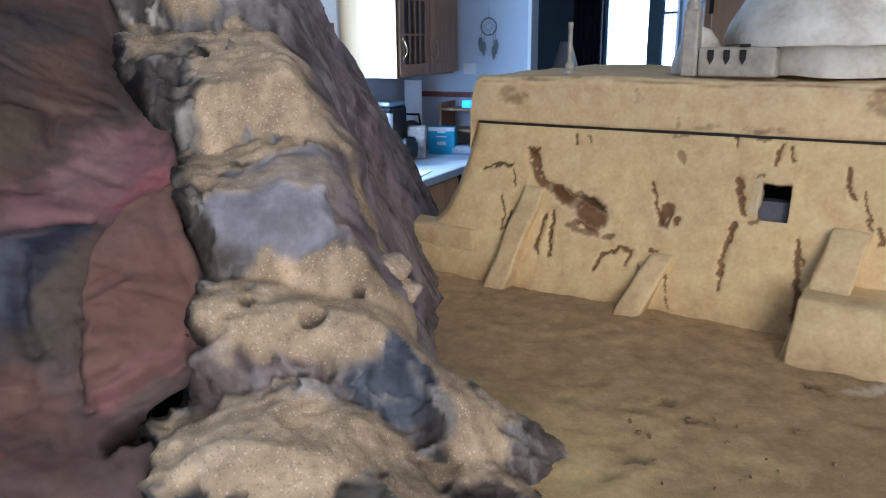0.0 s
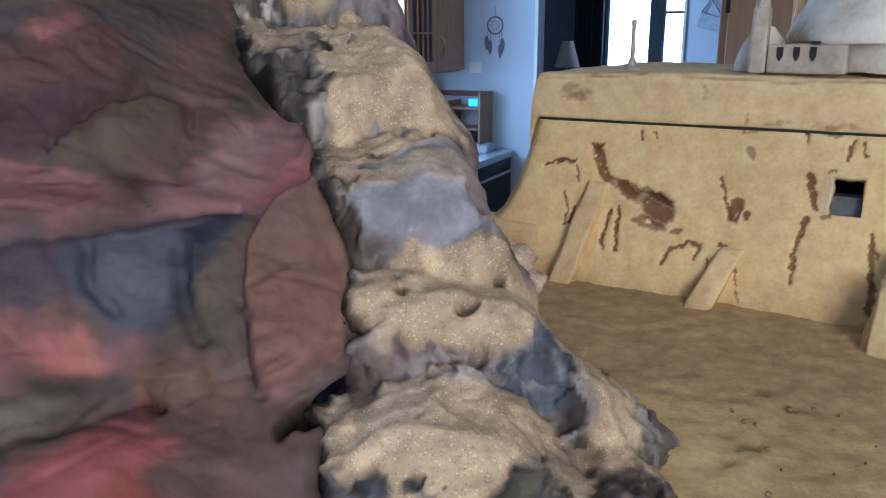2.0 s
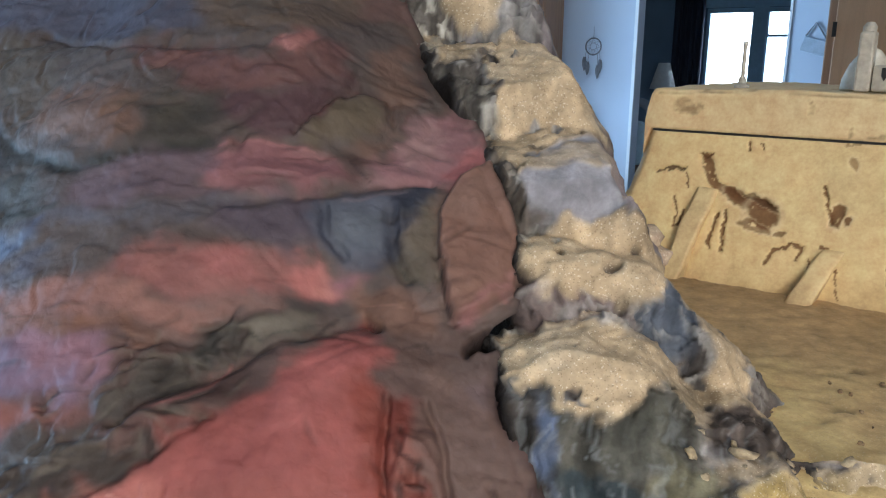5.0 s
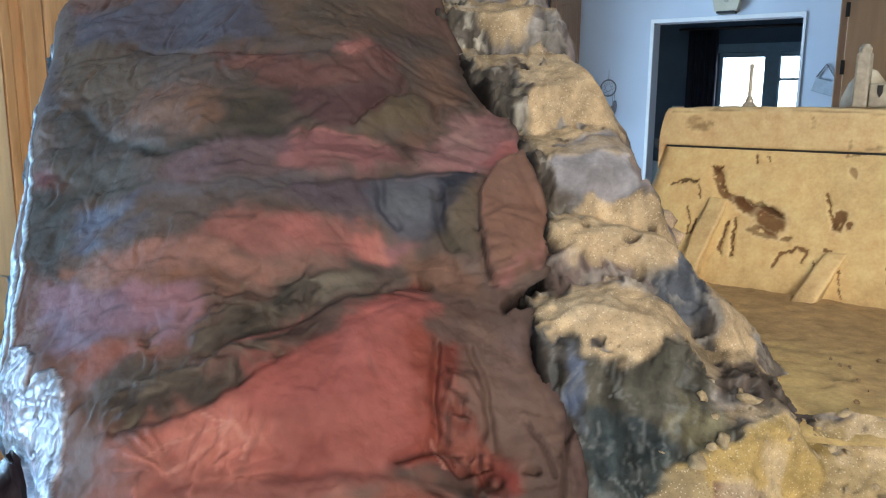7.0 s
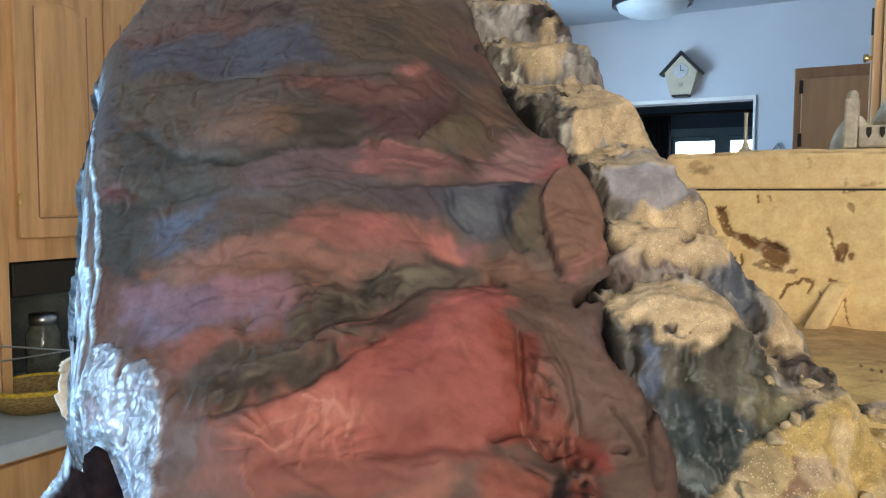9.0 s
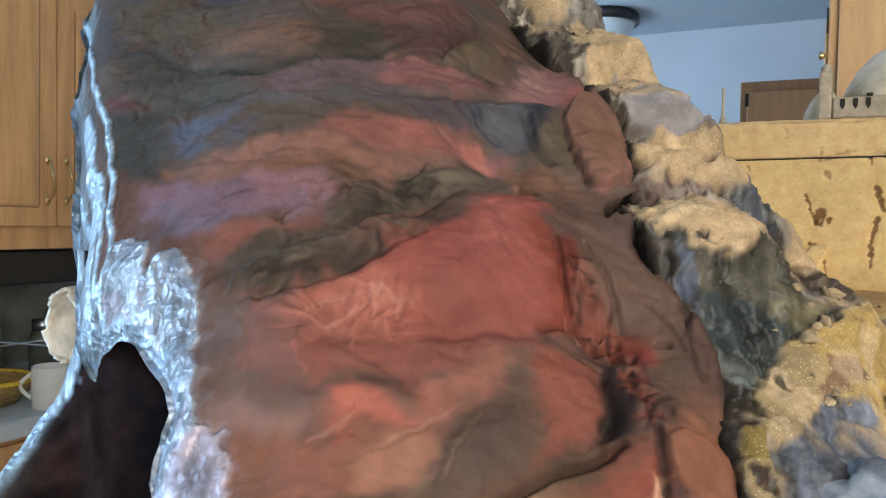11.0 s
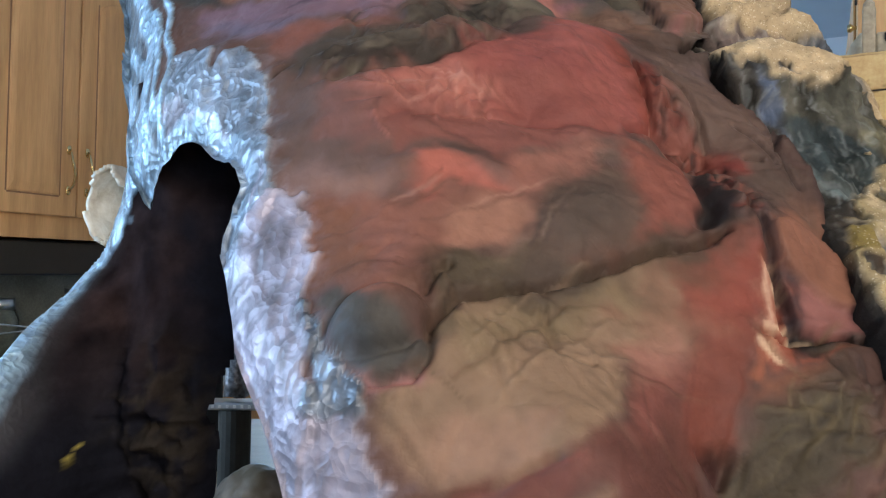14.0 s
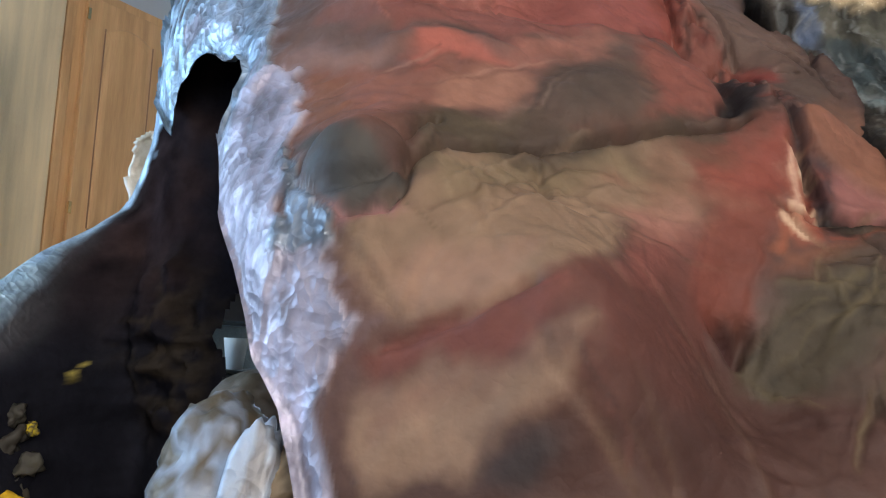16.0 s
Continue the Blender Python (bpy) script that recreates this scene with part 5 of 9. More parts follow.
fold([(-0.113, 0.112), (-0.109, 0.071), (-0.113, 0.026), (-0.112, 0.007)], 0.0016, -0.0030, tone(48, 36, 38), 0.70)
fold([(-0.096, 0.03)], 0.0016, -0.0030, tone(48, 36, 38), 0.70)
fold([(-0.14, 0.063), (-0.127, 0.049), (-0.118, 0.03)], 0.0016, -0.0030, tone(48, 36, 38), 0.70)
fold([(-0.104, 0.067), (-0.115, 0.042)], 0.0016, -0.0030, tone(48, 36, 38), 0.70)
wash([(-0.364, -0.154), (-0.350, -0.158), (-0.339, -0.156), (-0.333, -0.150), (-0.334, -0.159), (-0.346, -0.166), (-0.360, -0.166)], tone(196, 122, 118), 0.0010, 0.85)
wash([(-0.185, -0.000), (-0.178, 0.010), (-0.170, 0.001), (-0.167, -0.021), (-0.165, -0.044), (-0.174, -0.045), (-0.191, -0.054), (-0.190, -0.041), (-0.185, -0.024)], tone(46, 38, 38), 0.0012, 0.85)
wash([(-0.191, -0.066), (-0.177, -0.054), (-0.163, -0.047), (-0.162, -0.064), (-0.168, -0.098), (-0.197, -0.101)], tone(164, 76, 60), 0.0030, 0.65)
wash([(-0.145, -0.069), (-0.135, -0.076), (-0.120, -0.080), (-0.098, -0.078), (-0.100, -0.094), (-0.121, -0.093), (-0.145, -0.095)], tone(168, 104, 96), 0.0010, 0.90)
slab([(-0.148, -0.043), (-0.138, -0.036), (-0.123, -0.035), (-0.110, -0.040), (-0.100, -0.058), (-0.095, -0.070), (-0.099, -0.078), (-0.119, -0.079), (-0.134, -0.073), (-0.145, -0.065), (-0.149, -0.055)], tone(154, 98, 74), 0.0045)
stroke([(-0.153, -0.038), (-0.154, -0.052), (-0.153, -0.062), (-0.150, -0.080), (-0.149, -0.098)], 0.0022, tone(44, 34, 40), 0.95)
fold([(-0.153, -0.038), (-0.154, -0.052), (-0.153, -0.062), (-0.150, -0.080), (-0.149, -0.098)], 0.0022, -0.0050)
# painted ember glint beside the card
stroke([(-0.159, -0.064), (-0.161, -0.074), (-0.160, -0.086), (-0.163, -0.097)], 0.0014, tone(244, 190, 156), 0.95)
foil([(-0.493, 0.080), (-0.479, 0.083), (-0.464, 0.078), (-0.457, 0.055), (-0.454, 0.058), (-0.446, 0.061), (-0.437, 0.056), (-0.428, 0.044), (-0.423, 0.028), (-0.424, 0.006), (-0.425, -0.014), (-0.418, -0.034), (-0.410, -0.054), (-0.409, -0.063), (-0.415, -0.068), (-0.424, -0.066), (-0.435, -0.052), (-0.440, -0.041), (-0.449, -0.005), (-0.466, 0.015), (-0.494, 0.022), (-0.502, 0.052)], FOILPALE, 0.0020)
foil([(-0.500, 0.042), (-0.493, 0.052), (-0.480, 0.050), (-0.474, 0.038), (-0.466, 0.022), (-0.480, 0.026)], FOILPINK, 0.0000)
foil([(-0.440, -0.072), (-0.424, -0.063), (-0.414, -0.057), (-0.403, -0.055), (-0.393, -0.060), (-0.386, -0.075), (-0.383, -0.100), (-0.384, -0.130), (-0.383, -0.170), (-0.391, -0.195), (-0.415, -0.165), (-0.430, -0.120), (-0.440, -0.090)], FOILPINK, 0.0032)
foil([(-0.406, -0.160), (-0.383, -0.165), (-0.363, -0.173), (-0.360, -0.186), (-0.349, -0.198), (-0.354, -0.206), (-0.354, -0.222), (-0.376, -0.216), (-0.390, -0.200)], FOILPINK, 0.0010)
# blue-white glints on the leg, painted as paler foil
foil([(-0.387, -0.114), (-0.377, -0.140), (-0.367, -0.156), (-0.360, -0.162), (-0.362, -0.170), (-0.368, -0.173), (-0.385, -0.169), (-0.382, -0.162), (-0.380, -0.148), (-0.384, -0.134)], FOILPALE, 0.0010)

# the notch under the stone plate, its shade painted nearly black
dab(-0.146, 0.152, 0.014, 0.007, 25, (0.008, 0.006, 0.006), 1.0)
sheet.H -= 0.018 * sheet.near(-0.144, 0.152, 0.013, 0.006, 25, 0.5)
# the round blue-grey lump in the lower folds
r = np.hypot((X + 0.353 + 0.1 * sheet.warp[0]) / 0.0215, (S + 0.139 - 0.2 * (X + 0.353) + 0.1 * sheet.warp[1]) / 0.0130)
sheet.H += 0.009 * np.sqrt(np.clip(1 - r * r, 0, 1)) - 0.003 * np.exp(-((r - 1.08) / 0.12) ** 2)
sheet.gloss *= 1 - step(1.08, 0.9, r)
# strokes of the brush, then crumpled paper: soft swells and many sharp creases of all lengths
crisp, blend = sheet.C.copy(), 0
for k in range(4):
    sheet.C = crisp
    sheet.brush(0.009, 30, 80, 35 + 7 * k)
    blend = blend + sheet.C / 4
keep = np.clip(2.2 * sheet.gloss, 0, 1)[..., None]
sheet.C = keep * crisp + (1 - keep) * (0.65 * crisp + 0.35 * blend)
gs, gx = np.gradient(sheet.H, S[:, 0], X[0])
ease = 1 / (1 + 1.5 * np.hypot(gs, gx) ** 2)
sheet.H += 0.0022 * fbm(X * 18, S * 26, octaves=3, seed=41) + ease * 0.0008 * fbm(X * 60, S * 80, octaves=3, seed=53)
sheet.H += (0.0010 * facets(X * 62 + 0.5 * fbm(X * 40, S * 40, octaves=2, seed=56), S * 48, 55) + 0.0017 * facets(X * 75 + 0.6 * fbm(X * 40, S * 40 + 5, octaves=2, seed=54), S * 38, 57)) * sheet.gloss
sheet.H += ease * (1 - sheet.gloss) * (0.0011 * facets(X * 34 + 0.8 * fbm(X * 25, S * 25, octaves=3, seed=58), S * 46 + 0.8 * fbm(X * 25, S * 25 + 9, octaves=3, seed=59), 61) + 0.0003 * facets(X * 85 + 0.5 * fbm(X * 60, S * 60, octaves=2, seed=60), S * 120, 67))
# a net of soft creases, closer above than below, their shade tinted into the paint
cx, cs = X + 0.010 * fbm(X * 22, S * 22, octaves=3, seed=44), S + 0.010 * fbm(X * 22 + 7, S * 22, octaves=3, seed=45)
above = 0.35 + 0.65 * step(0.05, 0.22, S + 0.25 * (X + 0.3))
for freq, stretch, width, deep, seed in ((13, 1.5, 0.16, 0.0020, 46), (24, 1.5, 0.16, 0.0008, 47)):
    n = fbm(cx * freq, cs * freq * stretch, octaves=2, seed=seed)
    line_ = np.exp(-(n / width) ** 2) * step(-0.35, 0.25, fbm(X * freq * 0.6 + 3, S * freq * 0.6, octaves=2, seed=seed + 30))
    swell = np.clip(np.abs(n), 0, 0.6)
    sheet.H += ease * (1 - sheet.gloss) * above * deep * (1.3 * swell - 0.7 * line_)
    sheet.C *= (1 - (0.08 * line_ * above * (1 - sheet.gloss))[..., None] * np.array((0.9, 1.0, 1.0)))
random.seed(17)
# sharp creases; the dark tint in some stands for shade
for k in range(200):
    x, s = random.uniform(-0.62, -0.10), random.uniform(-0.32, 0.60)
    turn = random.gauss(15, 45) if random.random() < 0.7 else random.uniform(40, 140)
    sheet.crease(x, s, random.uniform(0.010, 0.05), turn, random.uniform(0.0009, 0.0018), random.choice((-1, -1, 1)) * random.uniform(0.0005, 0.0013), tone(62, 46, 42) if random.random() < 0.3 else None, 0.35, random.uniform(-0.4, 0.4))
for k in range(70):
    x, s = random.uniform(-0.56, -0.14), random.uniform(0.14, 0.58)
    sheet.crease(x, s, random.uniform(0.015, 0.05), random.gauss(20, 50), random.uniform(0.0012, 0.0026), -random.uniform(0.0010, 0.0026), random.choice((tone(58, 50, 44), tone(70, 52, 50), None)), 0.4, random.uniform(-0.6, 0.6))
for k in range(34):
    a = random.uniform(0, 180)
    sheet.crease(-0.335 + 0.032 * math.cos(radians(a)), -0.004 + 0.022 * math.sin(radians(a)), random.uniform(0.02, 0.055), a, 0.0012, random.choice((-1, 1)) * 0.0013, tone(196, 116, 98), 0.4, 0.1)
for k in range(16):
    x, s = random.uniform(-0.36, -0.20), random.uniform(-0.26, -0.10)
    sheet.crease(x, s, random.uniform(0.03, 0.08), random.gauss(-55, 18), random.uniform(0.0011, 0.0020), random.choice((-1, 1)) * 0.0011, tone(128, 98, 76), 0.25, random.uniform(-0.3, 0.3))
# crumples along the two olive rolls
for k in range(90):
    q = random.random()
    x, s = (-0.385 + 0.105 * q, 0.085 + 0.050 * q) if k % 2 else (-0.405 + 0.115 * q, 0.025 + 0.065 * q)
    sheet.crease(x + random.gauss(0, 0.006), s + random.gauss(0, 0.010), random.uniform(0.010, 0.030), random.gauss(40, 35), random.uniform(0.0010, 0.0022), random.choice((-1, -1, 1)) * random.uniform(0.0010, 0.0026), random.choice((tone(52, 46, 42), tone(112, 100, 86), tone(92, 66, 60))), 0.5, random.uniform(-0.5, 0.5))
# the creased olive mound low down by the seam
w = np.exp(-((X + 0.128) ** 2 + (S + 0.150) ** 2) / 0.030 ** 2)
sheet.H += 0.010 * w
for k in range(46):
    x, s = random.gauss(-0.130, 0.020), random.gauss(-0.152, 0.022)
    sheet.crease(x, s, random.uniform(0.012, 0.04), random.gauss(35, 35), random.uniform(0.0010, 0.0018), random.choice((-1, 1)) * random.uniform(0.0010, 0.0022), random.choice((tone(46, 38, 32), tone(128, 110, 78), tone(92, 76, 56))), 0.5, random.uniform(-0.4, 0.4))
# torn crumbs and pits along the red seam
for k in range(70):
    q = random.uniform(0, 0.62)
    x, s = -0.185 + 0.060 * q + random.gauss(0, 0.006), 0.085 - 0.20 * q + random.gauss(0, 0.007)
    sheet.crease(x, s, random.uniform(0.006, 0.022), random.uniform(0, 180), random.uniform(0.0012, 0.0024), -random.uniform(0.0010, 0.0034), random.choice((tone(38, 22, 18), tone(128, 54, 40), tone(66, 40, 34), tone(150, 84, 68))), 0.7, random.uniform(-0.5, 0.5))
sheet.C *= (1 + 0.09 * fbm(X * 50, S * 80, octaves=4, seed=61) + 0.06 * fbm(X * 160, S * 200, octaves=2, seed=63))[..., None]
scuff = ridged(X * 95, S * 80, 3, seed=65)
sheet.C *= (1 + sheet.gloss * (0.55 * step(-0.2, 1.2, scuff) - 0.28))[..., None]
# edges: rolled back on both sides, and the cave mouth cut into the lower left
OUTER = [(-0.512, 0.027), (-0.528, 0.050), (-0.536, 0.075), (-0.545, 0.11), (-0.56, 0.15), (-0.585, 0.24), (-0.618, 0.32), (-0.635, 0.415), (-0.655, 0.46), (-0.650, 0.52), (-0.620, 0.60), (-0.56, 0.70)]
MOUTH = [(-0.325, -0.40), (-0.350, -0.27), (-0.372, -0.215), (-0.386, -0.198), (-0.402, -0.163), (-0.417, -0.128), (-0.427, -0.10), (-0.434, -0.074), (-0.434, -0.063), (-0.426, -0.042), (-0.431, -0.029), (-0.449, -0.006), (-0.463, 0.013), (-0.475, 0.020), (-0.494, 0.022), (-0.512, 0.027)]
RIGHT = [(-0.085, -0.40), (-0.102, -0.127), (-0.102, -0.097), (-0.094, -0.074), (-0.099, -0.054), (-0.114, -0.025), (-0.106, 0.028), (-0.116, 0.06), (-0.128, 0.097), (-0.139, 0.135), (-0.153, 0.158), (-0.133, 0.175), (-0.130, 0.225), (-0.146, 0.256), (-0.155, 0.298), (-0.167, 0.332), (-0.200, 0.384), (-0.232, 0.457), (-0.30, 0.70)]


STRANDS = [
    ([(-0.668, 0.482), (-0.648, 0.425), (-0.638, 0.382)], 0.0030),
    ([(-0.622, 0.335), (-0.614, 0.300), (-0.597, 0.261), (-0.583, 0.215), (-0.573, 0.187), (-0.566, 0.160), (-0.556, 0.138), (-0.548, 0.110), (-0.540, 0.080), (-0.525, 0.050)], 0.0040),
    ([(-0.657, 0.476), (-0.597, 0.341), (-0.568, 0.278), (-0.544, 0.227), (-0.532, 0.204), (-0.520, 0.172), (-0.514, 0.148), (-0.507, 0.119), (-0.499, 0.096), (-0.496, 0.065), (-0.498, 0.045), (-0.490, 0.026)], 0.0024),
    ([(-0.575, 0.255), (-0.552, 0.205), (-0.540, 0.170), (-0.525, 0.138), (-0.523, 0.118), (-0.519, 0.096), (-0.520, 0.070), (-0.512, 0.045)], 0.0062),
    ([(-0.528, 0.160), (-0.518, 0.130), (-0.509, 0.100), (-0.508, 0.070), (-0.503, 0.050)], 0.0028),
    ([(-0.563, 0.178), (-0.543, 0.140), (-0.527, 0.112)], 0.0024),
]


def line(points, s):
    return np.interp(s, [p[1] for p in points], [p[0] for p in points])


left = line(MOUTH[:-1] + OUTER, S) + 0.0014 * fbm(S * 30, 0 * S, octaves=2, seed=71)
right = line(RIGHT, S) + 0.005 + 0.0016 * fbm(S * 40, 0 * S + 3, octaves=3, seed=73)
d_out, d_mouth, d_right = sheet.along(OUTER, 0.2), sheet.along(MOUTH, 0.2), sheet.along(RIGHT, 0.2)
sheet.H -= 22 * np.maximum(0, 0.050 - d_out) ** 2 + 45 * np.maximum(0, 0.015 - d_mouth) ** 2 + 25 * np.maximum(0, 0.010 - d_right) ** 2
patchy = fbm(X * 60, S * 16, octaves=4, seed=77)
edgezone = step(0.034, 0.022, d_out + 0.008 * patchy)
sheet.C += (0.7 * edgezone * (1 - sheet.gloss))[..., None] * (np.array(tone(84, 80, 90)) - sheet.C)
rim = step(0.034, 0.020, d_out + 0.014 * patchy) * step(0.05, 0.35, patchy)
leg = step(0.014, 0.009, X - left) * step(-0.30, -0.25, S) * step(0.02, 0.0, S)
sheet.C += leg[..., None] * (np.array(FOILPINK) * (0.6 + 0.6 * step(-0.2, 1.2, scuff))[..., None] - sheet.C)
sheet.gloss += leg * (0.5 - sheet.gloss)
rim = np.maximum(rim, step(0.021, 0.013, d_out + 0.003 * patchy))
rim = np.maximum(rim, 0.9 * step(0.010, 0.004, d_mouth + 0.004 * patchy) * step(-0.13, -0.05, S))
sheet.gloss += rim * (1 - sheet.gloss)
gaps = 0.55 * step(0.060, 0.100, S)
sheet.C += (0.9 * rim)[..., None] * (np.array(FOIL) * ((1 - gaps) * (0.55 + 0.6 * step(-0.2, 1.2, scuff)))[..., None] - sheet.C)
sheet.gloss *= 1 - 0.45 * rim * gaps
for points, width in STRANDS:
    w = step(1.25 * width, 0.7 * width, sheet.along(points, 0.18))
    sheet.H += 0.0022 * w
    sheet.gloss += w * (1 - sheet.gloss)
    sheet.C += w[..., None] * (np.array(FOIL) * (0.9 + 0.7 * step(-0.2, 1.2, scuff))[..., None] - sheet.C)
grey = sheet.C @ np.array((0.30, 0.55, 0.15))
sheet.C += (0.14 * (1 - sheet.gloss))[..., None] * (grey[..., None] * np.array((1.0, 0.99, 1.04)) - sheet.C)
# the rolled right edge, darkened in the paint for the cleft's shade
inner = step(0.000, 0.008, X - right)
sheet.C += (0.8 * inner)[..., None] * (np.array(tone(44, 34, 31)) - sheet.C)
beyond = (X > left - 0.006) & (X < right + 0.009)
# both borders end in a clean line, at the height that the sheet has there
for i in range(len(X)):
    x0, x1 = left[i, 0] - 0.002, right[i, 0] + 0.005
    sheet.H[i] = np.interp(np.clip(X[i], x0, x1), X[i], sheet.H[i])
sheet.X = X = np.clip(X, left - 0.002, right + 0.005)
mountain = thing("paper_mountain", pose(0, 0, 0), "crumpled paper mountain painted red, grey and tan, with a cave", "model mountain")
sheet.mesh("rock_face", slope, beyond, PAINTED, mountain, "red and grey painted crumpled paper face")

# the cave's wall behind the mouth; the cave's shade is painted near black
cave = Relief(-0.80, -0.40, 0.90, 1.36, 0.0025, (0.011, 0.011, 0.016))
X, Z = cave.X, cave.S
cave.H = 0.335 - 0.050 * step(-0.57, -0.50, X) + 0.10 * np.maximum(0, -0.62 - X) + 0.006 * fbm(X * 22, Z * 22, octaves=2, seed=81)
lump = cave.near(-0.505, 1.095, 0.034, 0.048, 0, 0.5)
cave.H -= lump * (0.008 + 0.010 * ridged(X * 45, Z * 45, 4, seed=85))
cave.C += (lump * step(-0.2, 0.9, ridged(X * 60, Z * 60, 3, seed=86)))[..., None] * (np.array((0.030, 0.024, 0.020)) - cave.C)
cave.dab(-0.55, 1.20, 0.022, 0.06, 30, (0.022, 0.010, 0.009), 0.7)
cave.dab(-0.553, 1.066, 0.0005, 0.003, 0, (0.55, 0.42, 0.03), 1.0)
cave.dab(-0.550, 1.074, 0.0005, 0.002, 0, (0.50, 0.40, 0.10), 1.0)
edge = knots(Z, (0.90, -0.605), (1.05, -0.591), (1.10, -0.587), (1.15, -0.583), (1.19, -0.579), (1.215, -0.563), (1.26, -0.550), (1.31, -0.552), (1.36, -0.556)) + 0.002 * fbm(Z * 50, 0 * Z, octaves=3, seed=83)
far = knots(Z, (0.90, -0.466), (1.10, -0.466), (1.14, -0.455), (1.20, -0.40)) + 0.003 * fbm(Z * 60, 0 * Z, octaves=2, seed=87)
over = np.maximum(0, edge + 0.016 - X)
cave.H += np.minimum(40 * over ** 2, 0.03)
wide = 0.008 + 0.014 * step(1.17, 1.24, Z)
rim = step(wide + 0.005, wide - 0.003, X - edge + (0.003 + 0.007 * step(1.17, 1.24, Z)) * fbm(X * 40, Z * 40, octaves=3, seed=89))
# a grey band beside the rim, before the painted shade begins
greyband = step(0.024, 0.008, X - edge + 0.006 * fbm(X * 30, Z * 30, octaves=3, seed=90)) * step(1.22, 1.15, Z)
cave.C += (0.85 * greyband)[..., None] * (np.array((0.070, 0.068, 0.078)) - cave.C)
ruddy = step(0.105, 0.05, X - edge + 0.03 * fbm(X * 26, Z * 26, octaves=3, seed=92)) * step(1.08, 1.16, Z) * (1 - greyband)
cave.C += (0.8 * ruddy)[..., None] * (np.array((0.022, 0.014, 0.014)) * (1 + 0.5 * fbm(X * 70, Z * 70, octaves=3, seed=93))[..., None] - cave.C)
cave.C += rim[..., None] * (np.array(FOIL) * (1.25 + 0.8 * fbm(X * 60, Z * 60, octaves=3, seed=91))[..., None] - cave.C)
cave.gloss += np.maximum(rim, 0.45 * greyband)


def upright(x, z, y):
    return np.stack([x, y, z], -1)


# the cave's side comes forward as it falls, as a ridge that runs towards the foot
ridge_front = np.minimum(1.73 * np.maximum(0, 1.19 - Z), 0.36)
cave.H += 0.055 * step(0.026, 0.080, X - edge) * step(-0.515, -0.56, X) - ridge_front * np.clip(1 - (X - edge) / 0.075, 0, 1) ** 1.5
cave.mesh("cave_wall", upright, (X > edge - 0.004) & (X < far) & (Z < 1.318), CAVESHADE, mountain, "cave wall with its shade painted black and a silvery rim")


def boulder(name, m, radii, seed, base, second, mat, label, category, lumps=0.22, gloss=0.0, grain=0.0, parent=None, detail=4):
    """A lumpy stone with facets and paint of two colours."""
    bm = bmesh.new()
    bmesh.ops.create_icosphere(bm, subdivisions=detail, radius=1.0)
    V = np.array([v.co[:] for v in bm.verts])
    n1 = fbm(V[:, 0] * 1.7 + seed, V[:, 1] * 1.7, V[:, 2] * 1.7, octaves=4, seed=seed)
    n2 = np.abs(fbm(V[:, 0] * 3.1, V[:, 1] * 3.1 + seed, V[:, 2] * 3.1, octaves=3, seed=seed + 7))
    k = 1 + lumps * n1 - 0.5 * lumps * n2
    P = V * k[:, None] * np.array(radii)
    for vert, co in zip(bm.verts, P):
        vert.co = co
    me = bpy.data.meshes.new(name)
    bm.to_mesh(me)
    bm.free()
    w = step(-0.25, 0.35, fbm(V[:, 0] * 2.6, V[:, 1] * 2.6, V[:, 2] * 2.6 + seed, octaves=4, seed=seed + 13))
    rgba = np.ones((len(V), 4))
    rgba[:, :3] = np.array(base) + w[:, None] * (np.array(second) - np.array(base))
    col = me.color_attributes.new("paint", "FLOAT_COLOR", "POINT")
    col.data.foreach_set("color", rgba.ravel())
    for key, val in (("grain", grain), ("gloss", gloss)):
        at = me.attributes.new(key, "FLOAT", "POINT")
        at.data.foreach_set("value", np.full(len(V), val, dtype=np.float32))
    me.materials.append(mat)
    me.shade_smooth()
    ob = new(name, me)
    ob.parent = parent
    ob.matrix_world = m
    return tagged(ob, label, category) if parent is None else ob


boulder("boulder", pose(-0.426, 0.215, 1.055, 10, 20, 30), (0.026, 0.026, 0.028), 3, (0.20, 0.175, 0.155), (0.12, 0.10, 0.075), PAINTED, "", "", gloss=0.1, parent=mountain, lumps=0.10)
boulder("boulder", pose(-0.414, 0.140, 1.040, 0, 25, 40), (0.025, 0.028, 0.034), 9, (0.27, 0.30, 0.37), (0.12, 0.095, 0.065), PAINTED, "", "", gloss=0.22, parent=mountain, lumps=0.20)
boulder("boulder", pose(-0.389, 0.110, 1.032, 0, 10, 10), (0.012, 0.016, 0.036), 15, (0.42, 0.47, 0.57), (0.26, 0.25, 0.26), PAINTED, "", "", gloss=0.35, parent=mountain, lumps=0.2)
boulder("boulder", pose(-0.372, 0.118, 1.046, 0, 60, 10), (0.012, 0.018, 0.024), 27, (0.26, 0.20, 0.14), (0.16, 0.12, 0.08), PAINTED, "", "", gloss=0.1, parent=mountain, lumps=0.2)
boulder("boulder", pose(-0.400, 0.15, 0.955, 0, 0, 80), (0.09, 0.06, 0.06), 19, (0.05, 0.04, 0.035), (0.10, 0.08, 0.06), PAINTED, "", "", parent=mountain)
# a dry tuft and yellow moss by the cave's back wall
boulder("moss_clump", pose(-0.562, 0.216, 1.000, 0, 0, 0), (0.018, 0.014, 0.012), 21, (0.72, 0.46, 0.02), (0.50, 0.30, 0.02), PAINTED, "", "", parent=mountain)
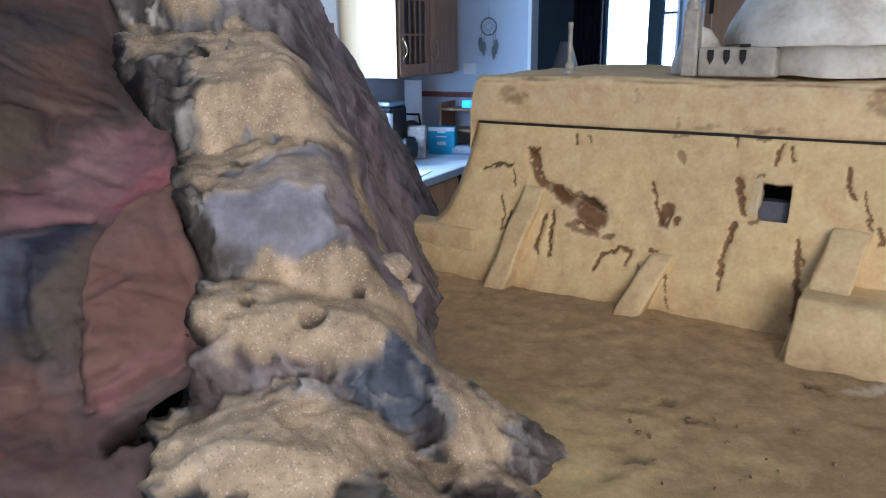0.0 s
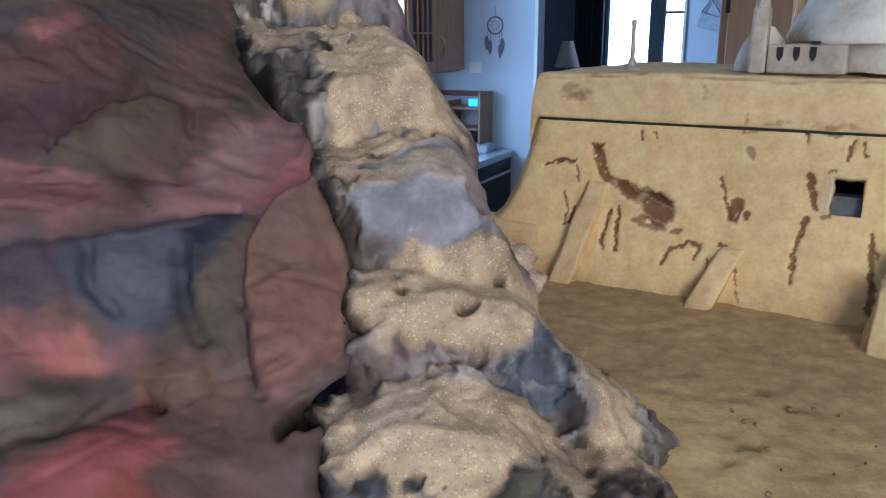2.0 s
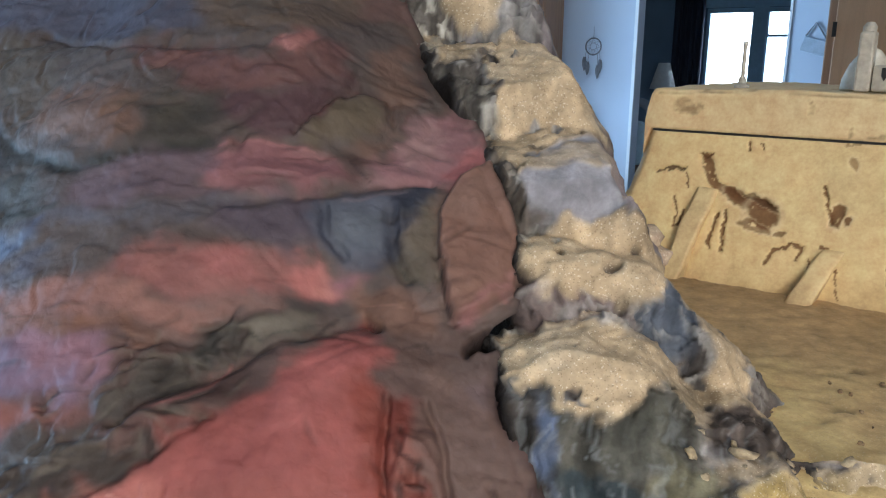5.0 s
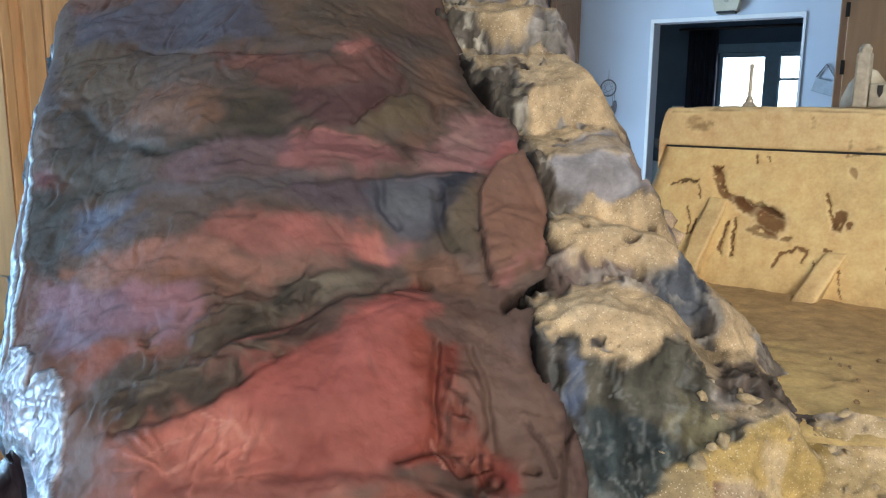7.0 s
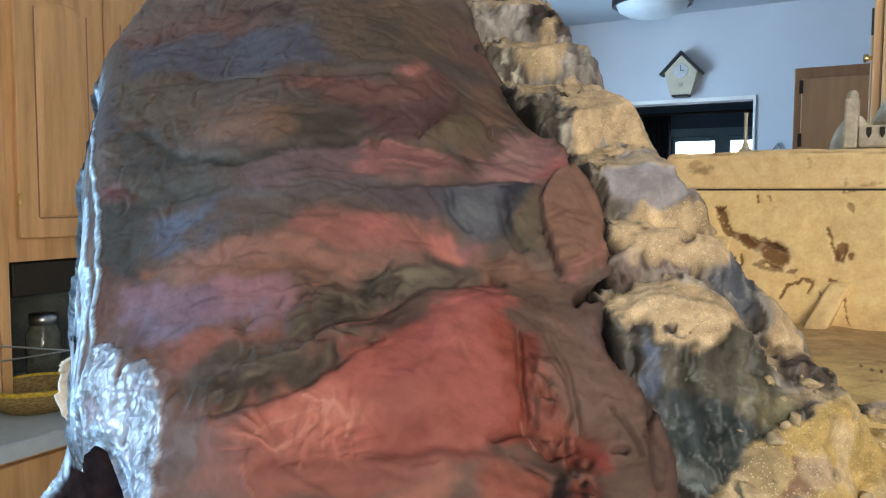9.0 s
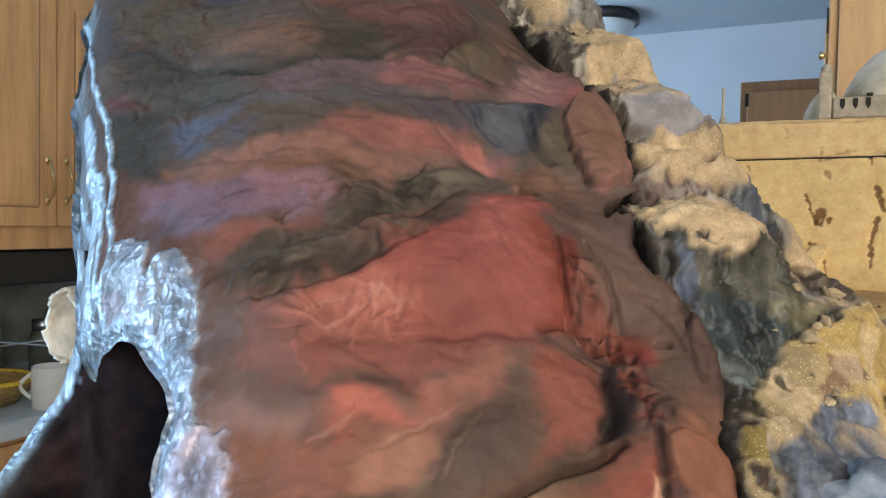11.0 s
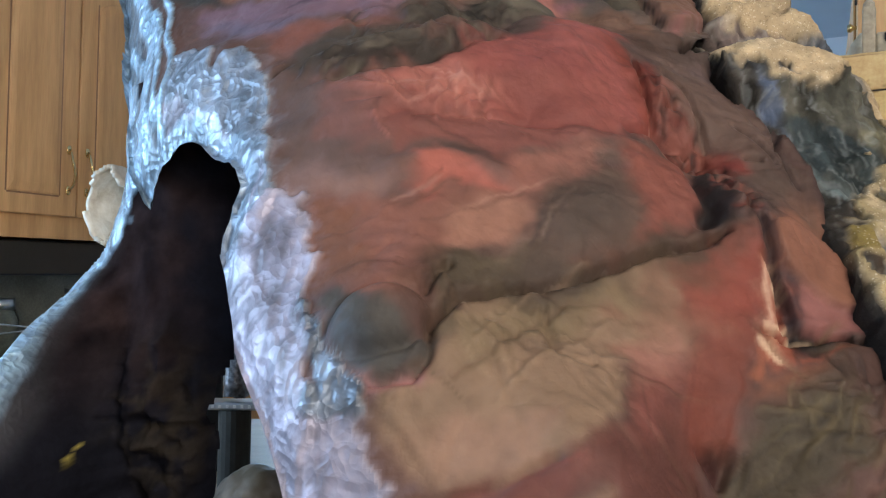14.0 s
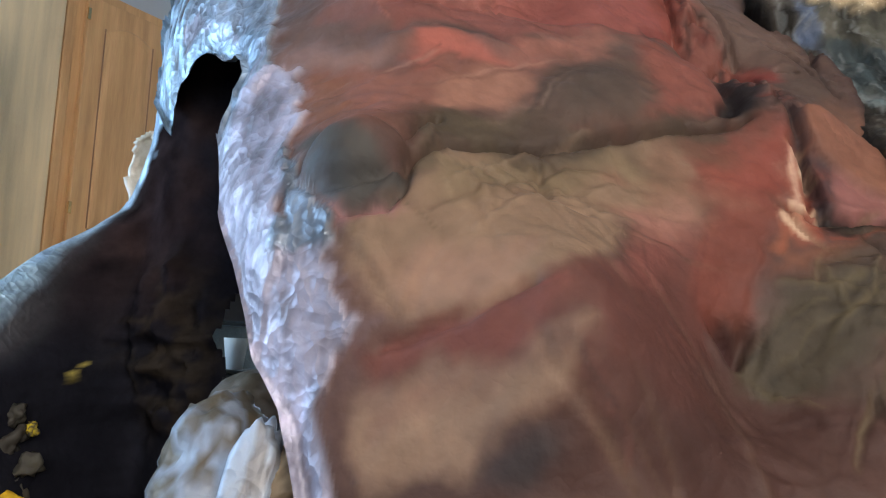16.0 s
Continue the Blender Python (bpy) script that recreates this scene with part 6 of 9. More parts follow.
for k, (x, z, r, c) in enumerate(((-0.567, 1.052, 0.005, (0.04, 0.037, 0.03)), (-0.570, 1.038, 0.007, (0.035, 0.03, 0.025)), (-0.560, 1.025, 0.007, (0.06, 0.055, 0.045)), (-0.573, 1.020, 0.008, (0.04, 0.035, 0.03)), (-0.563, 1.044, 0.004, (0.60, 0.45, 0.03)), (-0.572, 1.010, 0.011, (0.05, 0.04, 0.03)))):
    boulder("dry_tuft", pose(x + 0.008, 0.222 + 0.002 * k, z, 30 * k, 20, 50 * k), (r, r, 1.3 * r), 50 + k, c, (0.05, 0.045, 0.04), PAINTED, "", "", parent=mountain, lumps=0.5, detail=3)

# ---- the sand-covered rocks beside it ----
rocks = Relief(-0.30, 0.36, -0.32, 0.76, 0.0020, (0.150, 0.135, 0.130))
X, S = rocks.X, rocks.S
wx, ws = 0.016 * fbm(X * 14, S * 14, octaves=3, seed=101), 0.012 * fbm(X * 14, S * 14, octaves=3, seed=103)
sw = S + ws + 0.10 * (X + 0.09)
prof = knots(sw, (-0.32, -0.055), (-0.12, -0.045), (-0.06, -0.040), (0.0, -0.052), (0.066, -0.045), (0.122, -0.022), (0.135, -0.022), (0.170, -0.047), (0.196, -0.024), (0.206, -0.026), (0.226, -0.048), (0.262, -0.021), (0.276, -0.022), (0.335, -0.050), (0.362, -0.026), (0.385, -0.032), (0.43, -0.055), (0.455, -0.030), (0.50, -0.055), (0.54, -0.035), (0.60, -0.06), (0.64, -0.04), (0.76, -0.07))
edge = knots(S, (-0.32, 0.02), (-0.1, 0.0), (0.0, -0.01), (0.05, 0.0), (0.10, 0.030), (0.15, 0.022), (0.2, -0.014), (0.23, -0.035), (0.26, -0.058), (0.36, -0.088), (0.45, -0.118), (0.54, -0.150), (0.76, -0.215)) + 0.6 * wx
fall = np.maximum(0, X - edge)
steep = 0.9 + 2.6 * step(0.19, 0.26, S)
rocks.H = prof - 0.15 * np.maximum(0, X + 0.09) - np.minimum(60 * fall ** 2, steep * fall)
# the dark cleft between the rocks and the paper mountain
cleft = X - knots(S, (-0.32, -0.09), (-0.127, -0.102), (-0.025, -0.115), (0.06, -0.116), (0.135, -0.139), (0.158, -0.153), (0.175, -0.133), (0.225, -0.130), (0.298, -0.155), (0.332, -0.167), (0.384, -0.200), (0.457, -0.232), (0.76, -0.32))
rocks.H -= 0.030 * step(0.003 + 0.003 * fbm(S * 30, 0 * S, octaves=3, seed=105), -0.006, cleft)
rocks.H -= 0.10 * step(-0.006, -0.030, cleft)
rocks.H -= 0.8 * np.maximum(0, X - 0.044) * step(0.06, 0.10, S)
# a second sandy rib lower down beside the ledges
rib = np.exp(-((X - 0.012 - 0.35 * (0.19 - S)) / 0.026) ** 2) * step(0.08, 0.13, S) * step(0.26, 0.20, S)
rocks.H -= 0.040 * step(-0.050, 0.0, X) * step(0.06, 0.12, S) * step(0.29, 0.24, S)
rocks.H += 0.008 * rib
scree = -0.096 + 0.0035 * fbm(X * 32, S * 32, octaves=5, seed=107) - 0.014 * step(0.0, 0.05, X) - 0.03 * step(0.05, 0.3, X)
rocks.H = np.where(S < 0.112, np.maximum(rocks.H, scree - 0.25 * np.maximum(0, -S - 0.02)), rocks.H)
SAND, SANDPALE, SANDYELLOW = (0.45, 0.335, 0.205), (0.55, 0.43, 0.285), (0.46, 0.345, 0.185)
GREYLILAC, STONEBLUE, STONEDARK, STONEUMBER, STONEGREY = (0.27, 0.255, 0.265), (0.13, 0.155, 0.21), (0.060, 0.052, 0.045), (0.120, 0.098, 0.080), (0.066, 0.066, 0.058)
STONEVIOLET, STONEBROWN, STONESLATE, STONETEAL = (0.22, 0.175, 0.185), (0.135, 0.098, 0.090), (0.070, 0.082, 0.105), (0.065, 0.085, 0.090)
mixn = fbm(X * 26, S * 40, octaves=4, seed=121)
rocks.C += step(0.1, 0.6, mixn)[..., None] * (np.array((0.26, 0.24, 0.22)) - rocks.C)
rocks.C += step(-0.1, -0.5, mixn)[..., None] * (np.array((0.060, 0.050, 0.045)) - rocks.C)
crust = step(0.050, 0.026, cleft + 0.014 * fbm(X * 30, S * 30, octaves=3, seed=123)) * step(0.10, 0.17, S)
rocks.C += (0.85 * crust)[..., None] * (np.array((0.095, 0.082, 0.068)) - rocks.C)
speck = crust * step(0.15, 0.5, fbm(X * 120, S * 120, octaves=3, seed=124))
rocks.C += (0.85 * speck)[..., None] * (np.array((0.40, 0.37, 0.31)) - rocks.C)
sandmask, smooth = np.zeros_like(X), np.zeros_like(X)
sandtone = np.zeros_like(rocks.C) + np.array(SAND)


def stone(points, colour):
    w = rocks.inside(points, 0.004, 0.8)
    rocks.C += (0.9 * w)[..., None] * (np.array(colour) - rocks.C)


def plate(points, colour):
    global smooth
    w = rocks.inside(points, 0.002, 0.35)
    smooth = np.maximum(smooth, w)
    rocks.H += 0.003 * w
    rocks.C += w[..., None] * (np.array(colour) - rocks.C)


def bare(points, colour):
    global sandmask
    w = rocks.inside(points, 0.004, 0.9)
    sandmask = sandmask * (1 - w)
    rocks.C += (0.9 * w)[..., None] * (np.array(colour) - rocks.C)


def pad(points, colour):
    global sandmask, sandtone
    w = rocks.inside(points, 0.0035, 0.8)
    sandmask = np.maximum(sandmask, w)
    sandtone = sandtone + w[..., None] * (np.array(colour) - sandtone)


pad([(-0.194, 0.505), (-0.153, 0.532), (-0.143, 0.467), (-0.159, 0.439), (-0.182, 0.460), (-0.196, 0.478)], SAND)
pad([(-0.162, 0.428), (-0.140, 0.437), (-0.093, 0.407), (-0.066, 0.372), (-0.066, 0.350), (-0.094, 0.327), (-0.120, 0.313), (-0.150, 0.310), (-0.144, 0.364), (-0.157, 0.392)], SAND)
pad([(-0.067, 0.344), (-0.050, 0.332), (-0.038, 0.305), (-0.052, 0.303), (-0.067, 0.315)], SAND)
pad([(-0.129, 0.217), (-0.112, 0.229), (-0.080, 0.249), (-0.055, 0.251), (-0.018, 0.244), (-0.009, 0.218), (-0.032, 0.204), (-0.052, 0.185), (-0.075, 0.186), (-0.097, 0.195), (-0.125, 0.199)], SAND)
pad([(-0.142, 0.139), (-0.126, 0.158), (-0.097, 0.170), (-0.060, 0.171), (-0.022, 0.166), (-0.009, 0.144), (-0.017, 0.121), (-0.065, 0.102), (-0.085, 0.109), (-0.112, 0.115), (-0.137, 0.122)], SAND)
pad([(-0.009, 0.222), (0.015, 0.227), (0.029, 0.201), (0.035, 0.175), (0.062, 0.148), (0.053, 0.147), (0.034, 0.154), (0.015, 0.141), (0.002, 0.159), (-0.002, 0.192)], SAND)
pad([(-0.084, 0.005), (-0.038, 0.039), (0.023, 0.083), (0.064, 0.103), (0.021, 0.014), (-0.046, -0.011), (-0.085, -0.040), (-0.097, -0.021)], SANDYELLOW)
pad([(-0.130, -0.055), (-0.106, -0.047), (-0.096, -0.069), (-0.108, -0.091), (-0.135, -0.096)], SANDYELLOW)
plate([(-0.124, 0.297), (-0.095, 0.324), (-0.072, 0.333), (-0.059, 0.303), (-0.057, 0.252), (-0.080, 0.244), (-0.100, 0.244), (-0.116, 0.241), (-0.127, 0.270)], GREYLILAC)
stone([(-0.072, 0.333), (-0.052, 0.309), (-0.033, 0.285), (-0.042, 0.255), (-0.058, 0.255), (-0.067, 0.295)], STONEVIOLET)
stone([(-0.201, 0.407), (-0.172, 0.437), (-0.161, 0.384), (-0.158, 0.336), (-0.164, 0.294), (-0.182, 0.317)], STONEDARK)
stone([(-0.153, 0.303), (-0.125, 0.304), (-0.127, 0.267), (-0.116, 0.249), (-0.096, 0.244), (-0.129, 0.230), (-0.143, 0.242), (-0.152, 0.266)], STONEUMBER)
stone([(-0.131, 0.199), (-0.097, 0.198), (-0.074, 0.188), (-0.051, 0.187), (-0.047, 0.179), (-0.097, 0.173), (-0.130, 0.172)], STONEBROWN)
stone([(-0.048, 0.187), (-0.021, 0.208), (-0.007, 0.194), (-0.010, 0.172), (-0.040, 0.168)], STONESLATE)
stone([(-0.010, 0.173), (-0.002, 0.158), (0.003, 0.138), (-0.011, 0.124), (-0.015, 0.138)], STONEDARK)
stone([(-0.130, 0.113), (-0.082, 0.117), (-0.023, 0.127), (-0.012, 0.088), (-0.024, 0.047), (-0.094, 0.006), (-0.107, 0.023), (-0.119, 0.061)], STONEGREY)
stone([(-0.128, 0.109), (-0.108, 0.106), (-0.095, 0.041), (-0.104, 0.027), (-0.119, 0.061)], STONEBLUE)
stone([(-0.106, 0.027), (-0.060, 0.032), (-0.045, 0.023), (-0.094, -0.002)], STONETEAL)
stone([(0.002, 0.131), (0.046, 0.160), (0.063, 0.138), (0.056, 0.104), (0.036, 0.107), (0.002, 0.111)], STONEBROWN)
stone([(-0.008, 0.160), (0.003, 0.143), (0.001, 0.111), (-0.010, 0.113)], STONEDARK)
stone([(-0.003, 0.088), (0.024, 0.104), (0.032, 0.094), (-0.001, 0.060), (-0.019, 0.055)], STONEUMBER)
stone([(-0.123, 0.033), (-0.103, 0.049), (-0.088, 0.006), (-0.104, -0.019), (-0.120, -0.011)], STONETEAL)
stone([(-0.085, -0.049), (-0.053, -0.018), (0.021, 0.014), (-0.029, -0.076), (-0.090, -0.088)], STONEBLUE)
stone([(-0.124, -0.024), (-0.102, -0.022), (-0.121, -0.050), (-0.132, -0.044)], STONEDARK)
bare([(-0.015, 0.145), (0.011, 0.136), (0.032, 0.155), (0.039, 0.164), (0.063, 0.146), (0.062, 0.117), (-0.021, 0.113)], STONEUMBER)
bare([(0.020, 0.139), (0.055, 0.147), (0.064, 0.136), (0.057, 0.106), (0.025, 0.106), (0.012, 0.122)], STONEUMBER)

pad([(0.06, 0.11), (0.36, 0.12), (0.36, -0.10), (0.03, -0.06), (0.0, 0.02)], SANDYELLOW)


def patch(points, colour, sandy, soft):
    """Paint over the foot of the rocks: bare stone, a gap's shade, or sand of its own colour."""
    global sandmask, sandtone
    w = rocks.inside(points, 1.5 * soft, 0.9)
    if sandy:
        sandmask = np.maximum(sandmask, w)
        sandtone = sandtone + w[..., None] * (np.array(colour) - sandtone)
    else:
        sandmask = sandmask * (1 - w)
        rocks.C += (0.92 * w)[..., None] * (np.array(colour) - rocks.C)


patch([(-0.131, 0.126), (-0.115, 0.108), (-0.100, 0.076), (-0.095, 0.038), (-0.090, 0.012), (-0.104, 0.012), (-0.116, 0.053), (-0.130, 0.095)], tone(64, 58, 50), 0, 0.0020)
patch([(-0.123, 0.122), (-0.099, 0.112), (-0.059, 0.111), (-0.002, 0.156), (-0.004, 0.104), (0.002, 0.070), (-0.033, 0.046), (-0.070, 0.018), (-0.095, 0.038), (-0.108, 0.080)], tone(92, 88, 78), 0, 0.0020)
patch([(-0.119, 0.115), (-0.103, 0.112), (-0.088, 0.083), (-0.086, 0.054), (-0.097, 0.062), (-0.111, 0.094)], tone(104, 110, 124), 0, 0.0020)
patch([(-0.084, 0.070), (-0.053, 0.073), (-0.038, 0.059), (-0.065, 0.023), (-0.088, 0.021), (-0.094, 0.046)], tone(66, 76, 80), 0, 0.0020)
patch([(-0.068, 0.105), (-0.026, 0.123), (-0.020, 0.097), (-0.049, 0.073), (-0.068, 0.082)], tone(98, 96, 86), 0, 0.0020)
patch([(-0.127, 0.114), (-0.112, 0.114), (-0.094, 0.069), (-0.093, 0.029), (-0.104, 0.011), (-0.108, 0.055)], tone(70, 62, 54), 0, 0.0020)
patch([(-0.108, 0.110), (-0.094, 0.105), (-0.090, 0.079), (-0.095, 0.065), (-0.105, 0.079)], tone(112, 124, 150), 0, 0.0020)
patch([(-0.065, 0.059), (-0.044, 0.051), (-0.032, 0.034), (-0.053, 0.033), (-0.076, 0.021), (-0.089, 0.028)], tone(64, 72, 72), 0, 0.0020)
patch([(-0.030, 0.093), (-0.007, 0.084), (-0.002, 0.063), (-0.020, 0.044), (-0.037, 0.049), (-0.043, 0.066)], tone(128, 122, 98), 0, 0.0036)
patch([(-0.023, 0.048), (0.010, 0.067), (-0.010, 0.005), (-0.036, -0.001), (-0.035, 0.024)], tone(212, 180, 116), 1, 0.0032)
patch([(-0.059, 0.027), (-0.018, 0.049), (0.091, 0.116), (0.052, 0.020), (-0.007, 0.003), (-0.044, -0.011), (-0.063, -0.009)], tone(212, 182, 118), 1, 0.0032)
patch([(-0.020, 0.028), (0.010, 0.039), (0.011, 0.024), (-0.024, 0.004), (-0.029, 0.011)], tone(158, 128, 104), 1, 0.0016)
patch([(-0.073, 0.017), (-0.051, 0.031), (-0.029, 0.032), (-0.025, 0.017), (-0.048, -0.009), (-0.074, -0.036), (-0.083, -0.035), (-0.083, -0.015)], tone(192, 170, 130), 1, 0.0016)
# shade of the gap beside the sand clumps, painted dark
patch([(-0.100, 0.013), (-0.078, 0.006), (-0.084, -0.020), (-0.104, -0.028), (-0.105, -0.011)], tone(44, 36, 30), 0, 0.0016)
patch([(-0.107, -0.030), (-0.090, -0.024), (-0.090, -0.042), (-0.096, -0.072), (-0.103, -0.076), (-0.107, -0.069), (-0.107, -0.050)], tone(164, 142, 84), 1, 0.0016)
patch([(-0.103, -0.055), (-0.093, -0.051), (-0.097, -0.066), (-0.105, -0.067)], tone(62, 46, 32), 0, 0.0012)
patch([(-0.107, -0.089), (-0.105, -0.076), (-0.087, -0.072), (-0.076, -0.087), (-0.073, -0.097)], tone(84, 82, 76), 0, 0.0020)
patch([(-0.108, -0.089), (-0.107, -0.079), (-0.103, -0.085), (-0.105, -0.095)], tone(22, 18, 18), 0, 0.0016)
patch([(-0.084, -0.055), (-0.064, -0.029), (-0.032, -0.001), (-0.010, 0.011), (-0.053, -0.085), (-0.066, -0.080), (-0.074, -0.064)], tone(96, 106, 126), 0, 0.0020)
# thin drifts of sand on whatever else lies flat
up = np.gradient(rocks.H, axis=0) / np.gradient(S, axis=0)
slopeside = step(0.004, 0.020, fall) * step(0.21, 0.25, S)
rocks.C += (0.75 * slopeside * (1 - sandmask))[..., None] * (np.array(STONEVIOLET) * (1 + 0.25 * fbm(X * 40, S * 25, octaves=3, seed=129))[..., None] - rocks.C)
drift = (1 - 0.9 * slopeside) * step(-0.25, -0.6, up + 0.25 * fbm(X * 40, S * 40, octaves=4, seed=131)) * step(0.008, 0.016, cleft)
sandmask = np.maximum(sandmask, 0.7 * drift)
# foot of the crag: dark umber stone with its shadows painted in
footing = step(-0.012, 0.002, X) * step(0.150, 0.138, S + 0.3 * np.maximum(0, 0.03 - X) - 0.05 * step(0.03, 0.055, X)) * step(0.088, 0.104, S) * step(0.085, 0.065, X) * step(-0.5, -0.1, fbm(X * 70, S * 70, octaves=3, seed=143))
sandmask *= 1 - footing
rocks.C += (0.85 * footing)[..., None] * (np.array((0.075, 0.058, 0.050)) - rocks.C)
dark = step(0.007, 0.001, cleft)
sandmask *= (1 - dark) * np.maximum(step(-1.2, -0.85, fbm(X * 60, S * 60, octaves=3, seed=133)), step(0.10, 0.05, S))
rocks.grain = sandmask
calm = np.maximum(np.maximum(0.85 * sandmask, smooth), 0.6 * slopeside)
qx, qs = X + 0.012 * fbm(X * 30, S * 30, octaves=2, seed=115), S + 0.012 * fbm(X * 30 + 5, S * 30, octaves=2, seed=117)
cliff = step(0.125, 0.10, S) * step(0.02, -0.005, X)
rocks.H += (1 - calm) * (1 - 0.72 * cliff) * (0.0036 + 0.0020 * step(0.09, 0.13, S)) * (0.7 * facets(qx * 150, qs * 90, 118) + 0.5 * ridged(qx * 38, qs * 48, 5, seed=109) + 0.9 * facets(qx * 48, qs * 52, 110) + 0.5 * facets(qx * 110, qs * 120, 112)) + (1 - 0.75 * calm) * 0.0026 * fbm(X * 90, S * 90, octaves=3, seed=113)
rocks.H += (1 - sandmask) * (1 - smooth) * crust * (0.0045 * facets(qx * 95, qs * 95, 119) + 0.003 * facets(qx * 190, qs * 190, 120))
rocks.H += sandmask * (0.0040 + 0.0010 * fbm(X * 34, S * 34, octaves=3, seed=114) + 0.0010 * fbm(X * 220, S * 220, octaves=2, seed=116))
for x, s, r in ((-0.067, 0.207, 0.005), (-0.060, 0.186, 0.006), (-0.045, 0.232, 0.004), (-0.052, 0.305, 0.005), (-0.100, 0.218, 0.003)):
    w = rocks.near(x, s, r, r, 20, 0.4, 0.3)
    rocks.H -= 0.010 * w
    sandtone = sandtone + (0.85 * w)[..., None] * (np.array(STONEUMBER) - sandtone)
# streaks run down the cliffs; shade is painted into the crevices, ridges are pale
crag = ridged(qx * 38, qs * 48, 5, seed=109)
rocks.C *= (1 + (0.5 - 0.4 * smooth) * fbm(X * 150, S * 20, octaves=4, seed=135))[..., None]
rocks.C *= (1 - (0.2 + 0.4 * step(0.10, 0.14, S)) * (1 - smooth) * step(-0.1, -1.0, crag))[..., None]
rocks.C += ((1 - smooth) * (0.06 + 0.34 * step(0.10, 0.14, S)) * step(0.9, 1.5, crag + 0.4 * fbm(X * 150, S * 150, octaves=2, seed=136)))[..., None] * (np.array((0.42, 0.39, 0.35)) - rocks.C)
strand = step(0.75, 1.15, ridged(X * 190 + 2 * fbm(X * 30, S * 30, octaves=2, seed=149), S * 26, 3, seed=151)) * step(0.13, 0.11, S) * (1 - smooth)
rocks.C += (0.30 * strand)[..., None] * (np.array((0.26, 0.27, 0.27)) - rocks.C)
# shade of the cleft, painted nearly black along the rocks' side
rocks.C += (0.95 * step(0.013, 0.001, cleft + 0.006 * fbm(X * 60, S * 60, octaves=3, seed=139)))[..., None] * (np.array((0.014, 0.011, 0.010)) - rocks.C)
sandtone = sandtone * (1 + 0.16 * fbm(X * 24, S * 24, octaves=4, seed=137))[..., None]
sandtone = sandtone + (0.6 * step(0.1, 0.7, fbm(X * 34, S * 34, octaves=3, seed=139)))[..., None] * (np.array(SANDPALE) - sandtone)
rocks.C += sandmask[..., None] * (sandtone - rocks.C)
rocks.C *= (0.88 + 0.16 * fbm(X * 110, S * 110, octaves=3, seed=141))[..., None]
P = slope(X, S, rocks.H)
formation = thing("rock_formation", pose(0, 0, 0), "grey craggy rocks with sand glued on their ledges", "model rocks")


def craggy(x, s, h):
    side = 0.005 * fbm(s * 22, h * 22, x * 10, octaves=4, seed=145) + 0.0012 * ridged(s * 60, h * 60, 3, seed=147)
    return slope(x + side, s, h)


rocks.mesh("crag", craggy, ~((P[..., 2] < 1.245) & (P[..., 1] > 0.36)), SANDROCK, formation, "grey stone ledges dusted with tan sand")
random.seed(5)
for i in range(64):
    x, s_ = random.uniform(-0.055, 0.16), random.uniform(0.0, 0.115)
    r = random.choice((0.002, 0.003, 0.004, 0.006, 0.009)) * random.uniform(0.8, 1.2)
    row, col = int((s_ + 0.32) / 0.0020), int((x + 0.30) / 0.0020)
    q = slope(np.array(x), np.array(s_), rocks.H[row, col] + 0.15 * r)
    pale = random.random()
    boulder("flake" if i % 2 else "rubble", pose(*q, 40 + random.uniform(-25, 25), random.uniform(-25, 25), random.uniform(0, 180)), (r, r * 0.75, r * random.uniform(0.3, 0.6)), 30 + i, (0.36 + 0.16 * pale, 0.28 + 0.14 * pale, 0.16 + 0.12 * pale), (0.30, 0.23, 0.15), SANDROCK, "", "", grain=0.5, parent=formation, detail=2, lumps=0.45)
# the blue-grey stone by the scree
boulder("boulder", pose(-0.028, 0.185, 1.175, 10, 20, 30), (0.034, 0.036, 0.034), 77, (0.13, 0.15, 0.19), (0.26, 0.29, 0.34), SANDROCK, "", "", parent=formation, lumps=0.25)
for x, y, z, r in ((-0.030, 0.452, 1.398, 0.013), (-0.020, 0.447, 1.385, 0.010), (-0.040, 0.455, 1.390, 0.009)):
    boulder("pebble", pose(x, y, z, 0, 0, 30), (r, r, r * 0.75), int(r * 5000), (0.44, 0.33, 0.22), (0.36, 0.26, 0.18), SANDROCK, "", "", grain=0.8, parent=formation, detail=3)

# ---- the desert floor of the model ----
desert = Relief(-0.14, 0.95, 0.335, 1.15, 0.004, (0.43, 0.300, 0.162))
X, Y = desert.X, desert.S
desert.H = 1.268 + 0.0009 * fbm(X * 20, Y * 20, octaves=4, seed=151) + 0.0009 * fbm(X * 80, Y * 80, octaves=2, seed=153) - 0.35 * np.maximum(0, 0.372 + 0.01 * fbm(X * 18, Y * 18, octaves=2, seed=155) - Y)
desert.C *= (1 + 0.16 * fbm(X * 9, Y * 9, octaves=4, seed=157))[..., None]
desert.grain[:] = 0.40
for x, y, rx, ry in ((0.136, 0.516, 0.010, 0.005), (0.125, 0.449, 0.005, 0.009), (0.118, 0.465, 0.006, 0.006), (0.290, 0.549, 0.006, 0.005), (0.165, 0.535, 0.008, 0.006), (0.105, 0.43, 0.006, 0.007), (0.19, 0.50, 0.007, 0.004)):
    desert.dab(x, y, rx, ry, 0, (0.10, 0.065, 0.04), 0.75)
    desert.H -= 0.003 * desert.near(x, y, rx, ry, 0, 0.6)
desert.dab(0.332, 0.544, 0.020, 0.008, 0, (0.62, 0.56, 0.45), 0.9)
near = step(0.24, 0.08, X + 0.05 * fbm(X * 14, Y * 14, octaves=3, seed=159)) * step(0.62, 0.44, Y + 0.04 * fbm(X * 14, Y * 14 + 4, octaves=3, seed=160))
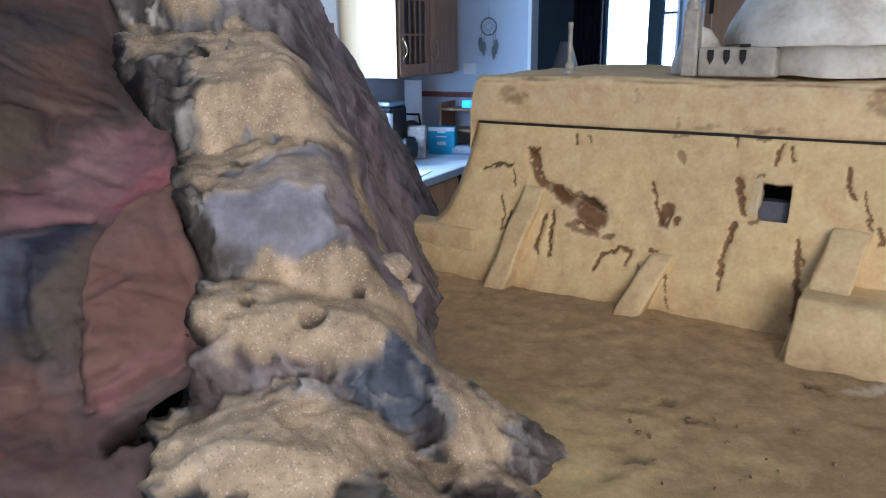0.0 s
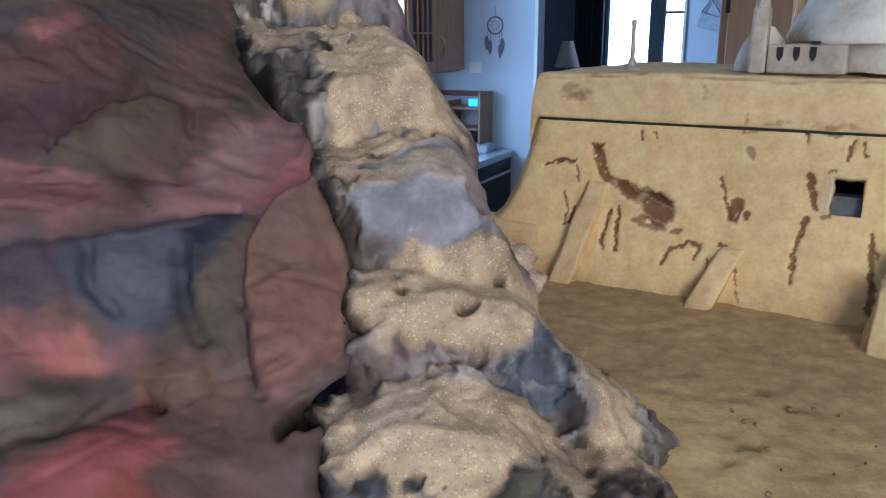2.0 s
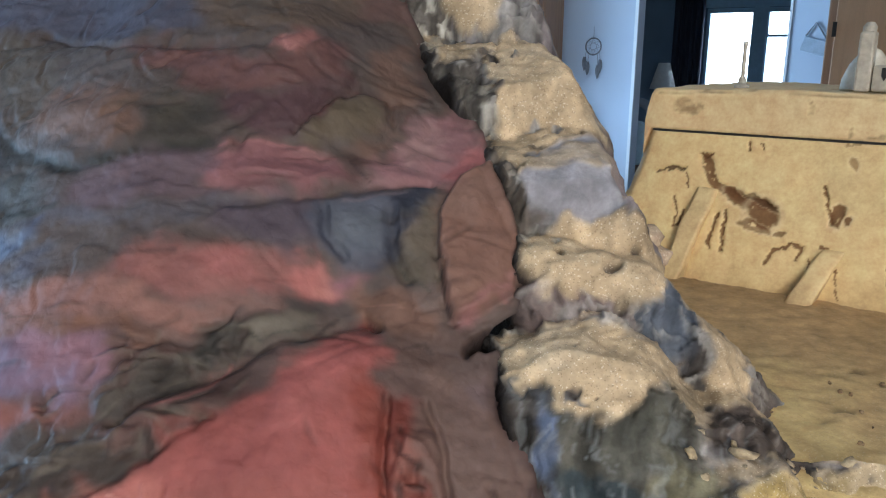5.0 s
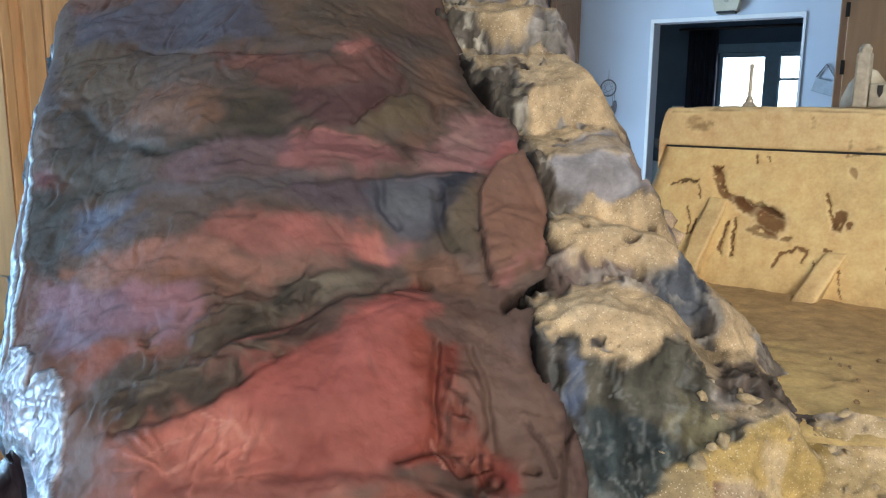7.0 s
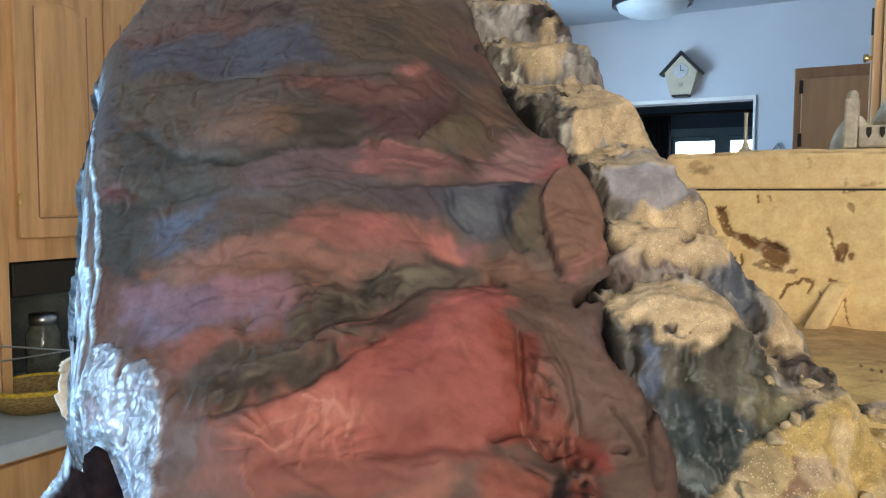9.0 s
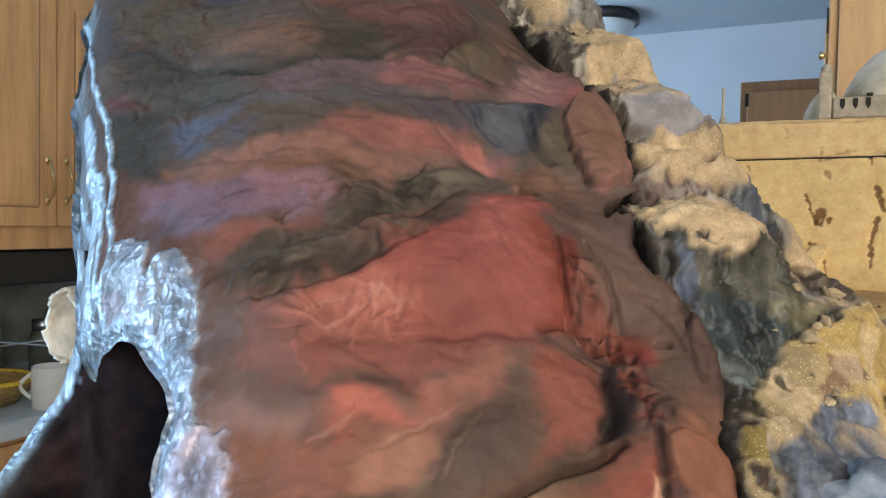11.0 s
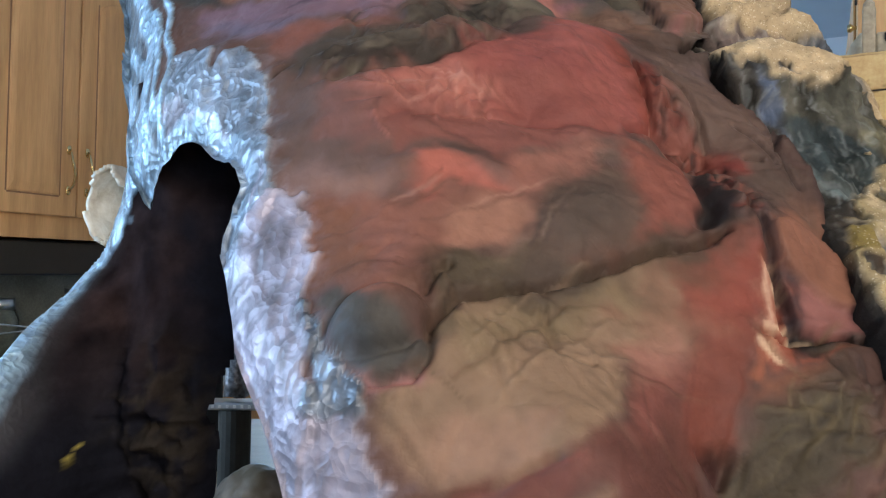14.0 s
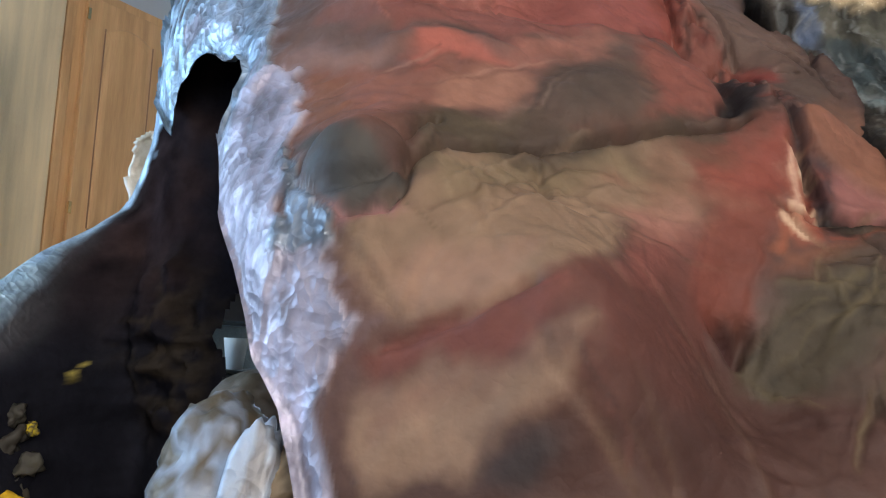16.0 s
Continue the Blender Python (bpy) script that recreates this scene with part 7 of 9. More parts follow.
desert.C += (0.75 * near)[..., None] * (np.array((0.56, 0.44, 0.215)) * (1 + 0.14 * fbm(X * 30, Y * 30, octaves=3, seed=161))[..., None] - desert.C)
ground = thing("desert_board", pose(0, 0, 0), "tan sanded baseboard of the model desert", "model ground")


def level(x, y, z):
    return np.stack([x, y, z], -1)


random.seed(29)
desert.C *= np.array((1.06, 1.01, 0.90))
desert.mesh("sand_surface", level, np.ones_like(X, bool), SANDGROUND, ground, "trodden tan sand surface")
part("plinth", box(0.02, 0.50, 0.90, 0.94, 1.14, 1.262, 0.004), CREAM, ground, "plain block under the desert")

# crumbs of dirt lying on the desert
for k in range(60):
    x, y = random.uniform(0.06, 0.40), random.uniform(0.38, 0.66)
    if y < 0.70 - 0.55 * x / 0.835 - 0.06:
        r = random.uniform(0.0008, 0.0032)
        boulder("dirt_crumb", pose(x, y, 1.2685 + 0.3 * r, random.uniform(0, 90), 0, random.uniform(0, 90)), (r, 0.8 * r, 0.6 * r), 70 + k, (0.10, 0.065, 0.04), (0.30, 0.20, 0.11), SANDROCK, "", "", parent=ground, detail=1)

# ---- the adobe palace on the desert ----
D, N = Vector((0.835, -0.55, 0)), Vector((-0.55, -0.835, 0))   # along its front, and out of it
FOOT = Vector((0.134, 0.780, 0))


def front(u, z, out):
    """On the leaning front: u along it, z up, out in front of it."""
    lean = -(z - 1.268) * 0.37
    return np.stack([FOOT.x + D.x * u + N.x * (lean + out), FOOT.y + D.y * u + N.y * (lean + out), z], -1)


STAIN = (0.15, 0.070, 0.030)
STAINDARK = (0.075, 0.042, 0.022)
adobe = Relief(-0.30, 0.66, 1.255, 1.438, 0.0015, (0.63, 0.465, 0.235))
U, Z = adobe.X, adobe.S
adobe.warp = tuple(0.0022 * fbm(U * 70 + k, Z * 70, octaves=3, seed=197 + k) + 0.0012 * fbm(U * 260, Z * 260 + k, octaves=2, seed=199 + k) for k in (0, 40))
flake = step(-1.15, -0.75, fbm(U * 130, Z * 130, octaves=3, seed=209))
adobe.H = 0.0025 * fbm(U * 12, Z * 12, octaves=3, seed=201) + 0.0008 * fbm(U * 60, Z * 60, octaves=3, seed=203)
adobe.C *= (1 + 0.07 * fbm(U * 10, Z * 10, octaves=4, seed=205))[..., None]
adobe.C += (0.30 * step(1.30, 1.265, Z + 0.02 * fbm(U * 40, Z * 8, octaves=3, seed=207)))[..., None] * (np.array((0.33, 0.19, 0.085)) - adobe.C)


def gouge(u, z, ru, rz, turn, colour=STAIN, strength=0.9, deep=0.0022):
    pale = np.clip(adobe.near(u, z, 1.3 * ru, 1.3 * rz, turn, 0.2) - adobe.near(u, z, ru, rz, turn, 0.2), 0, 1)
    adobe.C += (0.45 * strength * pale)[..., None] * (np.array((0.70, 0.56, 0.36)) - adobe.C)
    w = strength * flake * adobe.near(u, z, ru, rz, turn, 0.16)
    adobe.C += w[..., None] * (np.array(colour) - adobe.C)
    adobe.H -= deep * adobe.near(u, z, ru, rz, turn, 0.4)


def chip(points, width, deep=0.003, colour=STAIN):
    d = adobe.along(points, 1.0)
    adobe.H -= deep * np.exp(-(d / width) ** 2)
    w = 0.9 * flake * step(0.95 * width, 0.6 * width, d)
    adobe.C += w[..., None] * (np.array(colour) - adobe.C)


chip([(-0.068, 1.412), (-0.058, 1.390), (-0.049, 1.379), (-0.020, 1.366), (0.014, 1.361)], 0.0064, 0.0030, STAIN)
chip([(-0.074, 1.414), (-0.067, 1.409), (-0.060, 1.414)], 0.0019, 0.0030, STAIN)
gouge(-0.020, 1.366, 0.0187, 0.0087, -25, STAIN, 0.9, 0.0022)
gouge(0.013, 1.352, 0.0197, 0.0160, -20, STAIN, 0.9, 0.0022)
gouge(0.006, 1.337, 0.0184, 0.0061, -10, STAIN, 0.7, 0.0022)
gouge(0.035, 1.333, 0.0073, 0.0030, 10, STAIN, 0.7, 0.0022)
gouge(0.007, 1.365, 0.0247, 0.0037, -20, STAINDARK, 0.6, 0.0022)
gouge(0.092, 1.358, 0.0078, 0.0119, -8, STAIN, 0.9, 0.0022)
chip([(0.073, 1.388), (0.080, 1.367), (0.088, 1.351)], 0.0024, 0.0030, STAIN)
gouge(0.105, 1.356, 0.0030, 0.0047, 0, STAIN, 0.9, 0.0022)
chip([(-0.039, 1.344), (-0.041, 1.326), (-0.042, 1.308)], 0.0025, 0.0030, STAIN)
chip([(-0.030, 1.351), (-0.029, 1.327), (-0.029, 1.306)], 0.0025, 0.0030, STAIN)
chip([(-0.081, 1.346), (-0.085, 1.327)], 0.0019, 0.0020, STAIN)
chip([(-0.127, 1.388), (-0.112, 1.391), (-0.106, 1.395), (-0.091, 1.394)], 0.0020, 0.0040, STAINDARK)
chip([(-0.088, 1.388), (-0.082, 1.373)], 0.0013, 0.0020, STAIN)
chip([(0.026, 1.299), (0.035, 1.315), (0.052, 1.324), (0.064, 1.321), (0.060, 1.309)], 0.0024, 0.0030, STAIN)
chip([(0.160, 1.356), (0.157, 1.343), (0.154, 1.327), (0.151, 1.311)], 0.0035, 0.0030, STAIN)
chip([(0.154, 1.311), (0.153, 1.295)], 0.0017, 0.0020, STAIN)
chip([(0.155, 1.400), (0.161, 1.380), (0.168, 1.370)], 0.0041, 0.0020, STAIN)
gouge(0.174, 1.363, 0.0058, 0.0023, 20, STAIN, 0.7, 0.0022)
chip([(0.173, 1.401), (0.179, 1.404)], 0.0018, 0.0020, STAIN)
chip([(0.189, 1.431), (0.186, 1.415)], 0.0030, 0.0020, STAIN)
chip([(0.201, 1.434), (0.201, 1.419)], 0.0018, 0.0020, STAIN)
gouge(0.098, 1.415, 0.0048, 0.0084, 35, STAIN, 0.6, 0.0015)
chip([(-0.019, 1.431), (-0.016, 1.422)], 0.0019, 0.0020, STAIN)
chip([(-0.002, 1.430), (-0.000, 1.423)], 0.0013, 0.0020, STAIN)
chip([(0.148, 1.437), (0.148, 1.429)], 0.0018, 0.0030, STAIN)
chip([(0.249, 1.415), (0.252, 1.398), (0.257, 1.388)], 0.0029, 0.0020, STAIN)
chip([(0.281, 1.367), (0.285, 1.353)], 0.0034, 0.0020, STAIN)
chip([(0.267, 1.399), (0.274, 1.366)], 0.0017, 0.0015, STAIN)
chip([(-0.098, 1.359), (-0.090, 1.345), (-0.089, 1.326)], 0.0019, 0.0020, STAIN)
chip([(0.082, 1.323), (0.094, 1.319)], 0.0018, 0.0020, STAIN)
chip([(0.219, 1.350), (0.223, 1.311), (0.224, 1.281)], 0.0035, 0.0020, STAIN)
chip([(0.103, 1.304), (0.107, 1.272)], 0.0012, 0.0010, STAIN)
chip([(0.073, 1.311), (0.078, 1.295)], 0.0012, 0.0010, STAIN)
gouge(0.200, 1.383, 0.0035, 0.0175, 0, (0.36, 0.25, 0.12), 0.6, 0.0000)
gouge(0.176, 1.384, 0.0047, 0.0152, 0, (0.60, 0.52, 0.36), 0.6, 0.0000)
gouge(0.097, 1.437, 0.0121, 0.0024, 0, STAIN, 0.6, 0.0022)
gouge(0.162, 1.440, 0.0238, 0.0024, -5, STAIN, 0.6, 0.0022)

def body_line(z):
    """Where the left end of the front lies at each height."""
    return knots(z, (1.255, -0.215), (1.318, -0.215), (1.3185, -0.215), (1.3190, -0.185), (1.335, -0.170), (1.36, -0.160), (1.395, -0.150), (1.436, -0.146))


endu = body_line(Z) + 0.0015 * fbm(Z * 60, 0 * Z, octaves=2, seed=211)
round_off = np.maximum(0, endu + 0.008 - U)
adobe.H -= np.minimum(60 * round_off ** 2, 0.01 + 2 * round_off)
hole = (np.abs(U - 0.192) < 0.0135) & (np.abs(Z - 1.382) < 0.0170)
lip = step(0.026, 0.014, np.maximum(np.abs(U - 0.192), 0.8 * np.abs(Z - 1.382)))
adobe.H += 0.002 * lip
palace = thing("adobe_palace", pose(0, 0, 0), "sand-coloured model palace with leaning walls and brown chipped paint", "model building")
adobe.C *= np.array((1.035, 1.025, 0.98))
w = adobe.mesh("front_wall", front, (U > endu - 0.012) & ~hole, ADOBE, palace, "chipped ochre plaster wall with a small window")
so = w.modifiers.new("thickness", "SOLIDIFY")
so.thickness, so.offset = 0.012, -1

# the lid: a thick slab with soft edges and its own chips
lid = Relief(-0.158, 0.66, -0.02, 0.40, 0.003, (0.64, 0.475, 0.265))
U, V = lid.X, lid.S
# unrolled: up the front edge, over the rounded rim, across the top
FACE, RIM = 0.052, 0.008
up = np.clip(V, -0.02, FACE - RIM)
arc = np.clip((V - (FACE - RIM)) / RIM, 0, 1.5708)
over = np.maximum(0, V - (FACE - RIM) - RIM * 1.5708)
lid.H = 0.0020 * fbm(U * 10, V * 10, octaves=3, seed=221) + 0.0006 * fbm(U * 60, V * 60, octaves=2, seed=223)
lid.C *= (1 + 0.08 * fbm(U * 9, V * 9, octaves=4, seed=225))[..., None]
lid.warp = tuple(0.0030 * fbm(U * 60 + k, V * 60, octaves=3, seed=227 + k) for k in (0, 40))
lidflake = step(-0.5, 0.1, fbm(U * 150, V * 150, octaves=3, seed=229))
for u, v, ru, rv, turn in ((-0.107, 0.032, 0.014, 0.010, -10), (-0.092, 0.027, 0.010, 0.006, 0), (0.045, 0.035, 0.003, 0.010, 10), (-0.075, 0.051, 0.007, 0.003, 0), (0.27, 0.035, 0.014, 0.012, 30), (0.12, 0.006, 0.012, 0.003, 10), (0.17, 0.004, 0.02, 0.003, 0), (0.36, 0.02, 0.008, 0.012, 20), (0.09, 0.010, 0.003, 0.005, 0)):
    lid.dab(u, v, ru, rv, turn, STAIN, 0.55 * (0.4 + 0.6 * lidflake), soft=0.2)
    lid.H -= 0.0015 * lid.near(u, v, ru, rv, turn, 0.5)
lid.fold([(0.02, 0.0505), (0.12, 0.047), (0.20, 0.049), (0.30, 0.044)], 0.0015, -0.0015, STAIN, 0.6)
lid.fold([(-0.14, 0.046), (-0.09, 0.048), (-0.02, 0.052)], 0.0012, -0.0012, STAIN, 0.5)


def lid_place(u, v, h):
    z = 1.4405 + np.where(v < FACE - RIM, np.maximum(up, 0), FACE - RIM + RIM * np.sin(arc)) + h * np.sin(arc)
    back = np.where(v < FACE - RIM, 0.010 - np.minimum(0, v) * 0, 0.010 + RIM * (1 - np.cos(arc))) + over - h * np.cos(arc)
    back = back + np.where(v < 0, -v * 1.0, 0) + 0.055
    side = np.maximum(0, -0.148 - u)
    z = z - np.minimum(350 * side ** 2, 0.05)
    return np.stack([FOOT.x + D.x * u - N.x * back, FOOT.y + D.y * u - N.y * back, z], -1)


lid.C *= np.array((1.035, 1.025, 0.98))
lid.mesh("lid", lid_place, np.ones_like(U, bool), ADOBE, palace, "ochre plaster roof slab with a dark joint beneath")
FR = Matrix(((D.x, -N.x, 0, FOOT.x), (D.y, -N.y, 0, FOOT.y), (0, 0, 1, 0), (0, 0, 0, 1)))


def on_palace(ob):
    ob.matrix_world = FR
    return ob


def attribute_paint(ob, colour, grain=0.0):
    me = ob.data
    co = np.array([v.co[:] for v in me.vertices])
    k = 1 + 0.10 * fbm(co[:, 0] * 30, co[:, 1] * 30, co[:, 2] * 30, octaves=3, seed=231)
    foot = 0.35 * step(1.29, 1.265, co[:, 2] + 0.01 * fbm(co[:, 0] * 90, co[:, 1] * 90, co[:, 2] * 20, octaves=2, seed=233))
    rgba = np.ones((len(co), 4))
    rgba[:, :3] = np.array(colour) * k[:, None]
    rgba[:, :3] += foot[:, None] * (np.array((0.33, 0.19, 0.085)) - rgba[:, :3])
    col = me.color_attributes.new("paint", "FLOAT_COLOR", "POINT")
    col.data.foreach_set("color", rgba.ravel())
    for key, val in (("grain", grain), ("gloss", 0.0)):
        at = me.attributes.new(key, "FLOAT", "POINT")
        at.data.foreach_set("value", np.full(len(co), val, dtype=np.float32))


def worn(bm, amount=0.0015, scale=30, seed=0):
    V = np.array([v.co[:] for v in bm.verts])
    for k in range(3):
        d = amount * fbm(V[:, 0] * scale + 11 * k, V[:, 1] * scale, V[:, 2] * scale, octaves=3, seed=seed + 5 * k)
        for vert, e in zip(bm.verts, d):
            vert.co[k] += e
    return bm


def wedge(u0, u1, top, out, lean_top=0.0, shift=0.0, cuts=8):
    """A buttress: broad at the foot, dying into the leaning wall at its top. In the palace's own axes."""
    bm = bmesh.new()
    z0 = 1.262
    back = (top - 1.268) * 0.37
    c = [(u0 + shift * 0, -out, z0), (u1, -out, z0), (u1, 0.03, z0), (u0, 0.03, z0), (u0 + shift, back - lean_top, top), (u1 + shift, back - lean_top, top), (u1 + shift, back + 0.03, top), (u0 + shift, back + 0.03, top)]
    v = [bm.verts.new(p) for p in c]
    for f in ((0, 1, 5, 4), (1, 2, 6, 5), (2, 3, 7, 6), (3, 0, 4, 7), (4, 5, 6, 7), (3, 2, 1, 0)):
        bm.faces.new([v[i] for i in f])
    bmesh.ops.bevel(bm, geom=list(bm.edges), offset=0.003, segments=2, affect="EDGES", profile=0.5)
    bmesh.ops.subdivide_edges(bm, edges=[e for e in bm.edges if e.calc_length() > 0.015], cuts=cuts, use_grid_fill=True)
    return worn(bm, 0.0016, 40, seed=int(u0 * 1000) + 300)


OCHRE = (0.63, 0.465, 0.235)
for u0, u1, top, out, lt, sh in ((-0.092, -0.066, 1.375, 0.026, 0.004, 0.022), (0.060, 0.086, 1.322, 0.030, 0.004, 0.022)):
    ob = on_palace(part("buttress", wedge(u0, u1, top, out, lt, sh), ADOBE, palace, smooth=True))
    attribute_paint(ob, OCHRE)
ob = on_palace(part("porch_block", wedge(0.228, 0.60, 1.318, 0.072, 0.060, 0.004), ADOBE, palace, "projecting ochre block with a ledge", smooth=True))
attribute_paint(ob, OCHRE)
ob = on_palace(part("porch_pilaster", wedge(0.222, 0.256, 1.365, 0.066, 0.008, 0.022), ADOBE, palace, smooth=True))
attribute_paint(ob, OCHRE)
bm = box(0.03, 0.016, 1.262, 0.62, 0.35, 1.43, 0.004)
# a near-black block stands for the shade seen through the little window
on_palace(part("core", box(-0.13, 0.12, 1.262, 0.64, 0.40, 1.437, 0.004), NEAR_BLACK, palace, "near-black block for the shade inside"))
bm.free()
ob = on_palace(part("low_annex", wedge(-0.30, -0.125, 1.322, -0.016, 0.012, 0.004), ADOBE, palace, "low ochre annex block", smooth=True))
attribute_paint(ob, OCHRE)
bm = bmesh.new()
corner = [front(u, z, o) for o in (-0.010, -0.030) for u, z in ((0.174, 1.360), (0.210, 1.360), (0.210, 1.380), (0.174, 1.380))]
vs = [bm.verts.new(c) for c in corner]
for f in ((0, 1, 2, 3), (7, 6, 5, 4), (0, 4, 5, 1), (1, 5, 6, 2), (2, 6, 7, 3), (3, 7, 4, 0)):
    bm.faces.new([vs[i] for i in f])
part("window_ledge", bm, material("dim_grey", (0.10, 0.10, 0.11), 0.6, vary=0.2), palace, "grey ledge inside the little window")
bm = box(-0.146, 0.066, 1.4375, 0.64, 0.40, 1.4405)
on_palace(part("shadow_gap", bm, NEAR_BLACK, palace, "dark joint under the roof slab"))

# roof pieces: crenellated block, corner turret, domes, spire
b = on_palace(part("parapet", worn(box(0.098, 0.088, 1.494, 0.172, 0.110, 1.523, 0.003), 0.0006, 60, 3), GREYCAST, palace, "grey cast parapet with three pointed slits"))
# slits are near-black inlays, an opening's shade given by colour
for k in range(3):
    u = 0.110 + 0.0155 * k
    bm = bmesh.new()
    vs = [bm.verts.new((u + dx, 0.0868 + dy, 1.5205 + dz)) for dy in (0, 0.003) for dx, dz in ((-0.0030, 0), (0.0030, 0), (0.0030, -0.009), (0, -0.0145), (-0.0030, -0.009))]
    bm.faces.new(vs[:5])
    bm.faces.new(vs[5:][::-1])
    for i in range(5):
        bm.faces.new((vs[i], vs[5 + i], vs[5 + (i + 1) % 5], vs[(i + 1) % 5]))
    on_palace(part("slit", bm, NEAR_BLACK, b))
bm = box(0.138, 0.084, 1.523, 0.146, 0.096, 1.5262, 0.001)
on_palace(part("peg", bm, NEAR_BLACK, b))
bm = box(0.080, 0.086, 1.494, 0.0965, 0.104, 1.560, 0.003)
lathe([(0.0075, 1.559), (0.0075, 1.565), (0.004, 1.570), (0.0, 1.5705)], 14, bm, (0.0882, 0.095, 0))
on_palace(part("turret", worn(bm, 0.0005, 60, 7), GREYCAST, palace, "slim grey corner turret"))
bm = lathe([(0.118, 0.0), (0.120, 0.006), (0.112, 0.022), (0.098, 0.045), (0.078, 0.068), (0.05, 0.086), (0.02, 0.096), (0.0, 0.098)], 48)
bmesh.ops.translate(bm, verts=bm.verts, vec=(0.218, 0.195, 1.524))
on_palace(part("dome", worn(bm, 0.003, 16, 11), CREAM, palace, "broad cream plaster dome", smooth=True))
bm = lathe([(0.096, 0.0), (0.098, 0.015), (0.094, 0.032)], 40)
bmesh.ops.translate(bm, verts=bm.verts, vec=(0.228, 0.195, 1.494))
on_palace(part("drum", worn(bm, 0.002, 24, 13), CREAM, palace, "crumbly pale drum under the dome", smooth=True))
bm = lathe([(0.030, 0.0), (0.029, 0.012), (0.022, 0.030), (0.010, 0.046), (0.0, 0.050)], 24)
bmesh.ops.translate(bm, verts=bm.verts, vec=(0.083, 0.150, 1.494))
on_palace(part("small_dome", worn(bm, 0.0012, 30, 17), CREAM, palace, "small pale dome behind the turret", smooth=True))
bm = lathe([(0.0, 0.0), (0.009, 0.0), (0.009, 0.003), (0.005, 0.006), (0.0045, 0.011), (0.0026, 0.014), (0.0022, 0.05), (0.0028, 0.0505), (0.0028, 0.056), (0.0, 0.0565)], 14)
bmesh.ops.translate(bm, verts=bm.verts, vec=(-0.050, 0.105, 1.494))
on_palace(part("spire", bm, GREYCAST, palace, "thin pale rod on a small round base"))

# ---- kitchen cabinets ----


def pull(parent, a, b, z0, z1, axis="b"):
    """A curved brass pull on two small leaf-shaped ends, standing off the door's face."""
    pts = []
    for i in range(13):
        t = i / 12
        pts.append((a + 0.004 + 0.020 * math.sin(math.pi * t) ** 0.6, b + 0.004 * math.sin(2 * math.pi * t), z0 + (z1 - z0) * t))
    h = part("handle", tube(pts, 0.0036), BRASS, parent, "polished brass pull", smooth=True)
    for z in (z0, z1):
        bm = bmesh.new()
        bmesh.ops.create_uvsphere(bm, u_segments=10, v_segments=6, radius=1.0)
        bmesh.ops.transform(bm, verts=bm.verts, matrix=Matrix.Translation((a + 0.001, b, z)) @ Matrix.Diagonal((0.004, 0.008, 0.013, 1)))
        part("rosette", bm, BRASS, parent, smooth=True)
    return h


def panel_door(parent, a, b0, b1, z0, z1, handle=None, arch=True, mat=None):
    """A raised-panel door in the plane a, with its arched panel proud of the groove."""
    mat = mat or OAK
    d = part("door", box(a, b0, z0, a + 0.018, b1, z1, 0.003), mat, parent)
    bm = bmesh.new()
    m, n = 0.052, 14
    lo, hi, l, r = z0 + m, z1 - m, b0 + m, b1 - m
    out = [(l, lo), (r, lo)]
    for i in range(n + 1):
        t = i / n
        out.append((r + (l - r) * t, hi - (0.028 * (1 - math.sin(math.pi * t) ** 0.8) if arch else 0)))
    cb, cz = (l + r) / 2, (lo + hi) / 2
    outer = [bm.verts.new((a + 0.0182, y, z)) for y, z in out]
    mid = [bm.verts.new((a + 0.0215, cb + (y - cb) * 0.97, cz + (z - cz) * 0.985)) for y, z in out]
    inn = [bm.verts.new((a + 0.0255, cb + (y - cb) * 0.80, cz + (z - cz) * 0.90)) for y, z in out]
    for p, q in ((outer, mid), (mid, inn)):
        for i in range(len(out)):
            j = (i + 1) % len(out)
            bm.faces.new((p[i], p[j], q[j], q[i]))
    bm.faces.new(inn)
    part("raised_panel", bm, mat, d)
    # thin strips in shaded oak draw the shade of the panel's grooves
    bm = bmesh.new()
    for y0, y1, q0, q1 in ((l - 0.004, l, lo, hi - 0.02), (r, r + 0.004, lo, hi - 0.02), (l, r, lo - 0.004, lo)):
        box(a + 0.018, y0, q0, a + 0.0188, y1, q1, bm=bm)
    part("groove_shade", bm, OAK_DARK, d)
    if handle:
        pull(d, a + 0.018, handle[0], handle[1], handle[2])
    return d


def upper_cabinet(b0, b1, label):
    c = thing("wall_cabinet", kmat(0, 0), label, "cabinet", "wall cabinets")
    part("body", box(-0.83, b0, 1.26, -0.52, b1, 1.995, 0.002), OAK, c)
    bm = box(-0.52, b0, 1.26, -0.502, b0 + 0.045, 1.995)
    box(-0.52, b1 - 0.045, 1.26, -0.502, b1, 1.995, bm=bm)
    box(-0.52, b0 + 0.045, 1.26, -0.502, b1 - 0.045, 1.325, bm=bm)
    box(-0.52, b0 + 0.045, 1.945, -0.502, b1 - 0.045, 1.995, bm=bm)
    part("face_frame", bm, OAK, c)
    mid = (b0 + b1) / 2
    panel_door(c, -0.500, b0 + 0.020, mid - 0.002, 1.318, 1.965, (mid - 0.028, 1.385, 1.490))
    panel_door(c, -0.500, mid + 0.002, b1 - 0.020, 1.318, 1.965, (mid + 0.028, 1.385, 1.490))
    for z in (1.40, 1.90):
        part("hinge", box(-0.482, b0 + 0.016, z, -0.478, b0 + 0.024, z + 0.03), BRASS, c)
    return c


upper_cabinet(-3.345, -2.810, "honey oak wall cabinet with arched doors and brass pulls")
upper_cabinet(-2.805, -2.25, "honey oak wall cabinet with arched doors and brass pulls")
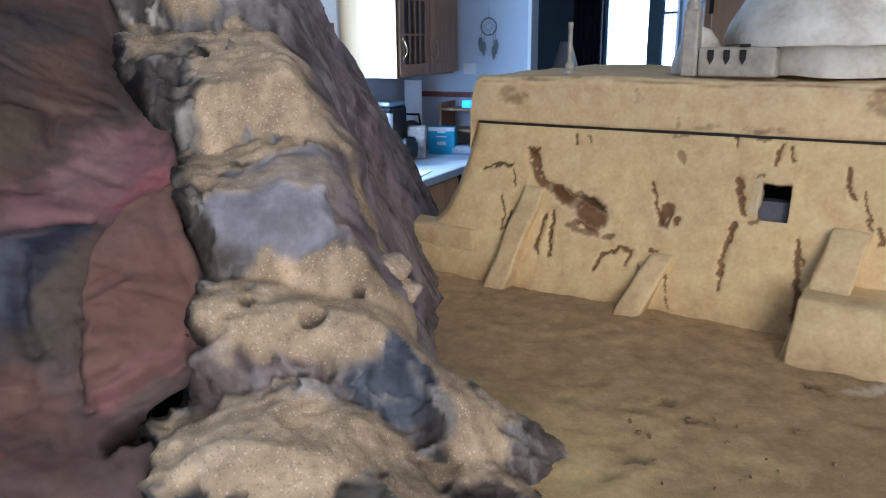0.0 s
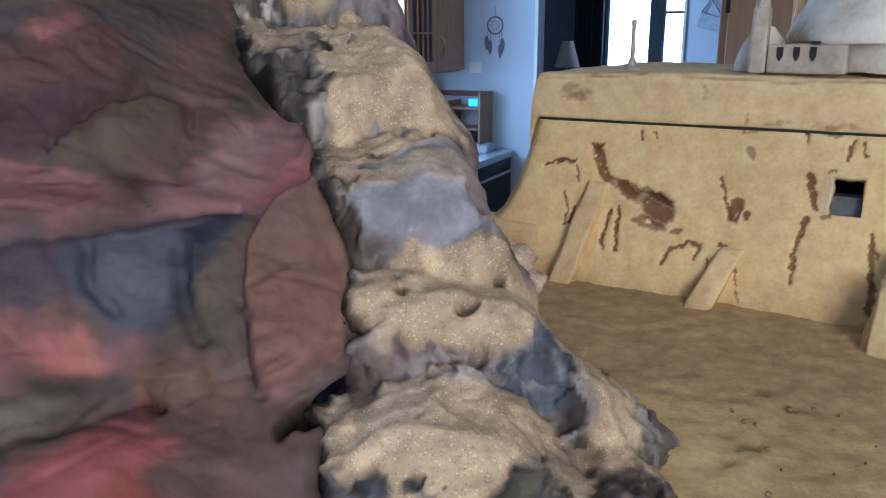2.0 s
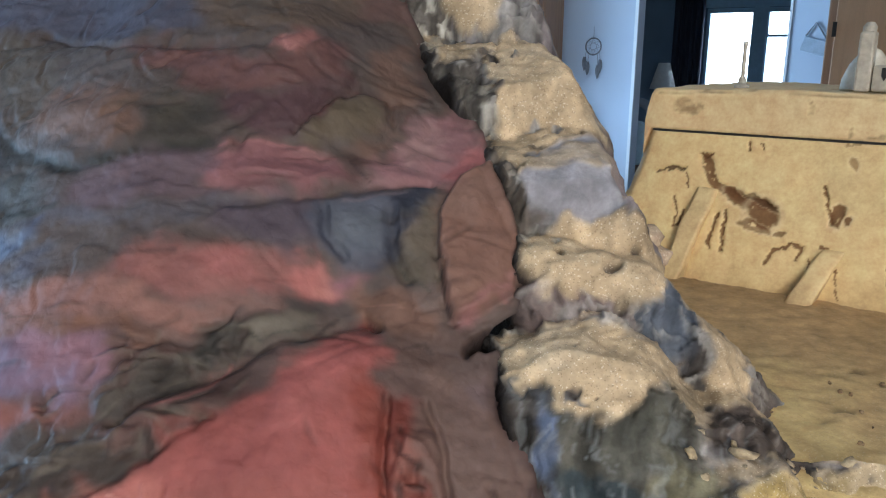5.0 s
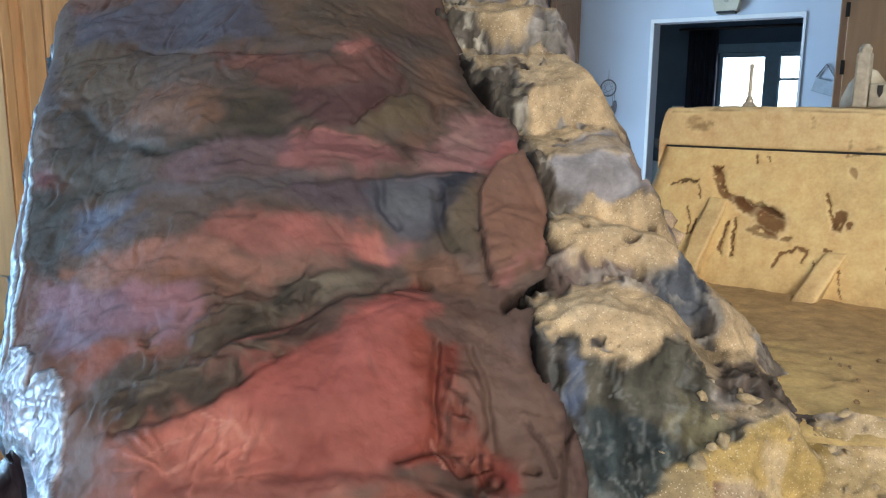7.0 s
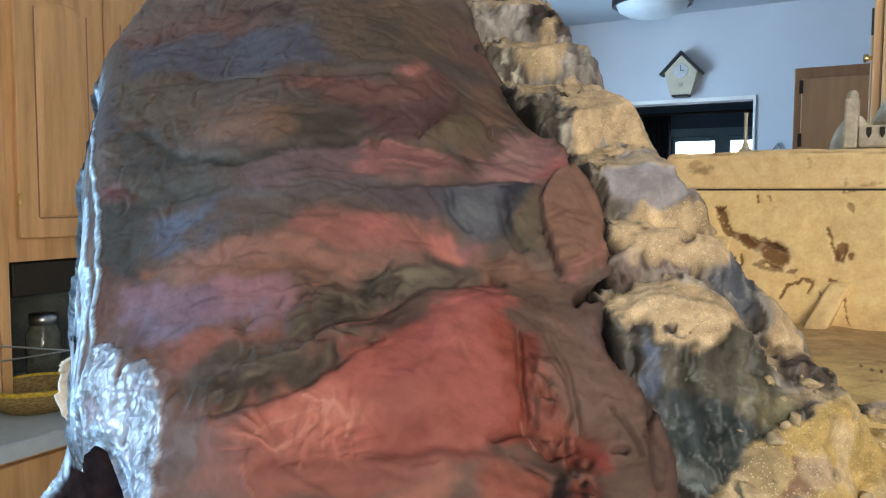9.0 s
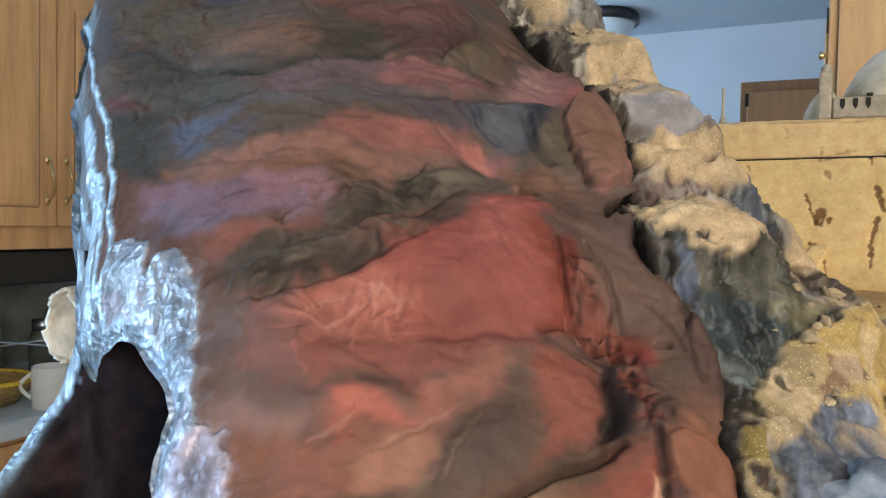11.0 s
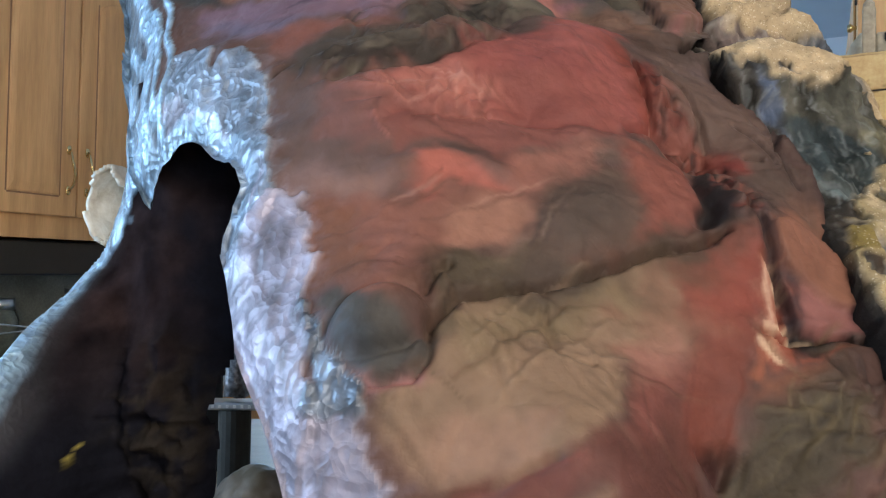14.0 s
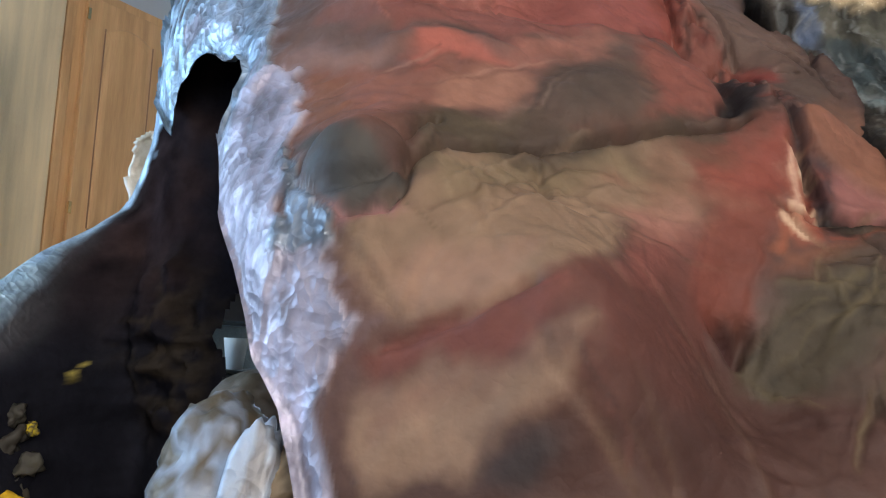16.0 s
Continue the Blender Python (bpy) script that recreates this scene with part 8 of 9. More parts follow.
c = thing("pantry_panel", kmat(0, 0), "plain light oak end panel standing on the counter", "panel")
part("edge_strip", box(-0.83, -3.372, 0.91, -0.497, -3.347, 1.995, 0.003), OAK, c, "darker oak edge strip")
part("board", box(-0.83, -3.66, 0.91, -0.50, -3.374, 1.995, 0.003), material("pale_oak", (0.76, 0.60, 0.38), 0.45, vary=0.15, scale=7, stretch=(6, 6, 0.5), bump=0.1), c)
c = thing("refrigerator", kmat(0, 0), "white refrigerator beside the oak cabinets", "refrigerator")
part("body", box(-0.82, -4.25, 0.02, -0.22, -3.69, 1.75, 0.02), WHITE, c)
part("door", box(-0.215, -4.25, 0.05, -0.17, -3.69, 1.75, 0.015), WHITE, c)
part("base", box(-0.80, -4.23, 0.0, -0.24, -3.71, 0.02), BLACK, c)
c = thing("black_under_slab", kmat(0, 0), "black slab fixed under the wall cabinet", "appliance")
part("body", box(-0.825, -3.32, 1.165, -0.535, -2.26, 1.256, 0.006), BLACK, c)
structure("backsplash", box(-0.828, -3.335, 0.905, -0.822, -2.0, 1.164), SPLASH, "grey-green dim backsplash behind the counter")

c = thing("glass_cabinet", kmat(0, 0), "oak wall cabinet with glazed lattice door and bright end", "cabinet", "wall cabinets")
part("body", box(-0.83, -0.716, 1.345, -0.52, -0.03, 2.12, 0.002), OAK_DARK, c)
# the end that faces the window: its light is put into the colour
part("end_panel", box(-0.83, -0.722, 1.345, -0.50, -0.717, 2.12), material("sunlit_panel", (0.70, 0.46, 0.24), 0.4, vary=0.08, scale=7, stretch=(6, 6, 0.5), bump=0.05), c, "oak end panel, brighter in colour for window light")
d = part("door", box(-0.505, -0.70, 1.355, -0.49, -0.655, 2.11), OAK_DARK, c)
bm = box(-0.505, -0.435, 1.355, -0.49, -0.39, 2.11)
box(-0.505, -0.655, 1.355, -0.49, -0.435, 1.41, bm=bm)
box(-0.505, -0.655, 2.06, -0.49, -0.435, 2.11, bm=bm)
part("door_frame", bm, OAK_DARK, c)
part("pane", box(-0.500, -0.655, 1.41, -0.497, -0.435, 2.06), BLACK, c, "dark glass")
for k in range(3):
    part("lattice_bar", box(-0.496, -0.605 + 0.055 * k, 1.411, -0.488, -0.595 + 0.055 * k, 2.059), OAK_DARK, c)
for k in range(3):
    part("lattice_bar", box(-0.4955, -0.654, 1.55 + 0.17 * k, -0.4885, -0.436, 1.56 + 0.17 * k), OAK_DARK, c)
pull(c, -0.49, -0.675, 1.44, 1.53)
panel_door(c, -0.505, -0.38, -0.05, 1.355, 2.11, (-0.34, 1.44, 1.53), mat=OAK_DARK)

# counter with base units
c = thing("countertop", kmat(0, 0), "pale grey-blue laminate kitchen counter", "countertop")
part("slab", box(-0.826, -3.60, 0.872, -0.20, -0.004, 0.908, 0.004), COUNTER, c)
part("edge_strip", box(-0.199, -3.60, 0.872, -0.195, -0.004, 0.906), COUNTER, c)
for i in range(6):
    b0 = -3.59 + 0.50 * i
    u = thing("base_cabinet", kmat(0, 0), "honey oak base cabinet with a drawer and a brass pull", "cabinet", "base cabinets")
    part("body", box(-0.82, b0, 0.0, -0.235, b0 + 0.495, 0.871), OAK, u)
    part("drawer_front", box(-0.234, b0 + 0.02, 0.72, -0.216, b0 + 0.475, 0.855, 0.003), OAK, u)
    panel_door(u, -0.234, b0 + 0.02, b0 + 0.475, 0.11, 0.70, (b0 + 0.06, 0.58, 0.67), arch=False)
u = thing("dishwasher", kmat(0, 0), "black dishwasher with a steel handle under the counter", "dishwasher")
part("body", box(-0.82, -0.585, 0.0, -0.235, -0.01, 0.871), BLACK, u)
part("door", box(-0.234, -0.58, 0.10, -0.205, -0.015, 0.865, 0.006), BLACK, u)
part("handle", tube([(-0.19, -0.55, 0.80), (-0.18, -0.5, 0.80), (-0.18, -0.1, 0.80), (-0.19, -0.05, 0.80)], 0.008), STEEL, u, "steel bar handle")

# tall cabinets on the other side
c = thing("tall_cabinet", kmat(0, 0), "brown wooden cabinet with small dark hinges", "cabinet")
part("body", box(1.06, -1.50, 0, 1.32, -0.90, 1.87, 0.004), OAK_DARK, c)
part("door", box(1.085, -1.516, 0.10, 1.31, -1.501, 1.83, 0.003), material("brown_board", (0.42, 0.25, 0.135), 0.55, vary=0.10, scale=8, stretch=(6, 6, 0.5)), c)
for z in (1.60, 1.78):
    part("hinge", box(1.078, -1.520, z, 1.090, -1.5165, z + 0.045), NEAR_BLACK, c)
c = thing("hutch", kmat(0, 0), "light wooden hutch with round knobs", "cabinet")
part("body", box(1.345, -2.75, 0, 1.90, -0.92, 1.885, 0.004), OAK, c)
for k in range(3):
    b0 = -2.73 + 0.60 * k
    d = part("door", box(1.328, b0, 0.95, 1.344, b0 + 0.585, 1.85, 0.003), OAK, c)
    part("inner_panel", box(1.322, b0 + 0.06, 1.02, 1.3275, b0 + 0.525, 1.78, 0.003), OAK, d)
    for s, bb in ((0, b0 + 0.555), (1, b0 + 0.03)):
        bm = lathe([(0.0, 0.018), (0.007, 0.017), (0.009, 0.011), (0.004, 0.005), (0.004, 0.0)], 14)
        bmesh.ops.transform(bm, verts=bm.verts, matrix=Matrix.Translation((1.328, bb, 1.70)) @ pose(0, 0, 0, 0, -90, 0))
        part("knob", bm, BRASS if s else STEEL, d, smooth=True)
    part("hinge", box(1.3235, b0 + 0.002, 1.74, 1.3275, b0 + 0.010, 1.79), NEAR_BLACK, d)

# ---- small things in the kitchen ----


def mug(m, label):
    c = thing("mug", m, label, "mug")
    part("cup", lathe([(0.0, 0.0), (0.038, 0.0), (0.041, 0.004), (0.041, 0.095), (0.0395, 0.097), (0.038, 0.095), (0.037, 0.008), (0.0, 0.006)], 32), CERAMIC, c, smooth=True)
    pts = [(-0.040 - 0.030 * math.sin(math.pi * i / 10), 0, 0.018 + 0.062 * i / 10) for i in range(11)]
    part("handle", tube(pts, 0.005), CERAMIC, c, smooth=True)
    return c


mug(Matrix.Translation(K(-0.246, -3.275, 0.908)), "plain white ceramic mug on the counter")
for a, b, r, h in ((-0.60, -3.20, 0.045, 0.18), (-0.56, -3.06, 0.035, 0.14), (-0.62, -2.95, 0.05, 0.2)):
    c = thing("jar", kmat(a, b, 0.908), "dim glass jar on the counter", "jar", "jars on the counter")
    part("glass_body", lathe([(0, 0), (r, 0), (r, h * 0.8), (r * 0.75, h * 0.92), (r * 0.75, h)], 24), material("jar_glass", (0.10, 0.11, 0.09), 0.15, vary=0.3, scale=30), c, smooth=True)
    part("lid", lathe([(0, h + 0.018), (r * 0.78, h + 0.018), (r * 0.78, h - 0.01), (0, h - 0.01)], 24), STEEL, c, smooth=True)
c = thing("basket", kmat(-0.42, -3.33, 0.908, 20), "low woven wicker basket on the counter", "basket")
part("bowl", lathe([(0, 0), (0.08, 0), (0.11, 0.03), (0.115, 0.055), (0.105, 0.055), (0.10, 0.03), (0.075, 0.008), (0, 0.008)], 30), material("wicker", (0.30, 0.20, 0.07), 0.7, vary=0.45, scale=90, stretch=(1, 1, 3), bump=0.9), c, smooth=True)
part("rim", tube([(0.112 * math.cos(6.2832 * i / 24), 0.112 * math.sin(6.2832 * i / 24), 0.055) for i in range(25)], 0.006), YELLOW, c)
for k, (p, q) in enumerate((((-0.50, -3.40, 1.02), (-0.30, -3.18, 1.055)), ((-0.50, -3.45, 1.075), (-0.22, -3.20, 1.035)))):
    c = thing("wire_rod", kmat(0, 0), "thin bright wire rod leaning by the jars", "wire", "wire rods")
    part("rod", tube([p, q, (q[0], q[1], 0.908)], 0.0022, 6), STEEL, c)

# the pale shell that hangs behind the cave's rim
c = thing("shell_mask", pose(-0.607, 0.455, 1.243, 0, 0, -20), "cream hollow shell with a ragged rim fixed behind the mountain", "shell")
bm = bmesh.new()
bmesh.ops.create_uvsphere(bm, u_segments=40, v_segments=24, radius=1.0)
bmesh.ops.delete(bm, geom=[v for v in bm.verts if v.co.y < -0.30 + 0.05 * math.sin(5 * math.atan2(v.co.z, v.co.x)) + 0.03 * math.sin(13 * v.co.z)], context="VERTS")
bmesh.ops.scale(bm, verts=bm.verts, vec=(0.023, 0.040, 0.034))
ob = part("bowl", worn(bm, 0.004, 40, 401), SHELL, c, smooth=True)
so = ob.modifiers.new("thickness", "SOLIDIFY")
so.thickness = 0.004
part("bracket", tube([(0.0, 0.03, -0.02), (0.012, 0.06, -0.10), (0.015, 0.06, -0.20), (0.015, 0.06, -0.343)], 0.004), NEAR_BLACK, c, "dark support wire")

# a small caped figure on a ribbed stand
bm = lathe([(0.0, 0.0), (0.013, 0.0), (0.012, 0.015), (0.0105, 0.035), (0.009, 0.052), (0.011, 0.057), (0.007, 0.062), (0.0065, 0.068), (0.007, 0.074), (0.004, 0.080), (0.0, 0.081)], 20)
bmesh.ops.translate(bm, verts=bm.verts, vec=(-0.524, 0.560, 1.064))
fig = part("figurine", worn(bm, 0.0015, 160, 411), material("pewter", (0.16, 0.16, 0.18), 0.35, metal=0.6, vary=0.5, scale=200), None, smooth=True)
tagged(fig, "tiny dark pewter caped figure on a ribbed stand", "figurine")
c = thing("ribbed_stand", pose(-0.524, 0.560, 0.90), "silvery ribbed stand under the tiny figure", "stand")
part("plate", box(-0.030, -0.014, 0.152, 0.030, 0.014, 0.160, 0.002), STEEL, c)
for k in range(8):
    part("rib", box(-0.027 + 0.0072 * k, -0.0155, 0.1545, -0.0245 + 0.0072 * k, -0.0142, 0.1575), WHITE, c)
part("column", lathe([(0.0, 0.0), (0.028, 0.0), (0.022, 0.01), (0.016, 0.05), (0.016, 0.152), (0, 0.152)], 20), NEAR_BLACK, c)

# a cup on a dark box at the back of the table
c = thing("storage_box", pose(-0.69, 0.93, 0.90, 0, 0, 20), "dark box on the back of the table", "box")
part("carton", box(-0.05, -0.05, 0, 0.05, 0.05, 0.155, 0.003), BLACK, c)
part("flap", box(-0.051, -0.051, 0.1555, 0.051, 0.051, 0.160, 0.001), NEAR_BLACK, c)
c = thing("paper_cup", pose(-0.69, 0.93, 1.060), "small white tapered paper cup on a dark box", "cup")
part("cup", lathe([(0, 0), (0.012, 0), (0.018, 0.045), (0.0185, 0.046), (0.017, 0.045), (0.011, 0.002), (0, 0.002)], 24), PAPER, c, smooth=True)

# on the far counter
c = thing("towel_roll", kmat(-0.56, -0.78, 0.908), "white paper towel roll standing on the counter", "paper towel")
part("roll", lathe([(0.018, 0.01), (0.055, 0.01), (0.055, 0.265), (0.018, 0.265)], 28), PAPER, c, smooth=True)
part("stand", lathe([(0.0, 0.0), (0.07, 0.0), (0.07, 0.009), (0.008, 0.009), (0.008, 0.29), (0, 0.292)], 20), STEEL, c)
c = thing("blue_carton", kmat(-0.50, -0.22, 0.908, 12), "bright blue printed carton on the counter", "carton")
part("carton", box(-0.075, -0.04, 0, 0.075, 0.04, 0.15, 0.002), CARDBLUE, c)
for z, w, h in ((0.118, 0.045, 0.012), (0.095, 0.060, 0.006), (0.05, 0.05, 0.02)):
    part("label_bar", box(-w / 2, -0.0425, z, w / 2, -0.0404, z + h), PAPER, c)
part("top_band", box(-0.0755, -0.0415, 0.128, 0.0755, -0.0402, 0.1495), PAPER, c)
c = thing("paper_sheet", kmat(-0.40, -0.95, 0.9085, 8), "white sheet lying on the counter", "paper")
part("sheet", box(-0.15, -0.11, 0, 0.15, 0.11, 0.004), PAPER, c)
c = thing("folded_cloth", kmat(-0.36, -0.16, 0.908, 5), "grey folded cloth on the counter", "cloth")
part("cloth", worn(box(-0.09, -0.08, 0, 0.09, 0.08, 0.045, 0.012), 0.004, 30, 421), material("grey_cloth", (0.42, 0.45, 0.50), 0.9, vary=0.15), c, smooth=True)
c = thing("coffee_maker", kmat(-0.68, -0.52, 0.908, 0), "dark coffee maker with steel top", "coffee maker")
part("body", box(-0.07, -0.09, 0, 0.07, 0.09, 0.28, 0.015), BLACK, c)
part("top", box(-0.065, -0.085, 0.281, 0.065, 0.085, 0.31, 0.01), STEEL, c)
part("carafe", lathe([(0.0, 0.02), (0.05, 0.02), (0.055, 0.08), (0.04, 0.12)], 20, centre=(0.12, 0, 0)), BLACK, c)
c = thing("tissue_pack", kmat(-0.56, -0.42, 0.908, 25), "crumpled pale packet on the counter", "packet")
part("packet", worn(box(-0.05, -0.035, 0, 0.05, 0.035, 0.17, 0.012), 0.006, 26, 431), material("packet_paper", (0.55, 0.48, 0.42), 0.7, vary=0.4, scale=30), c, smooth=True)
c = thing("standing_board", kmat(-0.72, -0.16, 0.908, -12), "pale board leaning against the wall", "board")
part("board", box(-0.06, -0.01, 0, 0.06, 0.01, 0.40, 0.006), PAPER, c)
c = thing("kettle", kmat(-0.66, -0.30, 0.908, 0), "rounded dark kettle on the counter", "kettle")
part("pot", lathe([(0, 0), (0.07, 0), (0.08, 0.05), (0.075, 0.12), (0.045, 0.17), (0.02, 0.185), (0, 0.187)], 24), material("kettle_enamel", (0.10, 0.10, 0.12), 0.25, vary=0.2), c, smooth=True)
part("grip", tube([(-0.06, 0, 0.15), (-0.05, 0, 0.22), (0.05, 0, 0.22), (0.06, 0, 0.15)], 0.007), BLACK, c, smooth=True)
# wooden rack with a small blue-lit clock
c = thing("wooden_rack", kmat(-0.40, -0.10, 0.908), "brown wooden rack with a glowing blue display", "rack")
part("side", box(0.06, -0.09, 0, 0.075, 0.09, 0.33, 0.003), OAK_DARK, c)
part("side", box(-0.14, -0.09, 0, -0.125, 0.09, 0.28, 0.003), OAK_DARK, c)
part("shelf", box(-0.125, -0.09, 0.12, 0.06, 0.09, 0.134, 0.002), OAK_DARK, c)
part("shelf", box(-0.125, -0.09, 0.235, 0.06, 0.09, 0.249, 0.002), OAK_DARK, c)
part("display", box(0.005, -0.095, 0.255, 0.058, -0.06, 0.295, 0.003), material("blue_display", (0.05, 0.45, 1.0), 0.3, vary=0.0, emit=1.6), c, "glowing blue digital display")

# keys and cards on the left wall by the window
c = thing("wall_organiser", kmat(-0.828, -0.86, 1.30), "white wire organiser with keys and cards", "organiser")
part("board", box(0, -0.10, 0, 0.012, 0.10, 0.75, 0.003), PAPER, c)
for y, z, s, mat in ((-0.05, 0.30, 0.06, BLACK), (0.03, 0.24, 0.05, RUST), (-0.03, 0.14, 0.05, BLACK), (0.03, 0.45, 0.05, CARDBLUE), (0.05, 0.10, 0.04, BLACK), (-0.02, 0.58, 0.06, STEEL)):
    part("tag", box(0.013, y - s / 2, z, 0.026, y + s / 2, z + s * 1.5, 0.004), mat, c)

# dreamcatcher
c = thing("dreamcatcher", kmat(-0.317, -0.006, 1.596), "grey ring dreamcatcher with hanging feathers on the wall", "dreamcatcher")
part("ring", tube([(0.046 * math.cos(6.2832 * i / 32), 0, 0.046 * math.sin(6.2832 * i / 32)) for i in range(33)], 0.004), FEATHER, c, smooth=True)
bm = bmesh.new()
for i in range(8):
    a0, a1 = 6.2832 * i / 8, 6.2832 * (i + 3) / 8
    tube([(0.045 * math.cos(a0), 0, 0.045 * math.sin(a0)), (0.045 * math.cos(a1), 0, 0.045 * math.sin(a1))], 0.0007, 5, bm)
part("web", bm, FEATHER, c)
part("cord", tube([(0, 0, 0.046), (0, 0, 0.108)], 0.0012, 6), FEATHER, c)
for x, z0, z1 in ((-0.050, -0.02, -0.115), (-0.030, -0.035, -0.14), (0.032, -0.035, -0.16), (0.045, -0.02, -0.13)):
    part("thread", tube([(x * 0.8, 0, z0), (x, 0, z1 + 0.05)], 0.0011, 6), FEATHER, c)
    bm = bmesh.new()
    row = []
    for i in range(9):
        t = i / 8
        w = 0.012 * math.sin(math.pi * (0.12 + 0.85 * t)) + 0.001
        row.append([bm.verts.new((x - w, -0.002 * (i % 2), z1 + 0.06 - 0.075 * t)), bm.verts.new((x, -0.004, z1 + 0.055 - 0.075 * t)), bm.verts.new((x + w, 0.002 * (i % 2), z1 + 0.06 - 0.075 * t))])
    for p, q in zip(row, row[1:]):
        for k in (0, 1):
            bm.faces.new((p[k], p[k + 1], q[k + 1], q[k]))
    f = part("feather", bm, FEATHER, c)
    f.modifiers.new("thickness", "SOLIDIFY").thickness = 0.002

# birdhouse clock over the doorway
c = thing("birdhouse_clock", kmat(0.330, -0.03, 1.987), "small birdhouse-shaped wall clock with a dark roof", "clock")
bm = bmesh.new()
out = [(-0.055, 0.0), (0.055, 0.0), (0.088, 0.125), (0.0, 0.215), (-0.088, 0.125)]
f0 = [bm.verts.new((x, -0.03, z)) for x, z in out]
f1 = [bm.verts.new((x, 0.03, z)) for x, z in out]
bm.faces.new(f0)
bm.faces.new(f1[::-1])
for i in range(5):
    bm.faces.new((f0[i], f1[i], f1[(i + 1) % 5], f0[(i + 1) % 5]))
part("house", bm, material("cream_wood", (0.55, 0.50, 0.38), 0.6, vary=0.1, scale=20), c)
for s in (-1, 1):
    bm = bmesh.new()
    q = [(0.0, 0.240), (s * 0.116, 0.118), (s * 0.108, 0.108), (0.0, 0.222)]
    g0 = [bm.verts.new((x, -0.045, z)) for x, z in q]
    g1 = [bm.verts.new((x, 0.03, z)) for x, z in q]
    bm.faces.new(g0)
    bm.faces.new(g1[::-1])
    for i in range(4):
        bm.faces.new((g0[i], g1[i], g1[(i + 1) % 4], g0[(i + 1) % 4]))
    bmesh.ops.recalc_face_normals(bm, faces=bm.faces)
    part("roof_slope", bm, BLACK, c, "dark roof")
bm = lathe([(0.0, 0.002), (0.036, 0.002), (0.040, 0.0), (0.040, -0.003)], 28)
bmesh.ops.transform(bm, verts=bm.verts, matrix=Matrix.Translation((0, -0.033, 0.130)) @ pose(0, 0, 0, 90, 0, 0))
part("dial", bm, material("grey_dial", (0.50, 0.53, 0.55), 0.6, vary=0.1, scale=60), c, "pale grey dial")
part("clock_hand", box(-0.0015, -0.038, 0.13, 0.0015, -0.0365, 0.160), BLACK, c)
part("clock_hand", box(-0.0015, -0.0385, 0.128, 0.020, -0.037, 0.131), BLACK, c)
part("perch", box(-0.045, -0.04, -0.012, 0.045, 0.03, 0.0, 0.002), BLACK, c)
bm = lathe([(0, 0), (0.012, 0), (0.012, 0.004), (0, 0.004)], 16)
bmesh.ops.transform(bm, verts=bm.verts, matrix=Matrix.Translation((0, -0.031, 0.055)) @ pose(0, 0, 0, 90, 0, 0))
part("entry_hole", bm, GREYCAST, c)

# hanging slate by the doorway
c = thing("hanging_plaque", kmat(0.833, -0.012, 1.60), "small pale plaque hung askew on a dark cord", "plaque")
bm = box(-0.058, -0.008, -0.040, 0.058, 0.006, 0.030, 0.004)
bmesh.ops.rotate(bm, verts=bm.verts, matrix=Matrix.Rotation(radians(16), 3, "Y"))
part("board", bm, material("pale_slate", (0.42, 0.47, 0.52), 0.6, vary=0.15, scale=30), c)
part("cord", tube([(-0.045, 0, 0.045), (-0.003, 0, 0.108), (0.062, 0, 0.012)], 0.0045, 6), FEATHER, c)
c = thing("light_switch", kmat(-0.434, 0, 1.366), "white double light switch on the wall", "switch")
part("plate", box(-0.04, -0.006, -0.03, 0.04, 0.0, 0.03, 0.002), WHITE, c)
for x in (-0.018, 0.018):
    part("rocker", box(x - 0.012, -0.011, -0.018, x + 0.012, -0.0062, 0.018, 0.002), WHITE, c)

# ceiling light
c = thing("ceiling_light", kmat(0.28, -0.48, 2.44), "round ceiling light with a dark metal ring and glass bowl", "ceiling light")
part("ring", lathe([(0.0, 0.0), (0.19, 0.0), (0.20, -0.02), (0.20, -0.05), (0.185, -0.055), (0.18, -0.03)], 40), material("dark_metal", (0.06, 0.06, 0.07), 0.35, metal=0.8, vary=0.1), c, smooth=True)
part("glass_bowl", lathe([(0.182, -0.04), (0.165, -0.075), (0.12, -0.10), (0.06, -0.112), (0.0, -0.115)], 40), material("frosted_glass", (0.62, 0.70, 0.76), 0.3, vary=0.03), c, smooth=True)
# fixture added out of view, where the warm overhead fill hangs
c = thing("fill_fixture", pose(0.55, -0.55, 2.44), "unseen flush ceiling lamp added for the warm fill", "ceiling light")
part("ring", lathe([(0.0, 0.0), (0.19, 0.0), (0.19, -0.03), (0.175, -0.035), (0.175, -0.01), (0.0, -0.01)], 36), WHITE, c, smooth=True)

# next room: table lamp, curtain, round chair
c = thing("table_lamp", kmat(-0.53, 2.05, 0.75), "table lamp with a pale conical shade", "lamp")
part("shade", lathe([(0.045, 0.75), (0.105, 0.545), (0.102, 0.545), (0.042, 0.75)], 32), SHADE, c, smooth=True)
part("stem", lathe([(0.0, 0.0), (0.08, 0.0), (0.07, 0.03), (0.02, 0.06), (0.035, 0.25), (0.015, 0.45), (0.008, 0.60), (0, 0.60)], 24), CERAMIC, c, smooth=True)
c = thing("side_table", kmat(-0.53, 2.02, 0), "dark side table under the lamp", "table")
part("tabletop", box(-0.25, -0.2, 0.72, 0.25, 0.2, 0.75, 0.004), TABLEWOOD, c)
